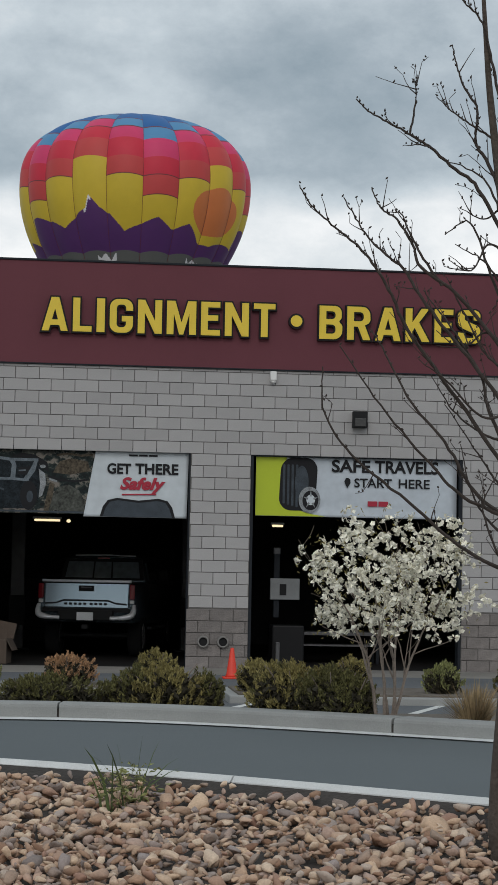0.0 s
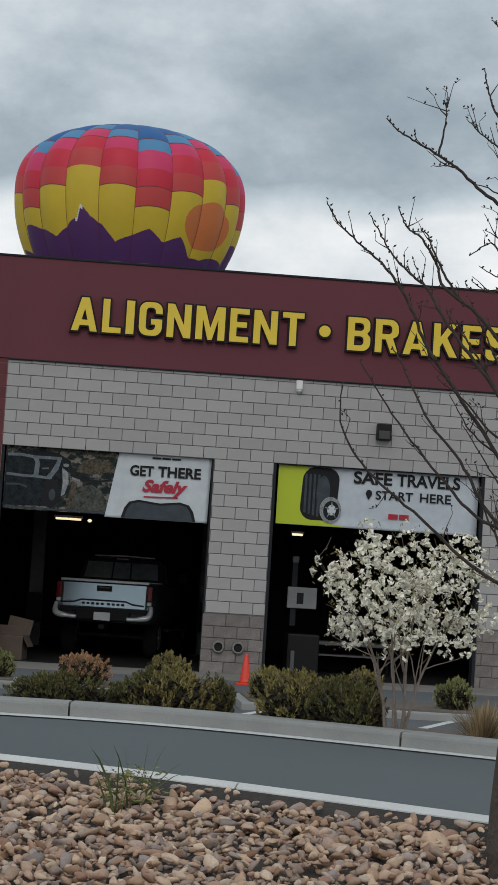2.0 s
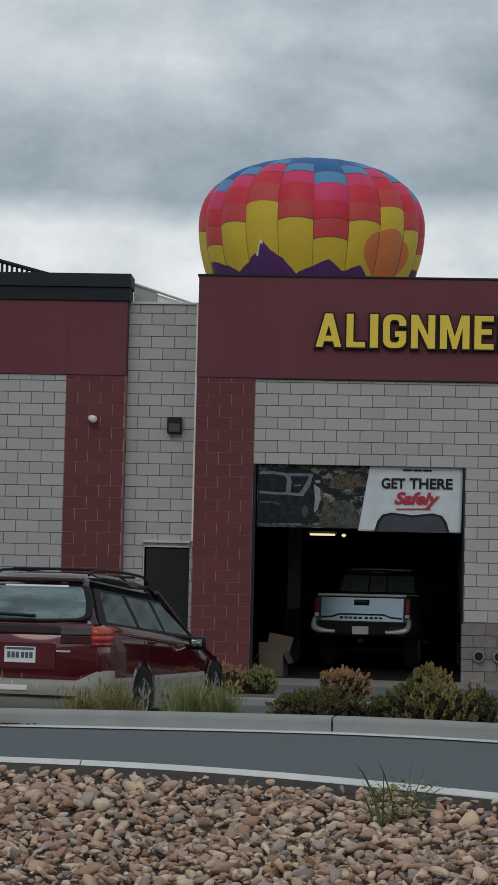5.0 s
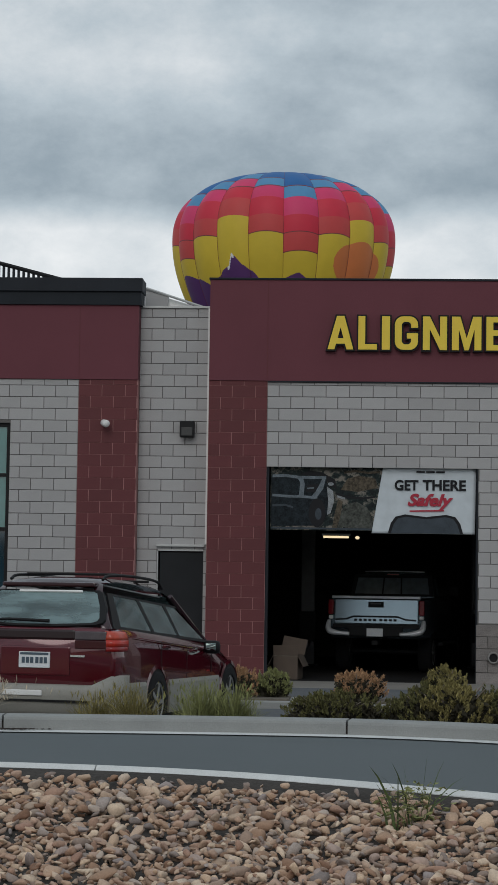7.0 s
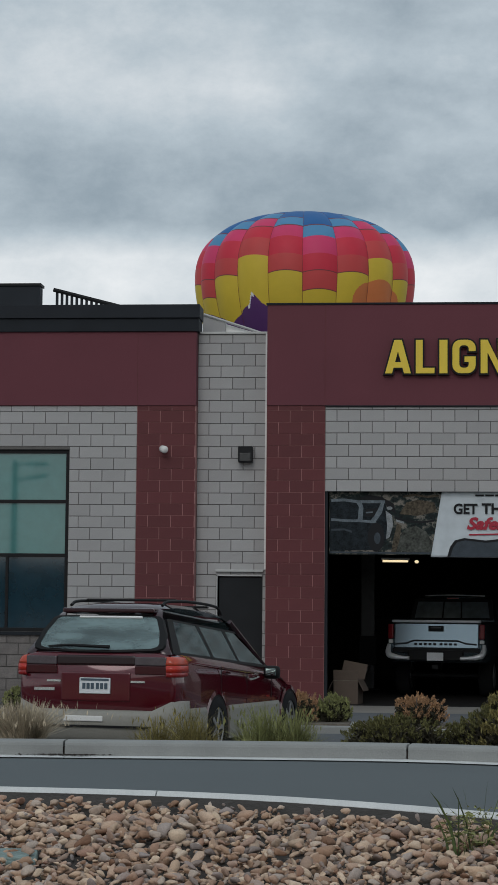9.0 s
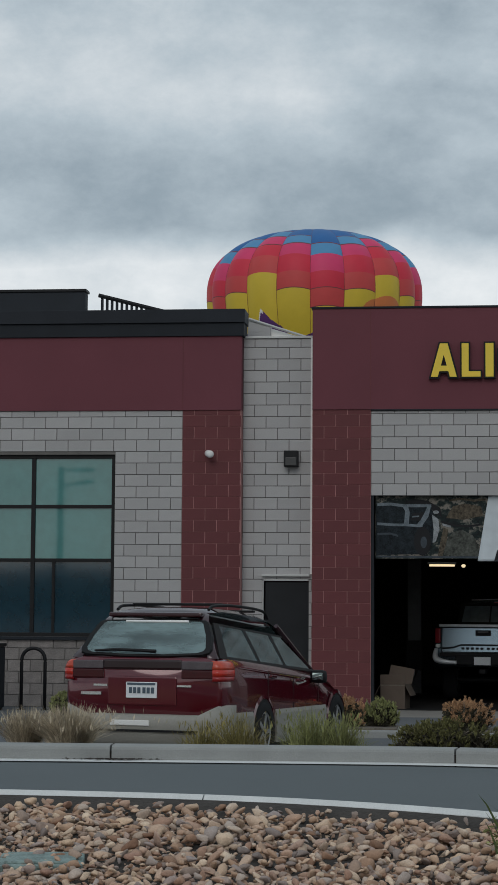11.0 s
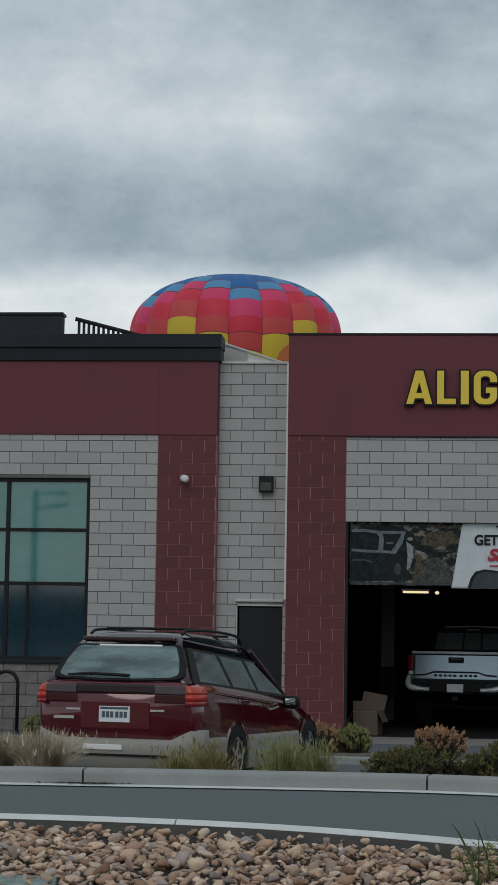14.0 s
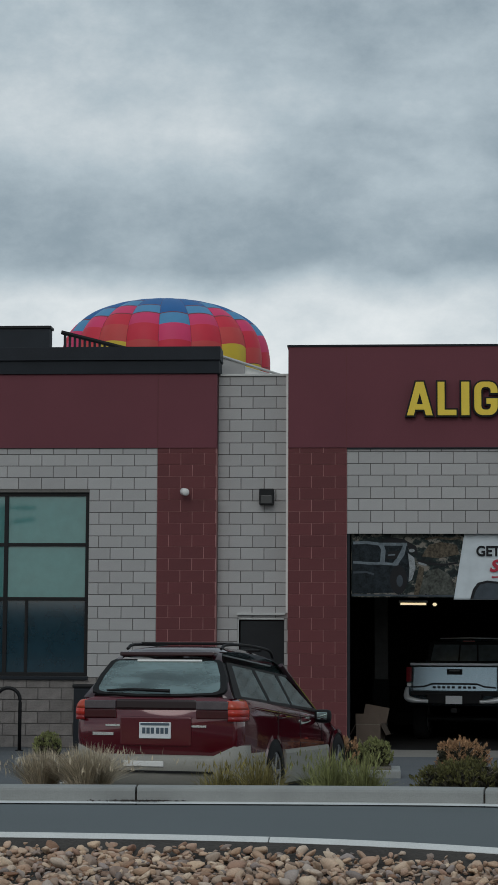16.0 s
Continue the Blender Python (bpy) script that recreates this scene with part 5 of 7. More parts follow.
    for y in (1.05, 2.05):
        part("cross_bar", boxes((-0.50, 0.50, y - 0.03, y + 0.03, 1.565, 1.589), bevel=0.008), M_BLACK, o, "black roof cross bar")
    # tailgate, plate and bumper
    part("tailgate_lip", boxes((-0.42, 0.42, 0.082, 0.13, 0.86, 0.962), bevel=0.02), mat("dark_maroon_trim", (0.018, 0.006, 0.008), 0.3, 0, 0.1, 3, 0), o, "dark maroon trim panel")
    part("plate_recess", boxes((-0.37, 0.37, 0.084, 0.12, 0.50, 0.79), bevel=0.015), M_MAROON, o)
    pl = part("licence_plate", boxes((-0.165, 0.165, 0.068, 0.085, 0.575, 0.735), bevel=0.006), M_PLATE, o, "white licence plate with dark bars")
    for i in range(6):
        x = -0.13 + 0.045 * i + (0.01 if i > 2 else 0)
        part("plate_bar", boxes((x, x + 0.032, 0.062, 0.069, 0.622, 0.682)), mat("plate_print", (0.06, 0.09, 0.12), 0.5, 0, 0.1, 8, 0) if i == 0 else bpy.data.materials["plate_print"], pl)
    part("plate_band", boxes((-0.15, 0.15, 0.063, 0.069, 0.705, 0.728)), bpy.data.materials["plate_print"], pl)
    bsec = [(0.03, 0.08), (-0.01, 0.14), (-0.03, 0.26), (-0.035, 0.36), (-0.012, 0.405), (0.06, 0.415), (0.10, 0.415), (0.10, 0.08)]
    bp = []
    for x, dy in ((-0.885, 0.42), (-0.875, 0.25), (-0.80, 0.10), (-0.6, 0.05), (0, 0.03), (0.6, 0.05), (0.80, 0.10), (0.875, 0.25), (0.885, 0.42)):
        tuck = 0.02 * (abs(x) > 0.8)
        bp.append([(x if abs(x) < 0.8 else math.copysign(abs(x) - tuck * (a + 0.035) * 4, x), dy + a * (1 if abs(x) < 0.85 else 0.2), b + (0.10 if abs(x) > 0.7 and b > 0.38 else 0)) for a, b in bsec])
    bum = part("rear_bumper", loft(bp), M_CLAD, o, "beige plastic rear bumper", smooth=True)
    part("bumper_panel", boxes((-0.30, 0.12, -0.016, 0.03, 0.30, 0.355), bevel=0.008), M_WHITE, bum, "pale sticker panel")
    part("bumper_groove", boxes((-0.62, 0.62, -0.008, 0.03, 0.24, 0.262)), M_BLACK, bum)
    part("underbody", boxes((-0.78, 0.78, 0.3, 4.5, 0.12, 0.26), bevel=0.03), M_BLACK, o, "dark underbody")
    part("exhaust", lathe([(0.03, 0), (0.03, 0.2)], 12, m=pose(0.5, -0.02, 0.2, -90)), M_CHROME, o)
    o.scale = (1.02, 1, 1)
    # the body rides high over its wheels
    for child in o.children:
        if not child.name.startswith(("wheel", "arch_lip", "sill_cladding", "exhaust")):
            child.location.z += 0.11
            # nose-down wedge of the body
            for v in child.data.vertices:
                v.co.z -= 0.058 * max(0.0, v.co.y - 0.35)
            for sub in child.children:
                for v in sub.data.vertices:
                    v.co.z -= 0.058 * max(0.0, v.co.y - 0.35)
    return o


def build_pickup():
    o = tagged(empty("pickup_truck", pose(2.95, 3.15, 0.012, 0, 0, -11.5)), "silver pickup truck parked in the workshop bay", "truck")
    W = 0.93
    prof = [(0.92, 0.0), (0.98, 0.08), (1.0, 0.4), (1.0, 0.75), (0.985, 0.95), (0.95, 1.0)]
    st = [(0.10, W * 0.95, 0.72, 1.40), (0.16, W, 0.66, 1.41), (1.7, W, 0.62, 1.42), (3.6, W, 0.60, 1.40), (4.0, W, 0.60, 1.34), (5.0, W * 0.97, 0.62, 1.28), (5.25, W * 0.85, 0.70, 1.15)]
    part("body", loft([body_section(y, prof, w, f, t) for y, w, f, t in st]), M_SILVER, o, smooth=True)
    part("bed_liner", boxes((-0.78, 0.78, 0.17, 1.6, 1.405, 1.432), bevel=0.004), M_BLACK, o, "black bed liner")
    cst = [(1.72, 0.87, 1.38, 1.42), (1.80, 0.87, 1.38, 1.70), (1.92, 0.87, 1.38, 1.88), (2.3, 0.87, 1.38, 1.915), (3.0, 0.87, 1.38, 1.90), (3.3, 0.86, 1.38, 1.84), (4.05, 0.77, 1.36, 1.38)]

    def cab(y, w, f, t):
        tw = w - 0.30 * (t - f)
        right = [(w, y, f), (w - 0.2 * (t - f), y, f + 0.75 * (t - f)), (tw, y, f + 0.94 * (t - f)), (tw - 0.1, y, t), (tw * 0.4, y, t + 0.01)]
        return right + [(-a, b, c) for a, b, c in reversed(right)]
    part("cab", loft([cab(*s) for s in cst]), M_SILVER, o, "silver cab", smooth=True)
    n = Vector((0, -0.97, 0.22))

    def cr(x, s):
        return Vector((x, 1.745 + 0.105 * s, 1.46 + 0.34 * s))
    # black plate: window frame, plus the shade on the silver cab back
    part("window_surround", facet([cr(-0.82, -0.06), cr(0.82, -0.06), cr(0.76, 1.14), cr(-0.76, 1.14)], 0.045, n), M_BLACK, o, "black rear window frame widened to paint the shaded cab back")
    # pane colour is lifted to stand in for the sky it reflects
    tint = mat("sky_toned_cab_glass", (0.15, 0.18, 0.195), 0.15, 0.0, 0.35, 3.0, 0.0, 8.0, spec=0.9)
    for xa, xb in ((-0.74, -0.20), (-0.17, 0.17), (0.20, 0.74)):
        k = 0.93
        part("cab_rear_window", facet([cr(xa, 0.06), cr(xb, 0.06), cr(xb * k, 0.98), cr(xa * k, 0.98)], 0.052, n), tint, o, "pane of the cab rear window with reflected sky in its colour")
    part("brake_light", boxes((-0.12, 0.12, 1.80, 1.84, 1.86, 1.885)), M_DEEPRED, o)
    # bright tube added for the sky light caught along the roof edge
    bm = bmesh.new()
    tube(bm, [(-0.60, 2.0, 1.925), (0.0, 1.98, 1.94), (0.60, 2.0, 1.925)], 0.014, 6)
    part("roof_edge", bm, M_SATIN, o)
    # tailgate
    bm = boxes((-0.80, 0.80, 0.03, 0.12, 0.92, 1.425), bevel=0.025)
    for v in bm.verts:
        v.co.y += 0.10 * (v.co.z - 0.92) if v.co.z > 1.0 else 0.10 * (1.0 - v.co.z)
    tg = part("tailgate", bm, M_SILVER, o)
    part("tailgate_cap", boxes((-0.84, 0.84, 0.045, 0.16, 1.405, 1.455), bevel=0.012), M_SATIN, tg, "bright tailgate cap")
    part("cap_shadow_gap", boxes((-0.80, 0.80, 0.066, 0.12, 1.382, 1.402)), M_BLACK, tg)
    part("handle_bezel", boxes((-0.145, 0.145, 0.045, 0.09, 1.24, 1.345), bevel=0.012), M_BLACK, tg)
    part("handle", boxes((-0.10, 0.10, 0.036, 0.06, 1.30, 1.325), bevel=0.006), M_SMOKE, tg)
    # the crease's shade is laid on as a black strip
    crease = [(-0.77, 1.02), (-0.56, 1.035), (-0.42, 1.085), (0.42, 1.085), (0.56, 1.035), (0.77, 1.02)]
    bm = plaque(crease + [(x, z - 0.030) for x, z in reversed(crease)], 0.03)
    bmesh.ops.translate(bm, vec=(0, 0.030, 0), verts=bm.verts[:])
    part("crease", bm, M_BLACK, tg, "black strip drawing the shade of a pressed crease")
    for x in (-0.38, -0.29, -0.20, -0.11, -0.02, 0.10, 0.19, 0.28, 0.37):
        part("emboss_bar", boxes((x - 0.028, x + 0.028, 0.030, 0.05, 0.985, 1.025), bevel=0.004), M_BLACK, tg, "dark embossed mark")
    part("lower_gap", boxes((-0.82, 0.82, 0.02, 0.12, 0.855, 0.925)), M_BLACK, o, "dark gap over the bumper")
    for sx in (1, -1):
        part("tail_lamp", boxes((sx * 0.865 - 0.05, sx * 0.865 + 0.05, 0.06, 0.22, 1.10, 1.38), bevel=0.02), mat("truck_lamp_red", (0.22, 0.010, 0.016), 0.18, 0, 0.2, 14, 0.05, 40) if sx > 0 else bpy.data.materials["truck_lamp_red"], o, "red tail lamp")
        part("reverse_lamp", boxes((sx * 0.865 - 0.04, sx * 0.865 + 0.04, 0.05, 0.2, 1.015, 1.085), bevel=0.02), M_WHITE, o, "white reverse lamp")
        sweep = spline([(sx * 0.90, 0.10, 0.99), (sx * 0.905, 0.03, 0.88), (sx * 0.87, -0.03, 0.80), (sx * 0.76, -0.06, 0.765), (sx * 0.62, -0.07, 0.75), (sx * 0.48, -0.07, 0.745)], 5)
        bm = bmesh.new()
        tube(bm, sweep, [0.036 + 0.022 * math.sin(math.pi * min(1, k / len(sweep) * 1.3)) for k in range(len(sweep))], 10)
        part("bumper_end", bm, M_SATIN, o, "chrome bumper end", smooth=True)
        mirror = part("door_mirror", boxes((sx * 0.965 - 0.1, sx * 0.965 + 0.1, 3.3, 3.42, 1.45, 1.66), bevel=0.03), M_BLACK, o)
        part("mirror_glass", boxes((sx * 0.985 - 0.06, sx * 0.985 + 0.06, 3.29, 3.301, 1.48, 1.63)), M_BLACK, mirror)
        part("side_window", facet([(sx * 0.86, 2.0, 1.45), (sx * 0.78, 2.1, 1.80), (sx * 0.78, 3.1, 1.80), (sx * 0.86, 3.7, 1.45)], 0.02, (sx, 0, 0.23)), M_CARGLASS, o)
        for y in (1.15, 4.3):
            wheel(o, sx * 0.80, y, 0.39, 0.26, sx)
    part("bumper_step", boxes((-0.52, 0.52, -0.03, 0.14, 0.70, 0.90), bevel=0.02), M_BLACK, o, "black bumper step")
    part("licence_plate", boxes((-0.155, 0.155, -0.045, -0.025, 0.70, 0.85), bevel=0.005), M_PLATE, o, "white licence plate")
    part("hitch", boxes((-0.06, 0.06, -0.05, 0.3, 0.54, 0.62), bevel=0.008), M_BLACK, o)
    part("running_board", boxes((0.80, 0.97, 1.9, 3.7, 0.50, 0.55), bevel=0.015), M_SMOKE, o, "grey running board")
    part("axle", lathe([(0.06, -0.75), (0.06, 0.75)], 10, m=pose(0, 1.15, 0.39, 0, 90)), M_BLACK, o)
    return o


# ---- small things ----
def traffic_cone(x, y, z, s=1.0):
    o = tagged(empty("traffic_cone", pose(x, y, z)), "orange-red plastic traffic cone standing on the asphalt", "traffic cone", "traffic cones")
    part("base", boxes((-0.14 * s, 0.14 * s, -0.14 * s, 0.14 * s, 0, 0.03), bevel=0.008), M_CONE, o)
    part("body", lathe([(0.105 * s, 0.03), (0.085 * s, 0.06), (0.028 * s, 0.46 * s), (0.02 * s, 0.47 * s)], 18), M_CONE, o, smooth=True)
    return o


def carton(x, y, z, w, d, h, turn):
    o = tagged(empty("cardboard_box", pose(x, y, z, 0, 0, turn)), "opened brown cardboard box with raised flaps", "box")
    part("body", boxes((-w / 2, w / 2, -d / 2, d / 2, 0, h), bevel=0.006), M_CARD, o)
    part("tape", boxes((-w / 2 - 0.002, w / 2 + 0.002, -d / 2 - 0.003, -d / 2 + 0.01, h * 0.95, h * 0.985)), M_MULCH, o)
    for m, ww in ((pose(0, -d / 2, h, 7), w), (pose(0.03, d / 2, h + 0.02, -12, 10), w)):
        bm = bmesh.new()
        box(bm, -ww / 2, ww / 2, -0.004, 0.004, 0, 0.17 if m.translation.y < 0 else 0.28, m=m)
        part("flap", bm, M_CARD, o)
    for sx in (1, -1):
        bm = bmesh.new()
        box(bm, -0.004, 0.004, -d / 2, d / 2, 0, 0.22, m=pose(sx * w / 2, 0, h, 0, sx * 152))
        part("flap", bm, M_CARD, o)
    return o


def hose_port(x, z):
    o = tagged(empty("exhaust_port", pose(x, -0.01, z)), "round dark exhaust hose port in the block base", "vent", "exhaust ports")
    part("flange", lathe([(0.105, 0), (0.105, 0.03), (0.10, 0.07), (0.072, 0.07), (0.072, 0.03)], 22, m=pose(0, 0, 0, 90), cap=False), M_PORT, o, "grey metal ring", smooth=True)
    part("bore", lathe([(0.09, 0.0), (0.085, 0.035)], 20, m=pose(0, 0, 0, 90)), M_BLACK, o)


def bike_rack(x, y, z):
    o = tagged(empty("bicycle_rack", pose(x, y, z)), "black steel hoop bicycle rack on the asphalt", "bicycle rack")
    bm = bmesh.new()
    pts = [(-0.20, 0, 0), (-0.20, 0, 0.80)] + [(-0.20 * math.cos(radians(a)), 0, 0.83 + 0.20 * math.sin(radians(a))) for a in range(0, 181, 20)] + [(0.20, 0, 0.80), (0.20, 0, 0)]
    tube(bm, pts, 0.03, 10)
    part("hoop", bm, M_BLACK, o, smooth=True)
    for sx in (-1, 1):
        part("foot_plate", lathe([(0.07, 0), (0.07, 0.012)], 14, m=pose(sx * 0.20, 0, 0)), M_BLACK, o)


def litter_bin(x, y, z, w, h, label):
    o = tagged(empty("litter_bin", pose(x, y, z)), label, "litter bin")
    k = w / 2
    part("plinth", boxes((-k + 0.03, k - 0.03, -k + 0.03, k - 0.03, 0.0, 0.05)), M_BLACK, o)
    part("shell", boxes((-k, k, -k, k, 0.04, h), bevel=0.03), M_TRIM, o)
    part("lid", boxes((-k - 0.02, k + 0.02, -k - 0.02, k + 0.02, h, h + 0.06), bevel=0.02), M_BLACK, o)


def build_workshop():
    for x in (1.60, 5.10):
        o = tagged(empty("lift_post", pose(x, 6.9, 0.012)), "dark blue-grey steel post of a vehicle lift", "vehicle lift", "lift posts")
        part("column", boxes((-0.14, 0.14, -0.15, 0.15, 0, 3.4), bevel=0.01), M_SMOKE, o)
        part("base_plate", boxes((-0.25, 0.25, -0.3, 0.3, 0, 0.03)), M_BLACK, o)
        part("carriage", boxes((-0.17, 0.17, -0.22, 0.18, 0.5, 1.1), bevel=0.01), M_BLACK, o)
        part("lift_arm", boxes((-0.05, 0.05, -1.5, -0.2, 0.42, 0.50), bevel=0.01), M_SMOKE, o)
    o = tagged(empty("tube_lamp", pose(2.2, 3.2, 2.555)), "glowing tube lamp under the workshop ceiling", "lamp")
    part("housing", boxes((-0.27, 0.27, -0.05, 0.05, 0.03, 0.07)), M_WHITE, o)
    part("tube", boxes((-0.24, 0.24, -0.03, 0.03, -0.012, 0.025), bevel=0.008), M_TUBE, o, "warm glowing tube")
    part("drop_rod", boxes((-0.01, 0.01, -0.01, 0.01, 0.07, 2.25)), M_BLACK, o)
    o = tagged(empty("spot_lamp", pose(2.60, 3.2, 2.555)), "small glowing lamp beside the tube lamp", "lamp")
    part("bulb", lathe([(0.02, -0.03), (0.045, 0.0), (0.02, 0.03)], 12), M_TUBE, o)
    part("drop_rod", boxes((-0.01, 0.01, -0.01, 0.01, 0.03, 2.25)), M_BLACK, o)
    o = tagged(empty("tube_lamp", pose(6.42, 2.2, 2.51)), "short glowing tube lamp in the second bay", "lamp")
    part("housing", boxes((-0.12, 0.12, -0.05, 0.05, 0.03, 0.07)), M_WHITE, o)
    part("tube", boxes((-0.1, 0.1, -0.03, 0.03, -0.01, 0.03), bevel=0.01), M_TUBE, o, "warm glowing tube")
    part("drop_rod", boxes((-0.01, 0.01, -0.01, 0.01, 0.07, 2.40)), M_BLACK, o)
    # wheel service machine in the second bay
    o = tagged(empty("wheel_balancer", pose(6.46, 1.4, 0.012)), "grey wheel balancing machine with a tall screen mast", "machine")
    part("cabinet", boxes((-0.22, 0.35, -0.3, 0.3, 0, 0.72), bevel=0.03), M_BLACK, o)
    part("mast", boxes((-0.18, -0.08, -0.05, 0.05, 0.85, 2.05), bevel=0.01), M_TRIM, o)
    part("screen", boxes((-0.25, 0.28, -0.10, -0.04, 1.17, 1.55), bevel=0.015), mat("grey_screen_shell", (0.20, 0.21, 0.215), 0.5, 0, 0.2, 5, 0.03), o, "grey screen housing")
    part("screen_panel", boxes((-0.08, 0.04, -0.108, -0.098, 1.25, 1.45)), M_BLACK, o)
    part("tool_head", boxes((-0.19, -0.07, -0.06, 0.06, 1.98, 2.10), bevel=0.02), M_SMOKE, o)
    part("foot_mast", boxes((-0.16, -0.09, -0.36, -0.30, 0.0, 0.42), bevel=0.01), M_SMOKE, o)
    o = tagged(empty("workbench", pose(7.6, 2.6, 0.012)), "low steel workbench with a pale top", "workbench")
    part("top", boxes((-0.8, 0.8, -0.35, 0.35, 0.52, 0.58), bevel=0.008), M_SMOKE, o)
    part("shelf", boxes((-0.75, 0.75, -0.3, 0.3, 0.32, 0.35)), M_SMOKE, o)
    for sx in (-0.75, 0.7):
        for sy in (-0.3, 0.25):
            part("leg", boxes((sx, sx + 0.05, sy, sy + 0.05, 0, 0.52)), M_TRIM, o)
    o = tagged(empty("tool_cabinet", pose(1.95, 9.5, 0.012)), "dark tool cabinet against the workshop wall", "cabinet")
    part("body", boxes((-0.6, 0.6, -0.3, 0.3, 0.08, 1.5), bevel=0.01), M_TRIM, o)
    for i in range(5):
        part("drawer", boxes((-0.56, 0.56, -0.312, -0.298, 0.12 + 0.27 * i, 0.36 + 0.27 * i), bevel=0.004), M_DARK, o)


def parking_lines():
    root = tagged(empty("parking_lines"), "white painted parking lines on the asphalt", "road marking", kind="structure")
    for (xa, ya), (xb, yb) in (((3.55, -13.4), (5.1, -9.2)), ((5.8, -13.2), (7.5, -9.0)), ((1.3, -12.9), (2.9, -8.9)), ((-3.1, -13.6), (-2.0, -9.0))):
        d = Vector((xb - xa, yb - ya, 0)).normalized()
        n = Vector((-d.y, d.x, 0)) * 0.055
        bm = bmesh.new()
        vs = [Vector((x, y, lot_z(y) + 0.004)) for x, y in ((xa, ya), (xb, yb))]
        a = [bm.verts.new(v) for v in (vs[0] - n, vs[1] - n, vs[1] + n, vs[0] + n)]
        bm.faces.new(a)
        part("painted_line", bm, M_LINE, root)


# ---- plants ----
def quads(name, centres, across, along, material, parent=None, bend=None):
    """Many small leaves as one mesh: arrays of centre, half-width and half-length vectors; each leaf is a folded kite."""
    n = len(centres)
    c, u, v = (np.asarray(a, float) for a in (centres, across, along))
    w = np.cross(u, v)
    w = w / (np.linalg.norm(w, axis=1, keepdims=True) + 1e-9) * np.linalg.norm(u, axis=1, keepdims=True) * 0.35
    verts = np.stack([c - v, c - u + w, c + v, c + u + w], 1).reshape(-1, 3)
    faces = np.arange(4 * n).reshape(n, 4)
    me = bpy.data.meshes.new(name)
    me.from_pydata(verts.tolist(), [], faces.tolist())
    me.materials.append(material)
    ob = new(name, me)
    if parent is not None:
        ob.parent = parent
    return ob


def unit(rng, n):
    a = rng.normal(size=(n, 3))
    return a / np.linalg.norm(a, axis=1, keepdims=True)


def shrub(name, x, y, z, w, h, leaf, label, seed, n=2600, size=0.022, category="shrub", lumps=9, group=""):
    """A low dense bush: short stems, a heart of leaves coloured dark as its shade, and upright tufts of fresh leaves
    with gaps between them.
    """
    rng = np.random.default_rng(seed)
    o = tagged(empty(name, pose(x, y, z)), label, category, group)
    bm = bmesh.new()
    for i in range(7):
        a = rng.uniform(0, 6.28)
        tip = Vector((0.36 * w * math.cos(a), 0.3 * w * math.sin(a), h * rng.uniform(0.5, 0.85)))
        tube(bm, spline([(0.04 * math.cos(a), 0.04 * math.sin(a), -0.05), tip * 0.5 + Vector((0, 0, 0.03)), tip], 3), [0.012, 0.011, 0.01, 0.009, 0.007, 0.006, 0.004], 5)
    part("stem", bm, M_STEM, o)
    # the dome's outline rises and falls with a few broad lumps
    la, lh = rng.uniform(0, 6.283, 5), rng.uniform(-0.14, 0.12, 5)

    def dome(az, up):
        k = 1 + sum(q * np.exp(-((np.angle(np.exp(1j * (az - a)))) / 0.7) ** 2) for a, q in zip(la, lh))
        reach = np.sqrt(np.clip(1 - up ** 4.5, 0, 1)) * (0.80 + 0.2 * np.sin(3 * az + la[0]) ** 2)
        return np.stack([0.53 * w * reach * np.cos(az) * k, 0.42 * w * reach * np.sin(az) * k, (0.06 + 0.76 * up ** 0.8) * h * (0.35 + 0.65 * k)], 1)
    # inner leaves whose dark colour stands for the shade between the tufts
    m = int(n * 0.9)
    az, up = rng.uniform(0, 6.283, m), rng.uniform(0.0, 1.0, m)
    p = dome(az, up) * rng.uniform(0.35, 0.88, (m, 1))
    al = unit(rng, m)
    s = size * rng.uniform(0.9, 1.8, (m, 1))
    quads("old_leaves", p, np.cross(al, unit(rng, m)) * s * 0.6, al * s, M_SHADELEAF, o)
    tufts = int(50 + 190 * w)
    az, up = rng.uniform(0, 6.283, tufts), rng.uniform(0.0, 1.0, tufts) ** 0.6
    c = dome(az, up) * np.stack([rng.uniform(0.15, 1.02, tufts) ** np.clip(up, 0, 1)] * 2 + [rng.uniform(0.86, 1.05, tufts)], 1)
    out = c / (np.linalg.norm(c, axis=1, keepdims=True) + 1e-6) + np.array([0, 0, 0.9])
    out /= np.linalg.norm(out, axis=1, keepdims=True)
    per = max(24, int(n * 2.0 / tufts))
    k = np.repeat(np.arange(tufts), per)
    m = len(k)
    along_t = rng.uniform(-1, 1, (m, 1))
    reach = rng.uniform(0.022, 0.052, tufts)[k][:, None] * (h / 0.45) ** 0.5
    p = c[k] + out[k] * along_t * reach + unit(rng, m) * (0.012 + 0.020 * (1 - along_t) * 0.5) * rng.uniform(0.3, 1.2, (m, 1))
    p[:, 2] = np.clip(p[:, 2], 0.01, None)
    al = out[k] * 0.9 + unit(rng, m) * 0.65
    al /= np.linalg.norm(al, axis=1, keepdims=True)
    s = size * 0.85 * rng.uniform(0.6, 1.3, (m, 1))
    quads("foliage", p, np.cross(al, unit(rng, m)) * s * 0.36, al * s, leaf, o)
    return o


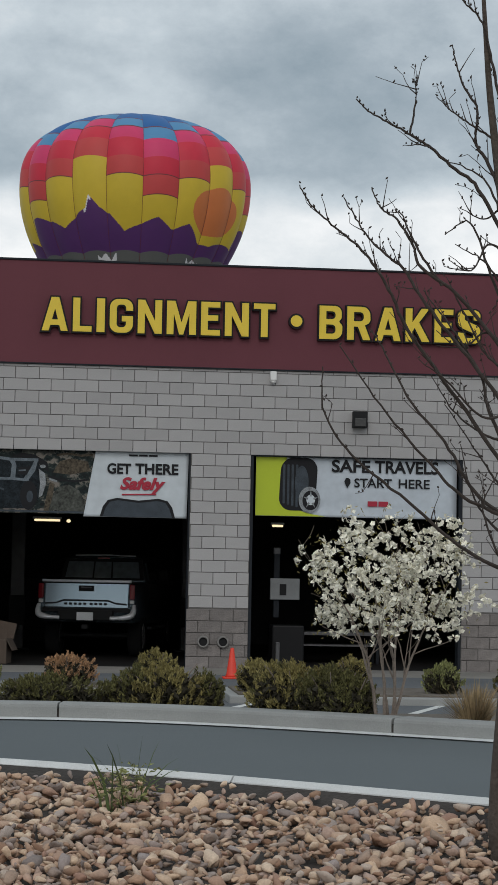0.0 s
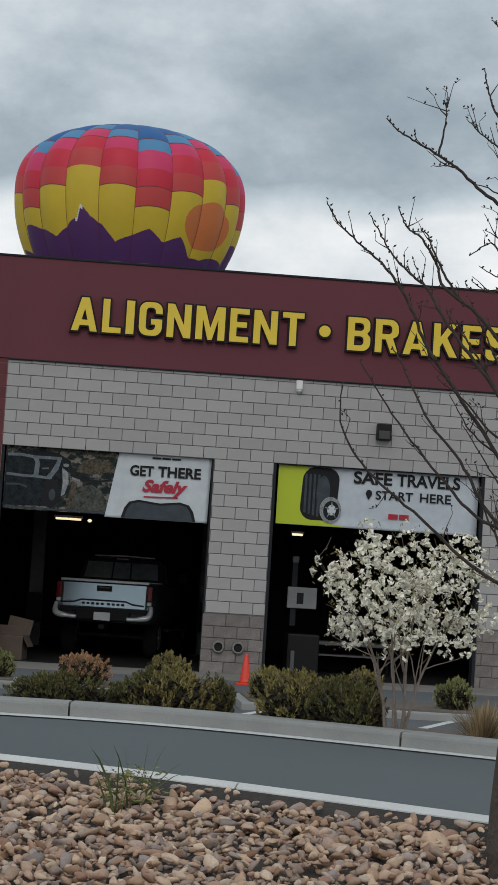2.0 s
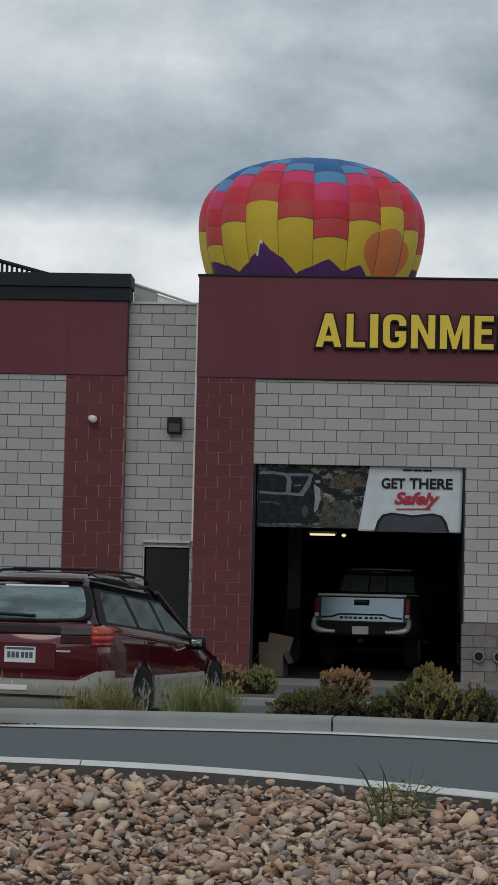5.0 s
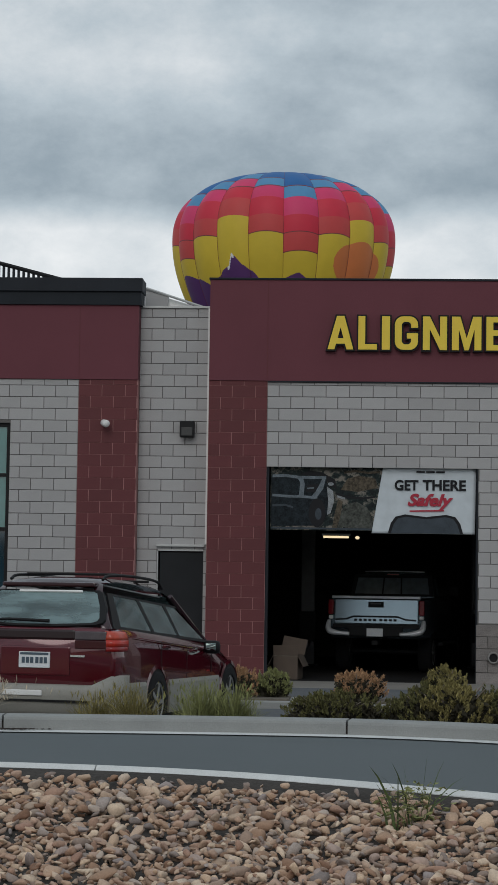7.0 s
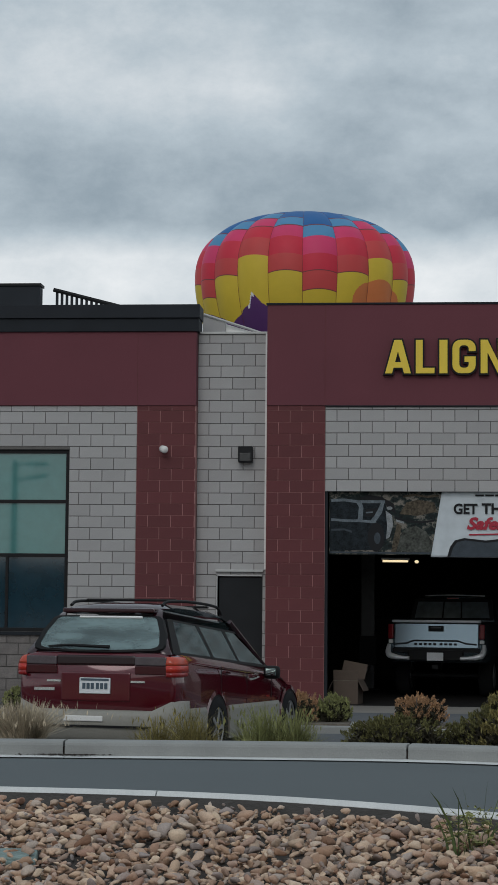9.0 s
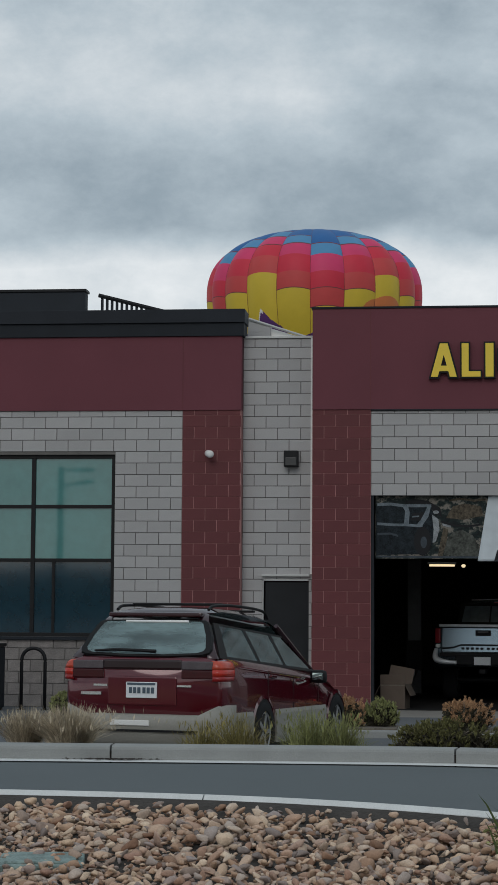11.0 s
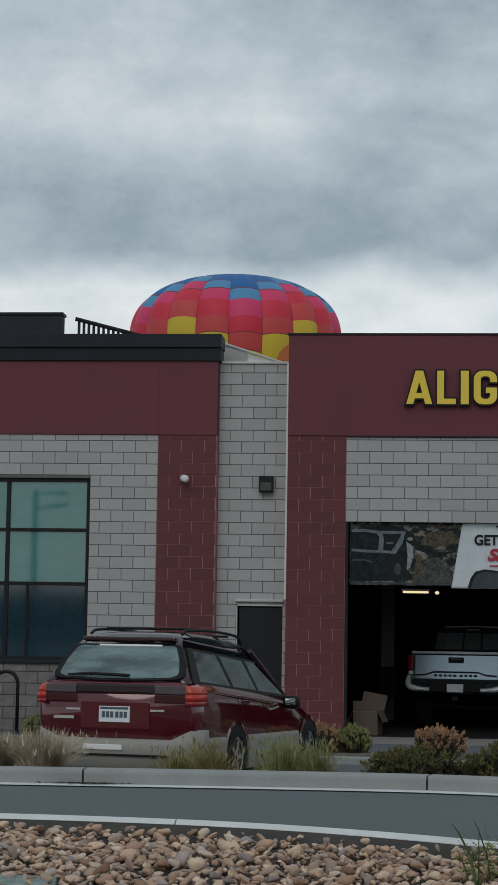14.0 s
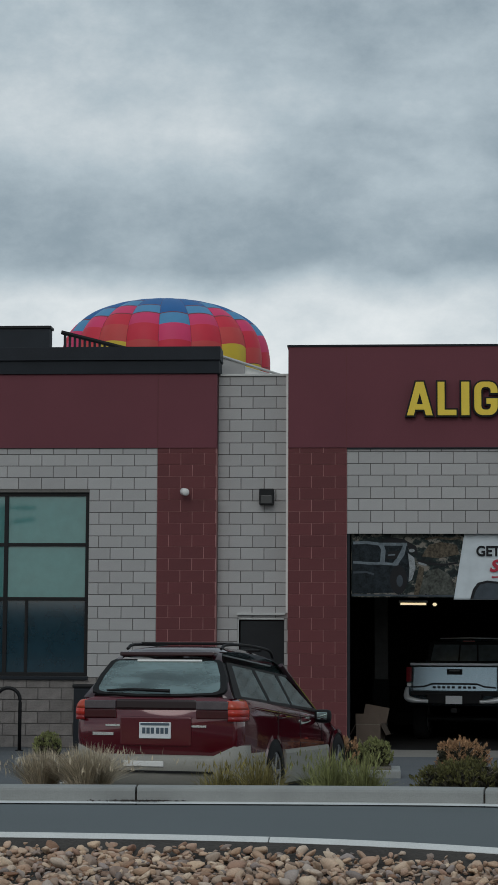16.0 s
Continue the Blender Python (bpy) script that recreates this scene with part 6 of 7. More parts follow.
def grass_clump(name, x, y, z, w, h, blade, label, seed, n=520, category="grass", heads=0, fat=1.0, root=0.16):
    rng = np.random.default_rng(seed)
    o = tagged(empty(name, pose(x, y, z)), label, category)
    verts, faces = [], []
    for i in range(n):
        a, lean = rng.uniform(0, 6.283), abs(rng.normal(0, 0.55))
        r0 = rng.uniform(0, root) * w
        base = np.array([r0 * math.cos(a), r0 * math.sin(a), -0.02])
        L = h * rng.uniform(0.55, 1.12) if root < 0.2 else h * rng.uniform(0.4, 1.15) * (1 - 0.5 * r0 / (root * w))
        stray = a + (0.0 if root < 0.2 else rng.normal(0, 1.1))
        out = np.array([math.cos(stray), math.sin(stray), 0.0]) * min(0.62 * w, L * lean)
        side = np.array([-math.sin(a + 0.8), math.cos(a + 0.8), 0.0]) * rng.uniform(0.003, 0.0065) * fat
        k = len(verts)
        for t, s in ((0, 1.0), (0.45, 0.9), (0.8, 0.6)):
            p = base + out * t ** 1.7 + np.array([0, 0, L * (t - 0.28 * min(1, lean) * t * t)])
            verts += [p - side * s, p + side * s]
        verts.append(base + out + np.array([0, 0, L * (1 - 0.28 * min(1, lean))]))
        faces += [(k, k + 1, k + 3, k + 2), (k + 2, k + 3, k + 5, k + 4), (k + 4, k + 5, k + 6)]
    me = bpy.data.meshes.new("tuft")
    me.from_pydata([tuple(v) for v in verts], [], faces)
    me.materials.append(blade)
    ob = tagged(new("tuft", me), kind="stuff")
    ob.parent = o
    if heads:
        c = np.stack([rng.normal(0, 0.3 * w, heads), rng.normal(0, 0.22 * w, heads), h * rng.uniform(0.45, 0.85, heads)], 1)
        al = unit(rng, heads) * 0.4 + np.array([0, 0, 1.0])
        s = rng.uniform(0.02, 0.04, (heads, 1))
        tagged(quads("plume", c, np.cross(al, unit(rng, heads)) * s * 0.25, al * s, blade, o), kind="stuff")
    return o


def build_planting():
    F = KERB_Z - 0.155
    g = "low shrubs along the kerb"
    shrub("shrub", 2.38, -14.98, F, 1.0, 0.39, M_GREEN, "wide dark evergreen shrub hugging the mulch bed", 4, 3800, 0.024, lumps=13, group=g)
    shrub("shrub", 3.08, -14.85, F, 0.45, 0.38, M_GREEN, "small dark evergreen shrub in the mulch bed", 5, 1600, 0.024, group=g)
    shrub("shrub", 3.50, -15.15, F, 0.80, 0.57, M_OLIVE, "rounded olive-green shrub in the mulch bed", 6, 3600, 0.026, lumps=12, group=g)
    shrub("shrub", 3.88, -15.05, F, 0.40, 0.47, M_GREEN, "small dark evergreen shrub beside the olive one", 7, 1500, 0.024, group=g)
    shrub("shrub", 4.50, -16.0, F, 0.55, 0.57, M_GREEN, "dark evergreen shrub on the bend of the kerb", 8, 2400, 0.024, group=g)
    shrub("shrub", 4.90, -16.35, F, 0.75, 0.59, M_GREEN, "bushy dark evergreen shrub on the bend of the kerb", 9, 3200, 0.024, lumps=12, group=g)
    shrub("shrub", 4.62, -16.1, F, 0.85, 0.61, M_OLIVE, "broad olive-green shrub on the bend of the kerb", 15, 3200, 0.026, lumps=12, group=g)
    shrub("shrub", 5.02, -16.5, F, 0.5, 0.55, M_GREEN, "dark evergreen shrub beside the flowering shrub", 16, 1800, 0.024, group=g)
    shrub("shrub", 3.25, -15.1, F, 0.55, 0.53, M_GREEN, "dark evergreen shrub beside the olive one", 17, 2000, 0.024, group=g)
    grass_clump("grass_clump", 6.0, -17.05, F, 0.50, 0.47, M_TAN, "dry tan grass clump on the bend of the kerb", 10, 460)
    grass_clump("grass_clump", 6.45, -17.3, F, 0.50, 0.45, M_TAN, "dry tan grass clump on the bend of the kerb", 11, 460)
    grass_clump("pampas_clump", -1.15, -15.08, F, 0.98, 0.49, M_PAMPAS, "pale dry fountain grass beside the kerb", 12, 1900, heads=260, fat=0.6)
    grass_clump("pampas_clump", -1.62, -14.9, F, 0.7, 0.44, M_PAMPAS, "pale dry fountain grass beside the kerb", 13, 1300, heads=160, fat=0.6)
    grass_clump("grass_clump", 0.08, -14.66, F, 0.55, 0.36, M_OLIVE, "wispy olive grass in the mulch bed", 14, 429, heads=66, fat=0.75, root=0.4)
    grass_clump("grass_clump", 0.42, -14.72, F, 0.62, 0.46, M_OLIVE, "wispy olive grass in the mulch bed", 18, 546, heads=84, fat=0.75, root=0.4)
    grass_clump("grass_clump", 1.12, -14.84, F, 0.60, 0.50, M_LEAF, "fresh green grass clump in the mulch bed", 19, 728, heads=112, fat=0.75, root=0.4)
    grass_clump("grass_clump", 1.42, -14.80, F, 0.55, 0.46, M_LEAF, "fresh green grass clump in the mulch bed", 20, 598, heads=92, fat=0.75, root=0.4)
    for x, y, w, h, seed in ((2.62, -8.2, 0.74, 0.44, 41), (1.05, -7.9, 0.50, 0.44, 42)):
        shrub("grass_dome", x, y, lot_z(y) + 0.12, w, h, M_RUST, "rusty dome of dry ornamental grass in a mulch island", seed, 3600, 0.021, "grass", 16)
    g2 = "shrubs of the second planting row"
    for args in ((1.50, -7.7, 0.50, 0.42, M_LEAF, "fresh green shrub beside the parking lines"),
                 (3.74, -8.0, 0.58, 0.52, M_OLIVE, "yellow-olive domed shrub in a mulch island"), (4.94, -9.4, 0.58, 0.46, M_OLIVE, "yellow-olive domed shrub in a mulch island"), (6.2, -8.6, 0.58, 0.48, M_OLIVE, "yellow-olive domed shrub in a mulch island"), (7.26, -9.3, 0.5, 0.42, M_LEAF, "fresh green shrub beside the parking lines"),
                 (-3.2, -5.4, 0.45, 0.38, M_LEAF, "small green shrub beside the bicycle rack"), (8.3, -9.0, 0.6, 0.45, M_GREEN, "dark evergreen shrub of the second row")):
        x, y, w, h, m, lab = args
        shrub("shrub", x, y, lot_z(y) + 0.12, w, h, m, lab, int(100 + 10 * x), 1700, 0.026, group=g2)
    root = tagged(empty("island_bed"), "narrow mulch island with a concrete rim in the car park", "flower bed", kind="structure")
    for x0, x1, y0, y1 in ((0.75, 1.85, -8.3, -7.2), (2.2, 4.2, -8.7, -7.5), (4.55, 8.8, -9.9, -8.1), (-3.6, -2.8, -5.8, -5.0)):
        z = lot_z((y0 + y1) / 2)
        part("rim", boxes((x0, x1, y0, y1, z - 0.1, z + 0.10), bevel=0.02), M_CONCRETE, root)
        part("mulch", boxes((x0 + 0.12, x1 - 0.12, y0 + 0.12, y1 - 0.12, z, z + 0.125), bevel=0.02), M_MULCH, root)


def grow(bm, start, direction, length, radius, rng, depth, tips, wiggle=0.16, rise=0.10):
    """A limb that forks; collects the tips."""
    pts, rad = [Vector(start)], [radius]
    d = Vector(direction).normalized()
    n = max(3, int(length / 0.09))
    for i in range(n):
        d = (d + Vector((rng.gauss(0, wiggle), rng.gauss(0, wiggle), rng.gauss(0, wiggle) + rise)) * 0.5).normalized()
        pts.append(pts[-1] + d * (length / n))
        rad.append(max(0.0016, radius * (1 - 0.75 * (i + 1) / n)))
        if depth and i >= n * 0.25 and rng.random() < 0.42:
            out = Vector((rng.gauss(0, 1), rng.gauss(0, 1), rng.gauss(0.3, 0.7))).normalized()
            grow(bm, pts[-1], d * 0.75 + out * 0.75, length * rng.uniform(0.25, 0.5), rad[-1] * 0.65, rng, depth - 1, tips, wiggle, rise)
    tube(bm, pts, rad, 6 if radius > 0.012 else 5)
    tips += pts[len(pts) // 2:]


def build_blossom_shrub():
    x, y, z = 5.32, -16.62, KERB_Z - 0.15
    rng = random.Random(21)
    nr = np.random.default_rng(21)
    o = tagged(empty("flowering_shrub", pose(x, y, z)), "multi-stemmed shrub covered in cream-white blossom", "flowering shrub")
    bm, tips = bmesh.new(), []
    for a, lean in ((20, 0.30), (75, 0.22), (140, 0.32), (190, 0.38), (250, 0.26), (310, 0.36), (0, 0.12)):
        d = Vector((math.cos(radians(a)) * lean, math.sin(radians(a)) * lean, 1))
        grow(bm, (0.05 * math.cos(radians(a)), 0.05 * math.sin(radians(a)), -0.03), d, 1.36, 0.017, rng, 2, tips, 0.2, 0.02)
    part("crown", bm, M_STEM, o, "pale grey-brown stems")
    # flower clusters sit on shells of uneven lumps
    lumps = 34
    th, ph = nr.uniform(0, 6.283, lumps), nr.uniform(-0.72, 1.0, lumps)
    rad = np.sqrt(np.clip(1 - ph ** 2, 0, 1))
    lc = np.stack([0.04 + 0.67 * rad * np.cos(th), 0.50 * rad * np.sin(th), 1.27 + 0.50 * ph], 1)
    heads = 1050
    k = nr.integers(0, lumps, heads)
    c = lc[k] + unit(nr, heads) * nr.uniform(0.03, 0.28, (heads, 1)) * np.array([1, 1, 0.85])
    keep = np.sin(c[:, 0] * 17 + 3 * np.sin(c[:, 2] * 9)) * np.sin(c[:, 2] * 15 + 2 * np.sin(c[:, 1] * 11)) > -0.5
    c = np.repeat(c[keep], 6, axis=0)
    m = len(c)
    p = c + unit(nr, m) * nr.uniform(0.004, 0.034, (m, 1))
    al = unit(nr, m)
    ac = np.cross(al, unit(nr, m))
    s = nr.uniform(0.015, 0.031, (m, 1))
    quads("blossom", p, ac * s * 0.85, al * s, M_BLOSSOM, o)
    q = lc[nr.integers(0, lumps, 700)] + unit(nr, 700) * 0.22
    al = unit(nr, 700)
    tagged(quads("leaf_bud", q, np.cross(al, unit(nr, 700)) * 0.008, al * 0.02, M_OLIVE, o), kind="stuff")


TREE_Y = -24.0


def build_bare_tree():
    """The trunk stands at the bed's edge; long limbs reach over the lane."""
    rng = random.Random(8)
    o = tagged(empty("bare_tree", pose(4.64, TREE_Y, 0.0)), "bare young street tree with budding twigs in the stone bed", "tree")
    bm = bmesh.new()
    trunk = spline([(0.010, 0, 0.01), (0.015, 0, 0.60), (0.065, 0, 1.36), (0.095, 0, 2.17), (0.075, 0, 2.82), (0.01, 0, 3.31), (-0.07, 0, 3.93), (-0.105, 0, 4.34), (-0.14, 0, 4.88)], 6)
    tube(bm, trunk, [0.008 + 0.058 * (1 - i / (len(trunk) - 1)) ** 1.3 for i in range(len(trunk))], 10)
    part("trunk", bm, M_BARK, o, "grey-brown trunk", smooth=True)
    limbs = [
        [(-0.02, -0.00, 3.20), (-0.17, -0.03, 3.52), (-0.27, -0.05, 3.62), (-0.38, -0.07, 3.71), (-0.49, -0.08, 3.77), (-0.58, -0.10, 3.81), (-0.69, -0.12, 3.86), (-0.77, -0.14, 3.92)],
        [(-0.49, -0.08, 3.77), (-0.47, -0.09, 3.90), (-0.46, -0.09, 4.00), (-0.48, -0.10, 4.03)],
        [(-0.38, -0.07, 3.71), (-0.44, -0.08, 3.72), (-0.53, -0.09, 3.71)],
        [(-0.01, -0.00, 2.10), (-0.26, -0.03, 2.48), (-0.48, -0.05, 2.81), (-0.57, -0.08, 2.98), (-0.67, -0.10, 3.13), (-0.75, -0.12, 3.21), (-0.86, -0.14, 3.29), (-0.98, -0.16, 3.39), (-1.04, -0.18, 3.48)],
        [(-0.01, 0.00, 2.40), (-0.20, 0.03, 2.70), (-0.37, 0.05, 2.95), (-0.48, 0.08, 3.13), (-0.54, 0.09, 3.18), (-0.64, 0.11, 3.27), (-0.71, 0.13, 3.37), (-0.78, 0.14, 3.49)],
        [(-0.01, 0.00, 2.66), (-0.23, 0.03, 2.98), (-0.40, 0.05, 3.14), (-0.44, 0.07, 3.25), (-0.52, 0.08, 3.38), (-0.60, 0.11, 3.44), (-0.64, 0.14, 3.55)],
        [(-0.30, 0.04, 3.05), (-0.42, 0.05, 3.23), (-0.47, 0.07, 3.34), (-0.50, 0.08, 3.41), (-0.57, 0.10, 3.42)],
        [(-0.03, 0.00, 3.38), (-0.11, 0.02, 3.66), (-0.14, 0.04, 3.77), (-0.13, 0.05, 3.94), (-0.19, 0.07, 4.05), (-0.23, 0.08, 4.16), (-0.25, 0.09, 4.27)],
        [(-0.08, 0.00, 3.76), (-0.17, 0.03, 3.84), (-0.25, 0.05, 3.92), (-0.33, 0.07, 4.00)],
        [(-0.08, -0.00, 3.89), (-0.11, -0.02, 4.17), (-0.13, -0.04, 4.35), (-0.21, -0.06, 4.43), (-0.26, -0.08, 4.47)],
        [(0.01, -0.00, 1.63), (-0.26, -0.03, 1.77), (-0.51, -0.05, 1.98), (-0.78, -0.08, 2.20), (-0.90, -0.11, 2.39), (-0.91, -0.14, 2.61)],
        [(0.00, -0.00, 1.90), (-0.24, -0.03, 2.01), (-0.40, -0.05, 2.17), (-0.63, -0.08, 2.44), (-0.82, -0.11, 2.71)],
        [(0.00, 0.00, 1.89), (-0.18, 0.03, 2.04), (-0.31, 0.05, 2.28), (-0.46, 0.08, 2.47), (-0.58, 0.11, 2.71), (-0.63, 0.14, 2.82)],
        [(0.00, 0.00, 2.01), (-0.06, 0.03, 2.09), (-0.13, 0.05, 2.23), (-0.27, 0.08, 2.47)],
        [(-0.07, -0.00, 3.36), (-0.15, -0.03, 3.58), (-0.32, -0.05, 3.66)],
        [(-0.02, 0.00, 2.82), (-0.10, 0.03, 3.07), (-0.18, 0.05, 3.31), (-0.28, 0.08, 3.26)],
        [(-0.01, 0.00, 2.17), (-0.11, 0.03, 2.44), (-0.13, 0.05, 2.61), (-0.25, 0.08, 2.82), (-0.37, 0.11, 2.99)],
        [(-0.02, 0.00, 2.61), (-0.12, 0.04, 2.71), (-0.19, 0.08, 2.88), (-0.26, 0.12, 3.07)],
        [(-0.05, -0.00, 2.99), (-0.14, -0.04, 3.12), (-0.26, -0.08, 3.19)],
        [(-0.00, 0.00, 2.28), (-0.12, 0.04, 2.32), (-0.25, 0.08, 2.44), (-0.33, 0.12, 2.61)],
        [(-0.01, -0.00, 2.44), (-0.15, -0.04, 2.40), (-0.32, -0.08, 2.57), (-0.44, -0.12, 2.66)],
        [(-0.02, 0.00, 2.71), (-0.12, 0.04, 2.81), (-0.21, 0.08, 2.74), (-0.31, 0.12, 2.82)],
        [(-0.04, -0.00, 3.15), (-0.13, -0.04, 3.20), (-0.20, -0.08, 3.07), (-0.30, -0.12, 3.11)],
        [(-0.07, 0.00, 3.45), (-0.13, 0.04, 3.39), (-0.21, 0.08, 3.45)],
        [(-0.09, -0.00, 3.64), (-0.06, -0.04, 3.80), (-0.03, -0.08, 4.02)],
        [(0.00, 0.00, 1.79), (-0.10, 0.04, 1.90), (-0.16, 0.08, 2.06), (-0.18, 0.12, 2.28)],
        [(0.01, -0.00, 1.60), (-0.07, -0.04, 1.74), (-0.13, -0.08, 1.96), (-0.05, -0.12, 2.12)],
        [(-0.03, 0.00, 2.82), (0.01, 0.04, 3.04), (0.02, 0.08, 3.31)],
        [(0.02, 0.00, 2.6), (0.35, 0.03, 3.0), (0.8, 0.06, 3.7)],
        [(0.0, 0.00, 3.3), (0.3, -0.06, 3.8), (0.6, -0.09, 4.5)]]
    for limb in limbs:
        bm, tips = bmesh.new(), []
        # low limbs spring from the bowed trunk and lift towards the crown
        if limb[-1][2] < 3.3:
            limb = [(x + 0.065 * (1 - i / (len(limb) - 1)), y, z + 0.083 * max(0.0, z - 2.6)) for i, (x, y, z) in enumerate(limb)]
        elif limb[0][0] > -0.1:
            limb = [(x + 0.07 * max(0.0, 1 - i / 2), y, z) for i, (x, y, z) in enumerate(limb)]
        pts = spline(limb, 7)
        pts = [p + Vector((rng.gauss(0, 0.002), rng.gauss(0, 0.002), rng.gauss(0, 0.002))) if i else p for i, p in enumerate(pts)]
        n = len(pts)
        long = sum((Vector(a) - Vector(b)).length for a, b in zip(limb, limb[1:]))
        thick = min(0.0105, 0.0045 + 0.006 * long)
        tube(bm, pts, [thick * (1 - 0.72 * i / (n - 1)) for i in range(n)], 7)
        for i in range(4, int(n * 0.85)):
            if rng.random() < 0.22:
                d = (pts[i] - pts[i - 1]).normalized()
                grow(bm, pts[i], d * 0.6 + Vector((rng.gauss(-0.1, 0.5), rng.gauss(0, 0.5), rng.gauss(0.35, 0.4))), rng.uniform(0.05, 0.18), 0.0036, rng, 1, tips, 0.2, 0.12)
        # buds along the twigs
        for p in pts[n // 2::2] + tips[::3]:
            q = p + Vector((rng.gauss(0, 0.006), rng.gauss(0, 0.006), 0.008))
            lathe([(0.001, -0.008), (0.0052, 0.0), (0.001, 0.012)], 5, bm, Matrix.Translation(q) @ pose(0, 0, 0, rng.uniform(-60, 60), rng.uniform(-60, 60)))
        part("limb", bm, M_TWIG, o)


def weed(x, y, seed):
    """A few long bent stalks over a clump of small leaves."""
    o = grass_clump("weed", x, y, bed_z(x, y), 0.44, 0.46, M_WEED, "green weed growing among the stones", seed, 9, "weed", fat=1.5)
    rng = np.random.default_rng(seed)
    n = 170
    c = np.stack([rng.normal(0.02, 0.075, n), rng.normal(0, 0.055, n), rng.uniform(0.03, 0.25, n)], 1)
    al = unit(rng, n) * np.array([1, 1, 0.6])
    s = rng.uniform(0.012, 0.030, (n, 1))
    tagged(quads("leaves", c, np.cross(al, unit(rng, n)) * s * 0.45, al * s, M_LEAF, o), kind="stuff")
    return o


# ---- stones ----
def stone_template(rng, fine=2):
    bm = bmesh.new()
    bmesh.ops.create_icosphere(bm, subdivisions=fine, radius=1.0)
    off = Vector((rng.uniform(0, 50), rng.uniform(0, 50), rng.uniform(0, 50)))
    cuts = [Vector((rng.gauss(0, 1), rng.gauss(0, 1), rng.gauss(0, 1))).normalized() for _ in range(8)]
    for v in bm.verts:
        p = v.co.copy()
        # flats, as on broken cobbles, and a slow lumpiness
        for c in cuts:
            d = p.dot(c)
            if d > 0.52:
                p -= c * (d - 0.52) * 0.92
        v.co = p * (1 + 0.24 * noise.noise(p * 1.2 + off) + 0.10 * noise.noise(p * 2.6 + off))
    for f in bm.faces:
        f.smooth = True
    return bm


def build_stones():
    rng = random.Random(77)
    temps = [stone_template(rng) for _ in range(12)]
    arrays = []
    for bm in temps:
        bm.verts.ensure_lookup_table()
        arrays.append((np.array([v.co[:] for v in bm.verts]), np.array([[v.index for v in f.verts] for f in bm.faces])))
    root = tagged(empty("stone_bed"), "bed of tan, brown and grey river stones", "stones", kind="structure")
    meshes = []
    for bm in temps:
        me = bpy.data.meshes.new("stone")
        bm.to_mesh(me)
        me.materials.append(M_STONE)
        bm.free()
        meshes.append(me)
    spots, x = [], -1.5
    step = 0.043
    while x < 6.3:
        y = near_kerb(x) - 0.35
        low = bed_edge(x) - (0.0 if x < 3 else 0.5)
        while y > low:
            spots.append((x + rng.uniform(-0.04, 0.04), y + rng.uniform(-0.04, 0.04)))
            y -= step
        x += step
    verts, faces, base, singles = [], [], 0, 0
    for sx, sy in spots:
        if rng.random() < 0.05:
            continue
        s = min(0.056, max(0.015, rng.lognormvariate(-3.72, 0.34)))
        size = (s * rng.uniform(1.1, 1.9), s * rng.uniform(0.75, 1.1), s * rng.uniform(0.46, 0.80))
        z = bed_z(sx, sy) + size[2] * 0.4 + rng.uniform(-0.036, 0.056)
        turn = Euler((rng.gauss(0, 0.40), rng.gauss(0, 0.40), rng.uniform(0, 6.28)))
        k = rng.randrange(12)
        m = Matrix.LocRotScale((sx, sy, z), turn, size)
        if 1.2 < sx < 3.6 and sy < bed_edge(sx) + 1.55 and singles < 300:
            ob = new("stone", meshes[k])
            ob.parent, ob.matrix_basis = root, m
            singles += 1
            continue
        v, f = arrays[k]
        mm = np.array(m)
        verts.append(v @ mm[:3, :3].T + mm[:3, 3])
        faces.append(f + base)
        base += len(v)
    # a few large cobbles
    for sx, sy, s in ((1.30, -21.35, 0.085), (0.35, -21.3, 0.075), (3.30, -22.5, 0.085), (4.45, -23.4, 0.09), (2.05, -22.6, 0.07), (-0.2, -21.2, 0.075), (2.9, -23.0, 0.08), (1.0, -22.4, 0.075), (3.9, -23.2, 0.08), (1.75, -21.45, 0.07), (2.45, -21.9, 0.07)):
        v, f = arrays[rng.randrange(10)]
        mm = np.array(Matrix.LocRotScale((sx, sy, bed_z(sx, sy) + s * 0.35), Euler((rng.gauss(0, 0.3), rng.gauss(0, 0.3), rng.uniform(0, 6))), (s * 1.2, s * 0.9, s * 0.75)))
        verts.append(v @ mm[:3, :3].T + mm[:3, 3])
        faces.append(f + base)
        base += len(v)
    V, F = np.concatenate(verts), np.concatenate(faces)
    me = bpy.data.meshes.new("stones")
    me.from_pydata(V.tolist(), [], F.tolist())
    me.shade_smooth()
    me.materials.append(M_STONES)
    ob = new("stones", me)
    ob.parent = root
    tagged(ob, "river stones of the bed", kind="stuff")


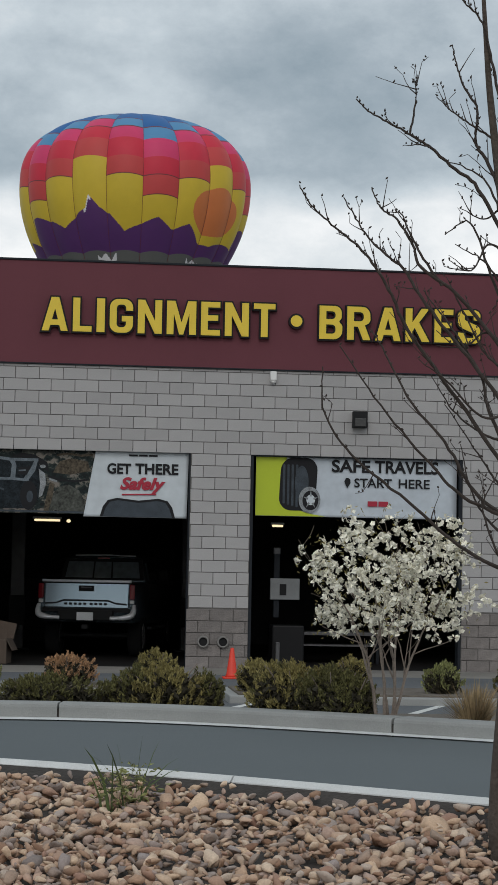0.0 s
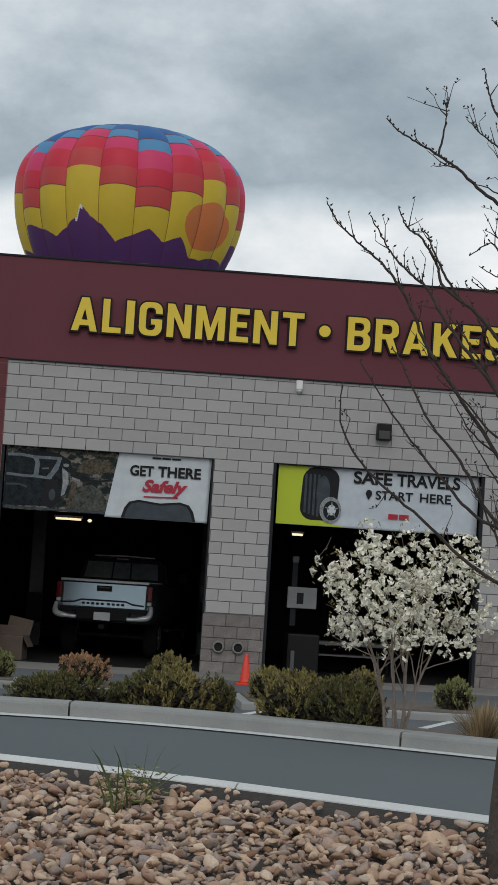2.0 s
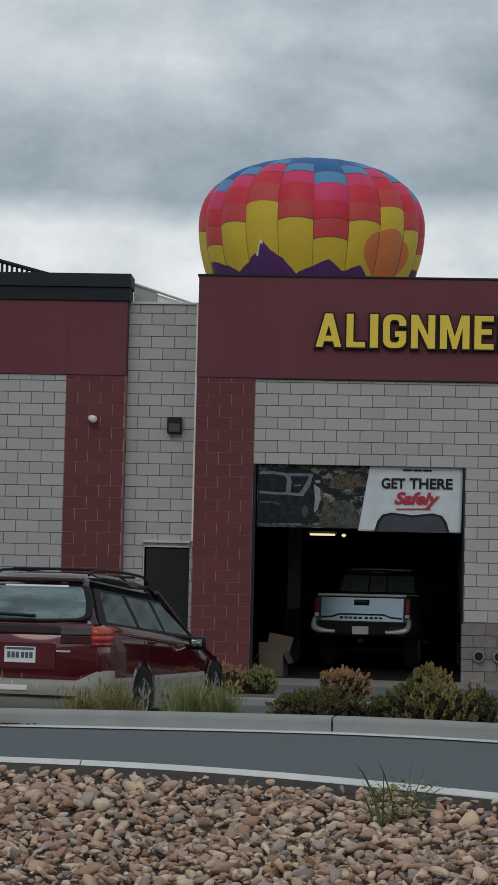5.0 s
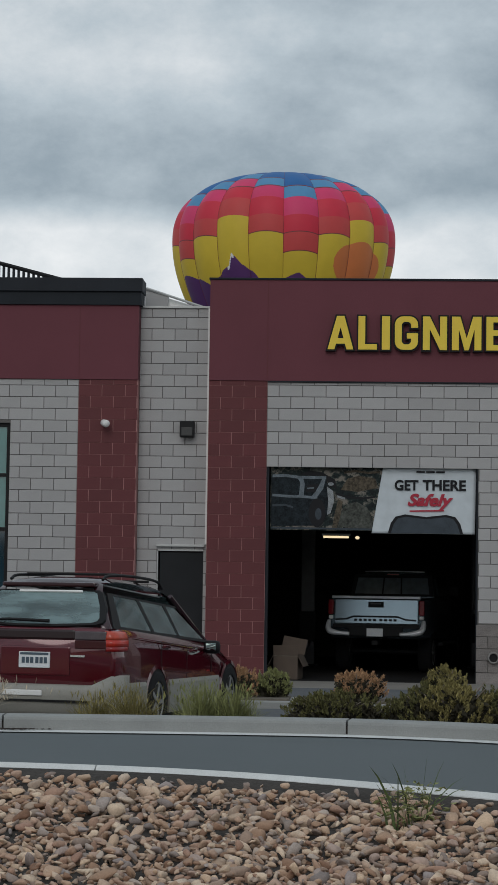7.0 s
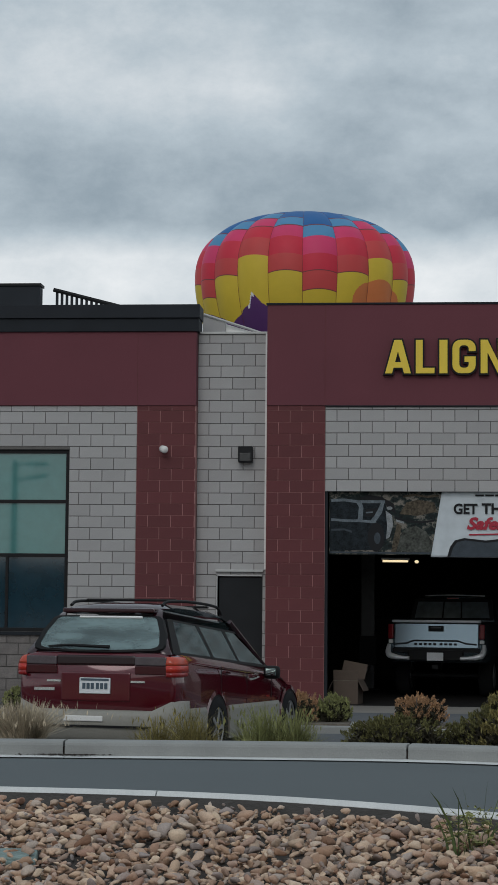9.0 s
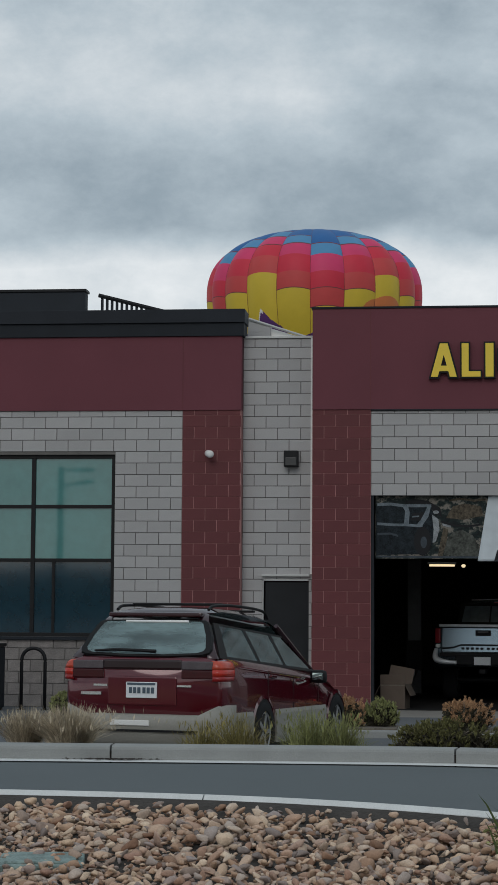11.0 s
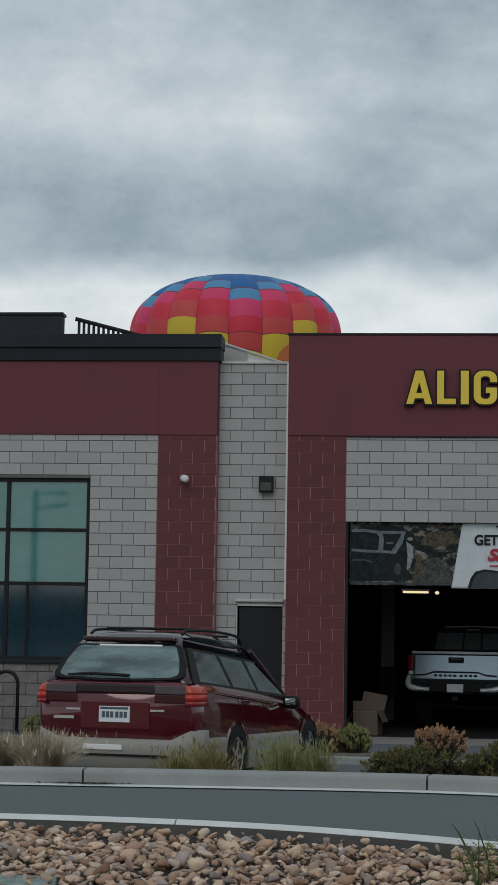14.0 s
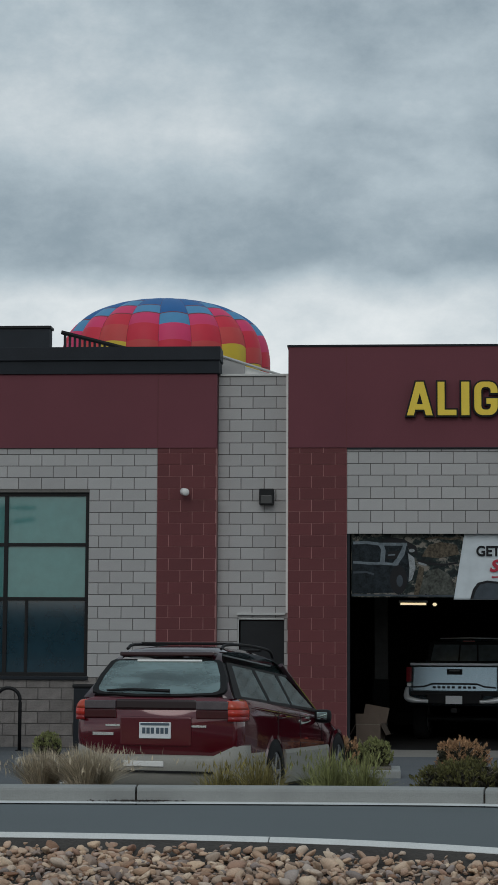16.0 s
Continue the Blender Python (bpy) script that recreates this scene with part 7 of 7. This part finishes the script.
def build_lawn():
    X = [-60, -30, -10] + [-5 + 0.5 * i for i in range(30)] + [14, 30, 60]
    strip("lawn", X, lambda x: bed_edge(x) - 0.05 - (0 if x < 3 else min(1.6, 1.6 * (x - 3))), lambda x: -60, lambda x, t: 0.095 - 0.08 * t, 0, mat("dry_turf", (0.30, 0.225, 0.115), 1.0, 0, 0.3, 5, 0.6, 60), "dry yellow lawn beside the stone bed", 8, "lawn")
    rng = np.random.default_rng(4)
    n = 16000
    x = rng.uniform(-1.5, 3.6, n)
    y = np.array([bed_edge(a) for a in x]) - 0.06 - rng.uniform(0, 1.6, n)
    al = np.stack([rng.normal(0, 0.35, n), rng.normal(0, 0.35, n), np.ones(n)], 1) * rng.uniform(0.015, 0.035, (n, 1))
    ac = np.cross(al, unit(rng, n)) * 0.14
    ob = quads("turf", np.stack([x, y, 0.092 + al[:, 2]], 1), ac, al, M_TAN)
    tagged(ob, "dry yellow grass blades of the lawn", "grass", kind="stuff")
    bm = bmesh.new()
    xs = [-6 + 0.5 * i for i in range(19)]
    loft([[(q, bed_edge(q) + a, b) for a, b in ((-0.03, -0.05), (-0.03, 0.135), (0.0, 0.135), (0.0, -0.05))] for q in xs], bm)
    tagged(part("bed_edging", bm, M_BLACK), "black edging strip between stones and lawn", "edging", kind="structure")


def utility_lid(x, y):
    z = bed_z(x, y) - 0.035
    o = tagged(empty("utility_box", pose(x, y, z, 5, 0, 8)), "flat grey-green utility box lid among the stones", "utility box")
    part("rim", boxes((-0.24, 0.24, -0.17, 0.17, -0.05, 0.085), bevel=0.015), M_DEBRIS, o)
    part("lid", boxes((-0.20, 0.20, -0.13, 0.13, 0.08, 0.10), bevel=0.01), M_DEBRIS, o)


def build_hills():
    """Dark hills far behind, which the shop window mirrors."""
    rng = random.Random(2)
    bm = bmesh.new()
    rows = []
    for dy, k in ((0, 0.0), (-20, 0.75), (-60, 1.0), (-140, 0.2)):
        rows.append([bm.verts.new((-1500 + 30 * i, -480 + dy, -1 + k * (16 + 9 * noise.noise(Vector((i * 0.13, 3.1, 0))) + 4 * noise.noise(Vector((i * 0.5, 1.0, dy)))))) for i in range(101)])
    for a, b in zip(rows, rows[1:]):
        for i in range(100):
            bm.faces.new((a[i], a[i + 1], b[i + 1], b[i]))
    tagged(part("backdrop_hills", bm, mat("hill_scrub", (0.045, 0.05, 0.045), 1.0, 0, 0.4, 0.05, 0)), "low dark scrub hills in the distance", "hills", kind="structure")


def street_lamp(x, y, turn):
    """A twin-arm lamp post across the street, which the shop window mirrors."""
    o = tagged(empty("street_lamp", pose(x, y, 0.0, 0, 0, turn)), "tall dark steel street lamp with two flat heads", "street lamp")
    part("pole", lathe([(0.17, 0.0), (0.16, 0.5), (0.12, 7.9), (0.10, 8.0)], 14), M_TRIM, o, smooth=True)
    part("base", lathe([(0.30, -0.05), (0.30, 0.6), (0.24, 0.66)], 16), M_CONCRETE, o)
    for z, a in ((7.85, 0), (7.15, 8)):
        bm = bmesh.new()
        box(bm, 0.05, 0.9, -0.04, 0.04, -0.04, 0.04, m=pose(0, 0, z, 0, -a))
        part("arm", bm, M_TRIM, o)
        bm = bmesh.new()
        box(bm, 0.7, 1.5, -0.18, 0.18, -0.07, 0.06, bevel=0.03, m=pose(0, 0, z, 0, -a))
        part("head", bm, M_TRIM, o)


def kerb_debris():
    rng = np.random.default_rng(9)
    n = 260
    x = -0.50 + rng.normal(0, 0.16, n)
    y = np.array([far_kerb(a) for a in x]) - np.abs(rng.normal(0, 0.045, n)) - 0.005
    al = unit(rng, n) * np.array([1, 1, 0.3]) * 0.018
    ob = quads("leaf_litter", np.stack([x, y, np.full(n, ROAD_Z + 0.03)], 1), np.cross(al, unit(rng, n)) * 0.5, al, M_TWIG)
    tagged(ob, "dark leaf litter in the gutter at a kerb joint", "leaf litter", kind="stuff")


# ---- assembly ----
kerb_debris()
build_hills()
build_ground()
build_window()
build_side_door()
build_roof_units()
build_sign()
build_banners()
flood_lamp(-0.38, 0.25, 4.33)
flood_lamp(7.57, 0.0, 4.33)
bullet_camera(-1.79, -0.012, 4.41)
small_lamp(6.05, 0.0, 5.0)
balloon = build_balloon()
build_wagon()
build_pickup()
build_workshop()
carton(1.41, 0.75, 0.012, 0.43, 0.5, 0.42, -9)
traffic_cone(5.13, -3.5, lot_z(-3.5))
traffic_cone(0.47, -2.7, lot_z(-2.7), 0.95)
hose_port(4.93, 0.46)
hose_port(5.27, 0.46)
street_lamp(-14.9, -50.0, 10)
bike_rack(-4.57, -1.3, lot_z(-1.3))
litter_bin(-5.35, -1.6, lot_z(-1.6), 0.6, 1.05, "dark metal litter bin against the shop wall")
litter_bin(-3.42, -0.45, lot_z(-0.45), 0.34, 1.03, "narrow dark metal bin under the shop window")
parking_lines()
build_planting()
build_blossom_shrub()
build_bare_tree()
weed(2.93, -22.3, 3)
weed(2.83, -22.45, 5)
utility_lid(0.2, -22.5)
build_lawn()
kerb("kerb_far", far_kerb, KERB_Z, ROAD_Z, 0.32, "weathered grey concrete kerb in jointed lengths", -0.54, 3.07, -22, 16, 1)
kerb("kerb_near", near_kerb, 0.45, ROAD_Z, 0.10, "pale concrete kerb between lane and stone bed", 0.9, 3.05, -22, 16, -1)
build_blocks(*build_walls())
build_stones()


def motions():
    walk(balloon, [(t, pose(x, y, z)) for t, x, y, z in BALLOON_PATH])


motions()
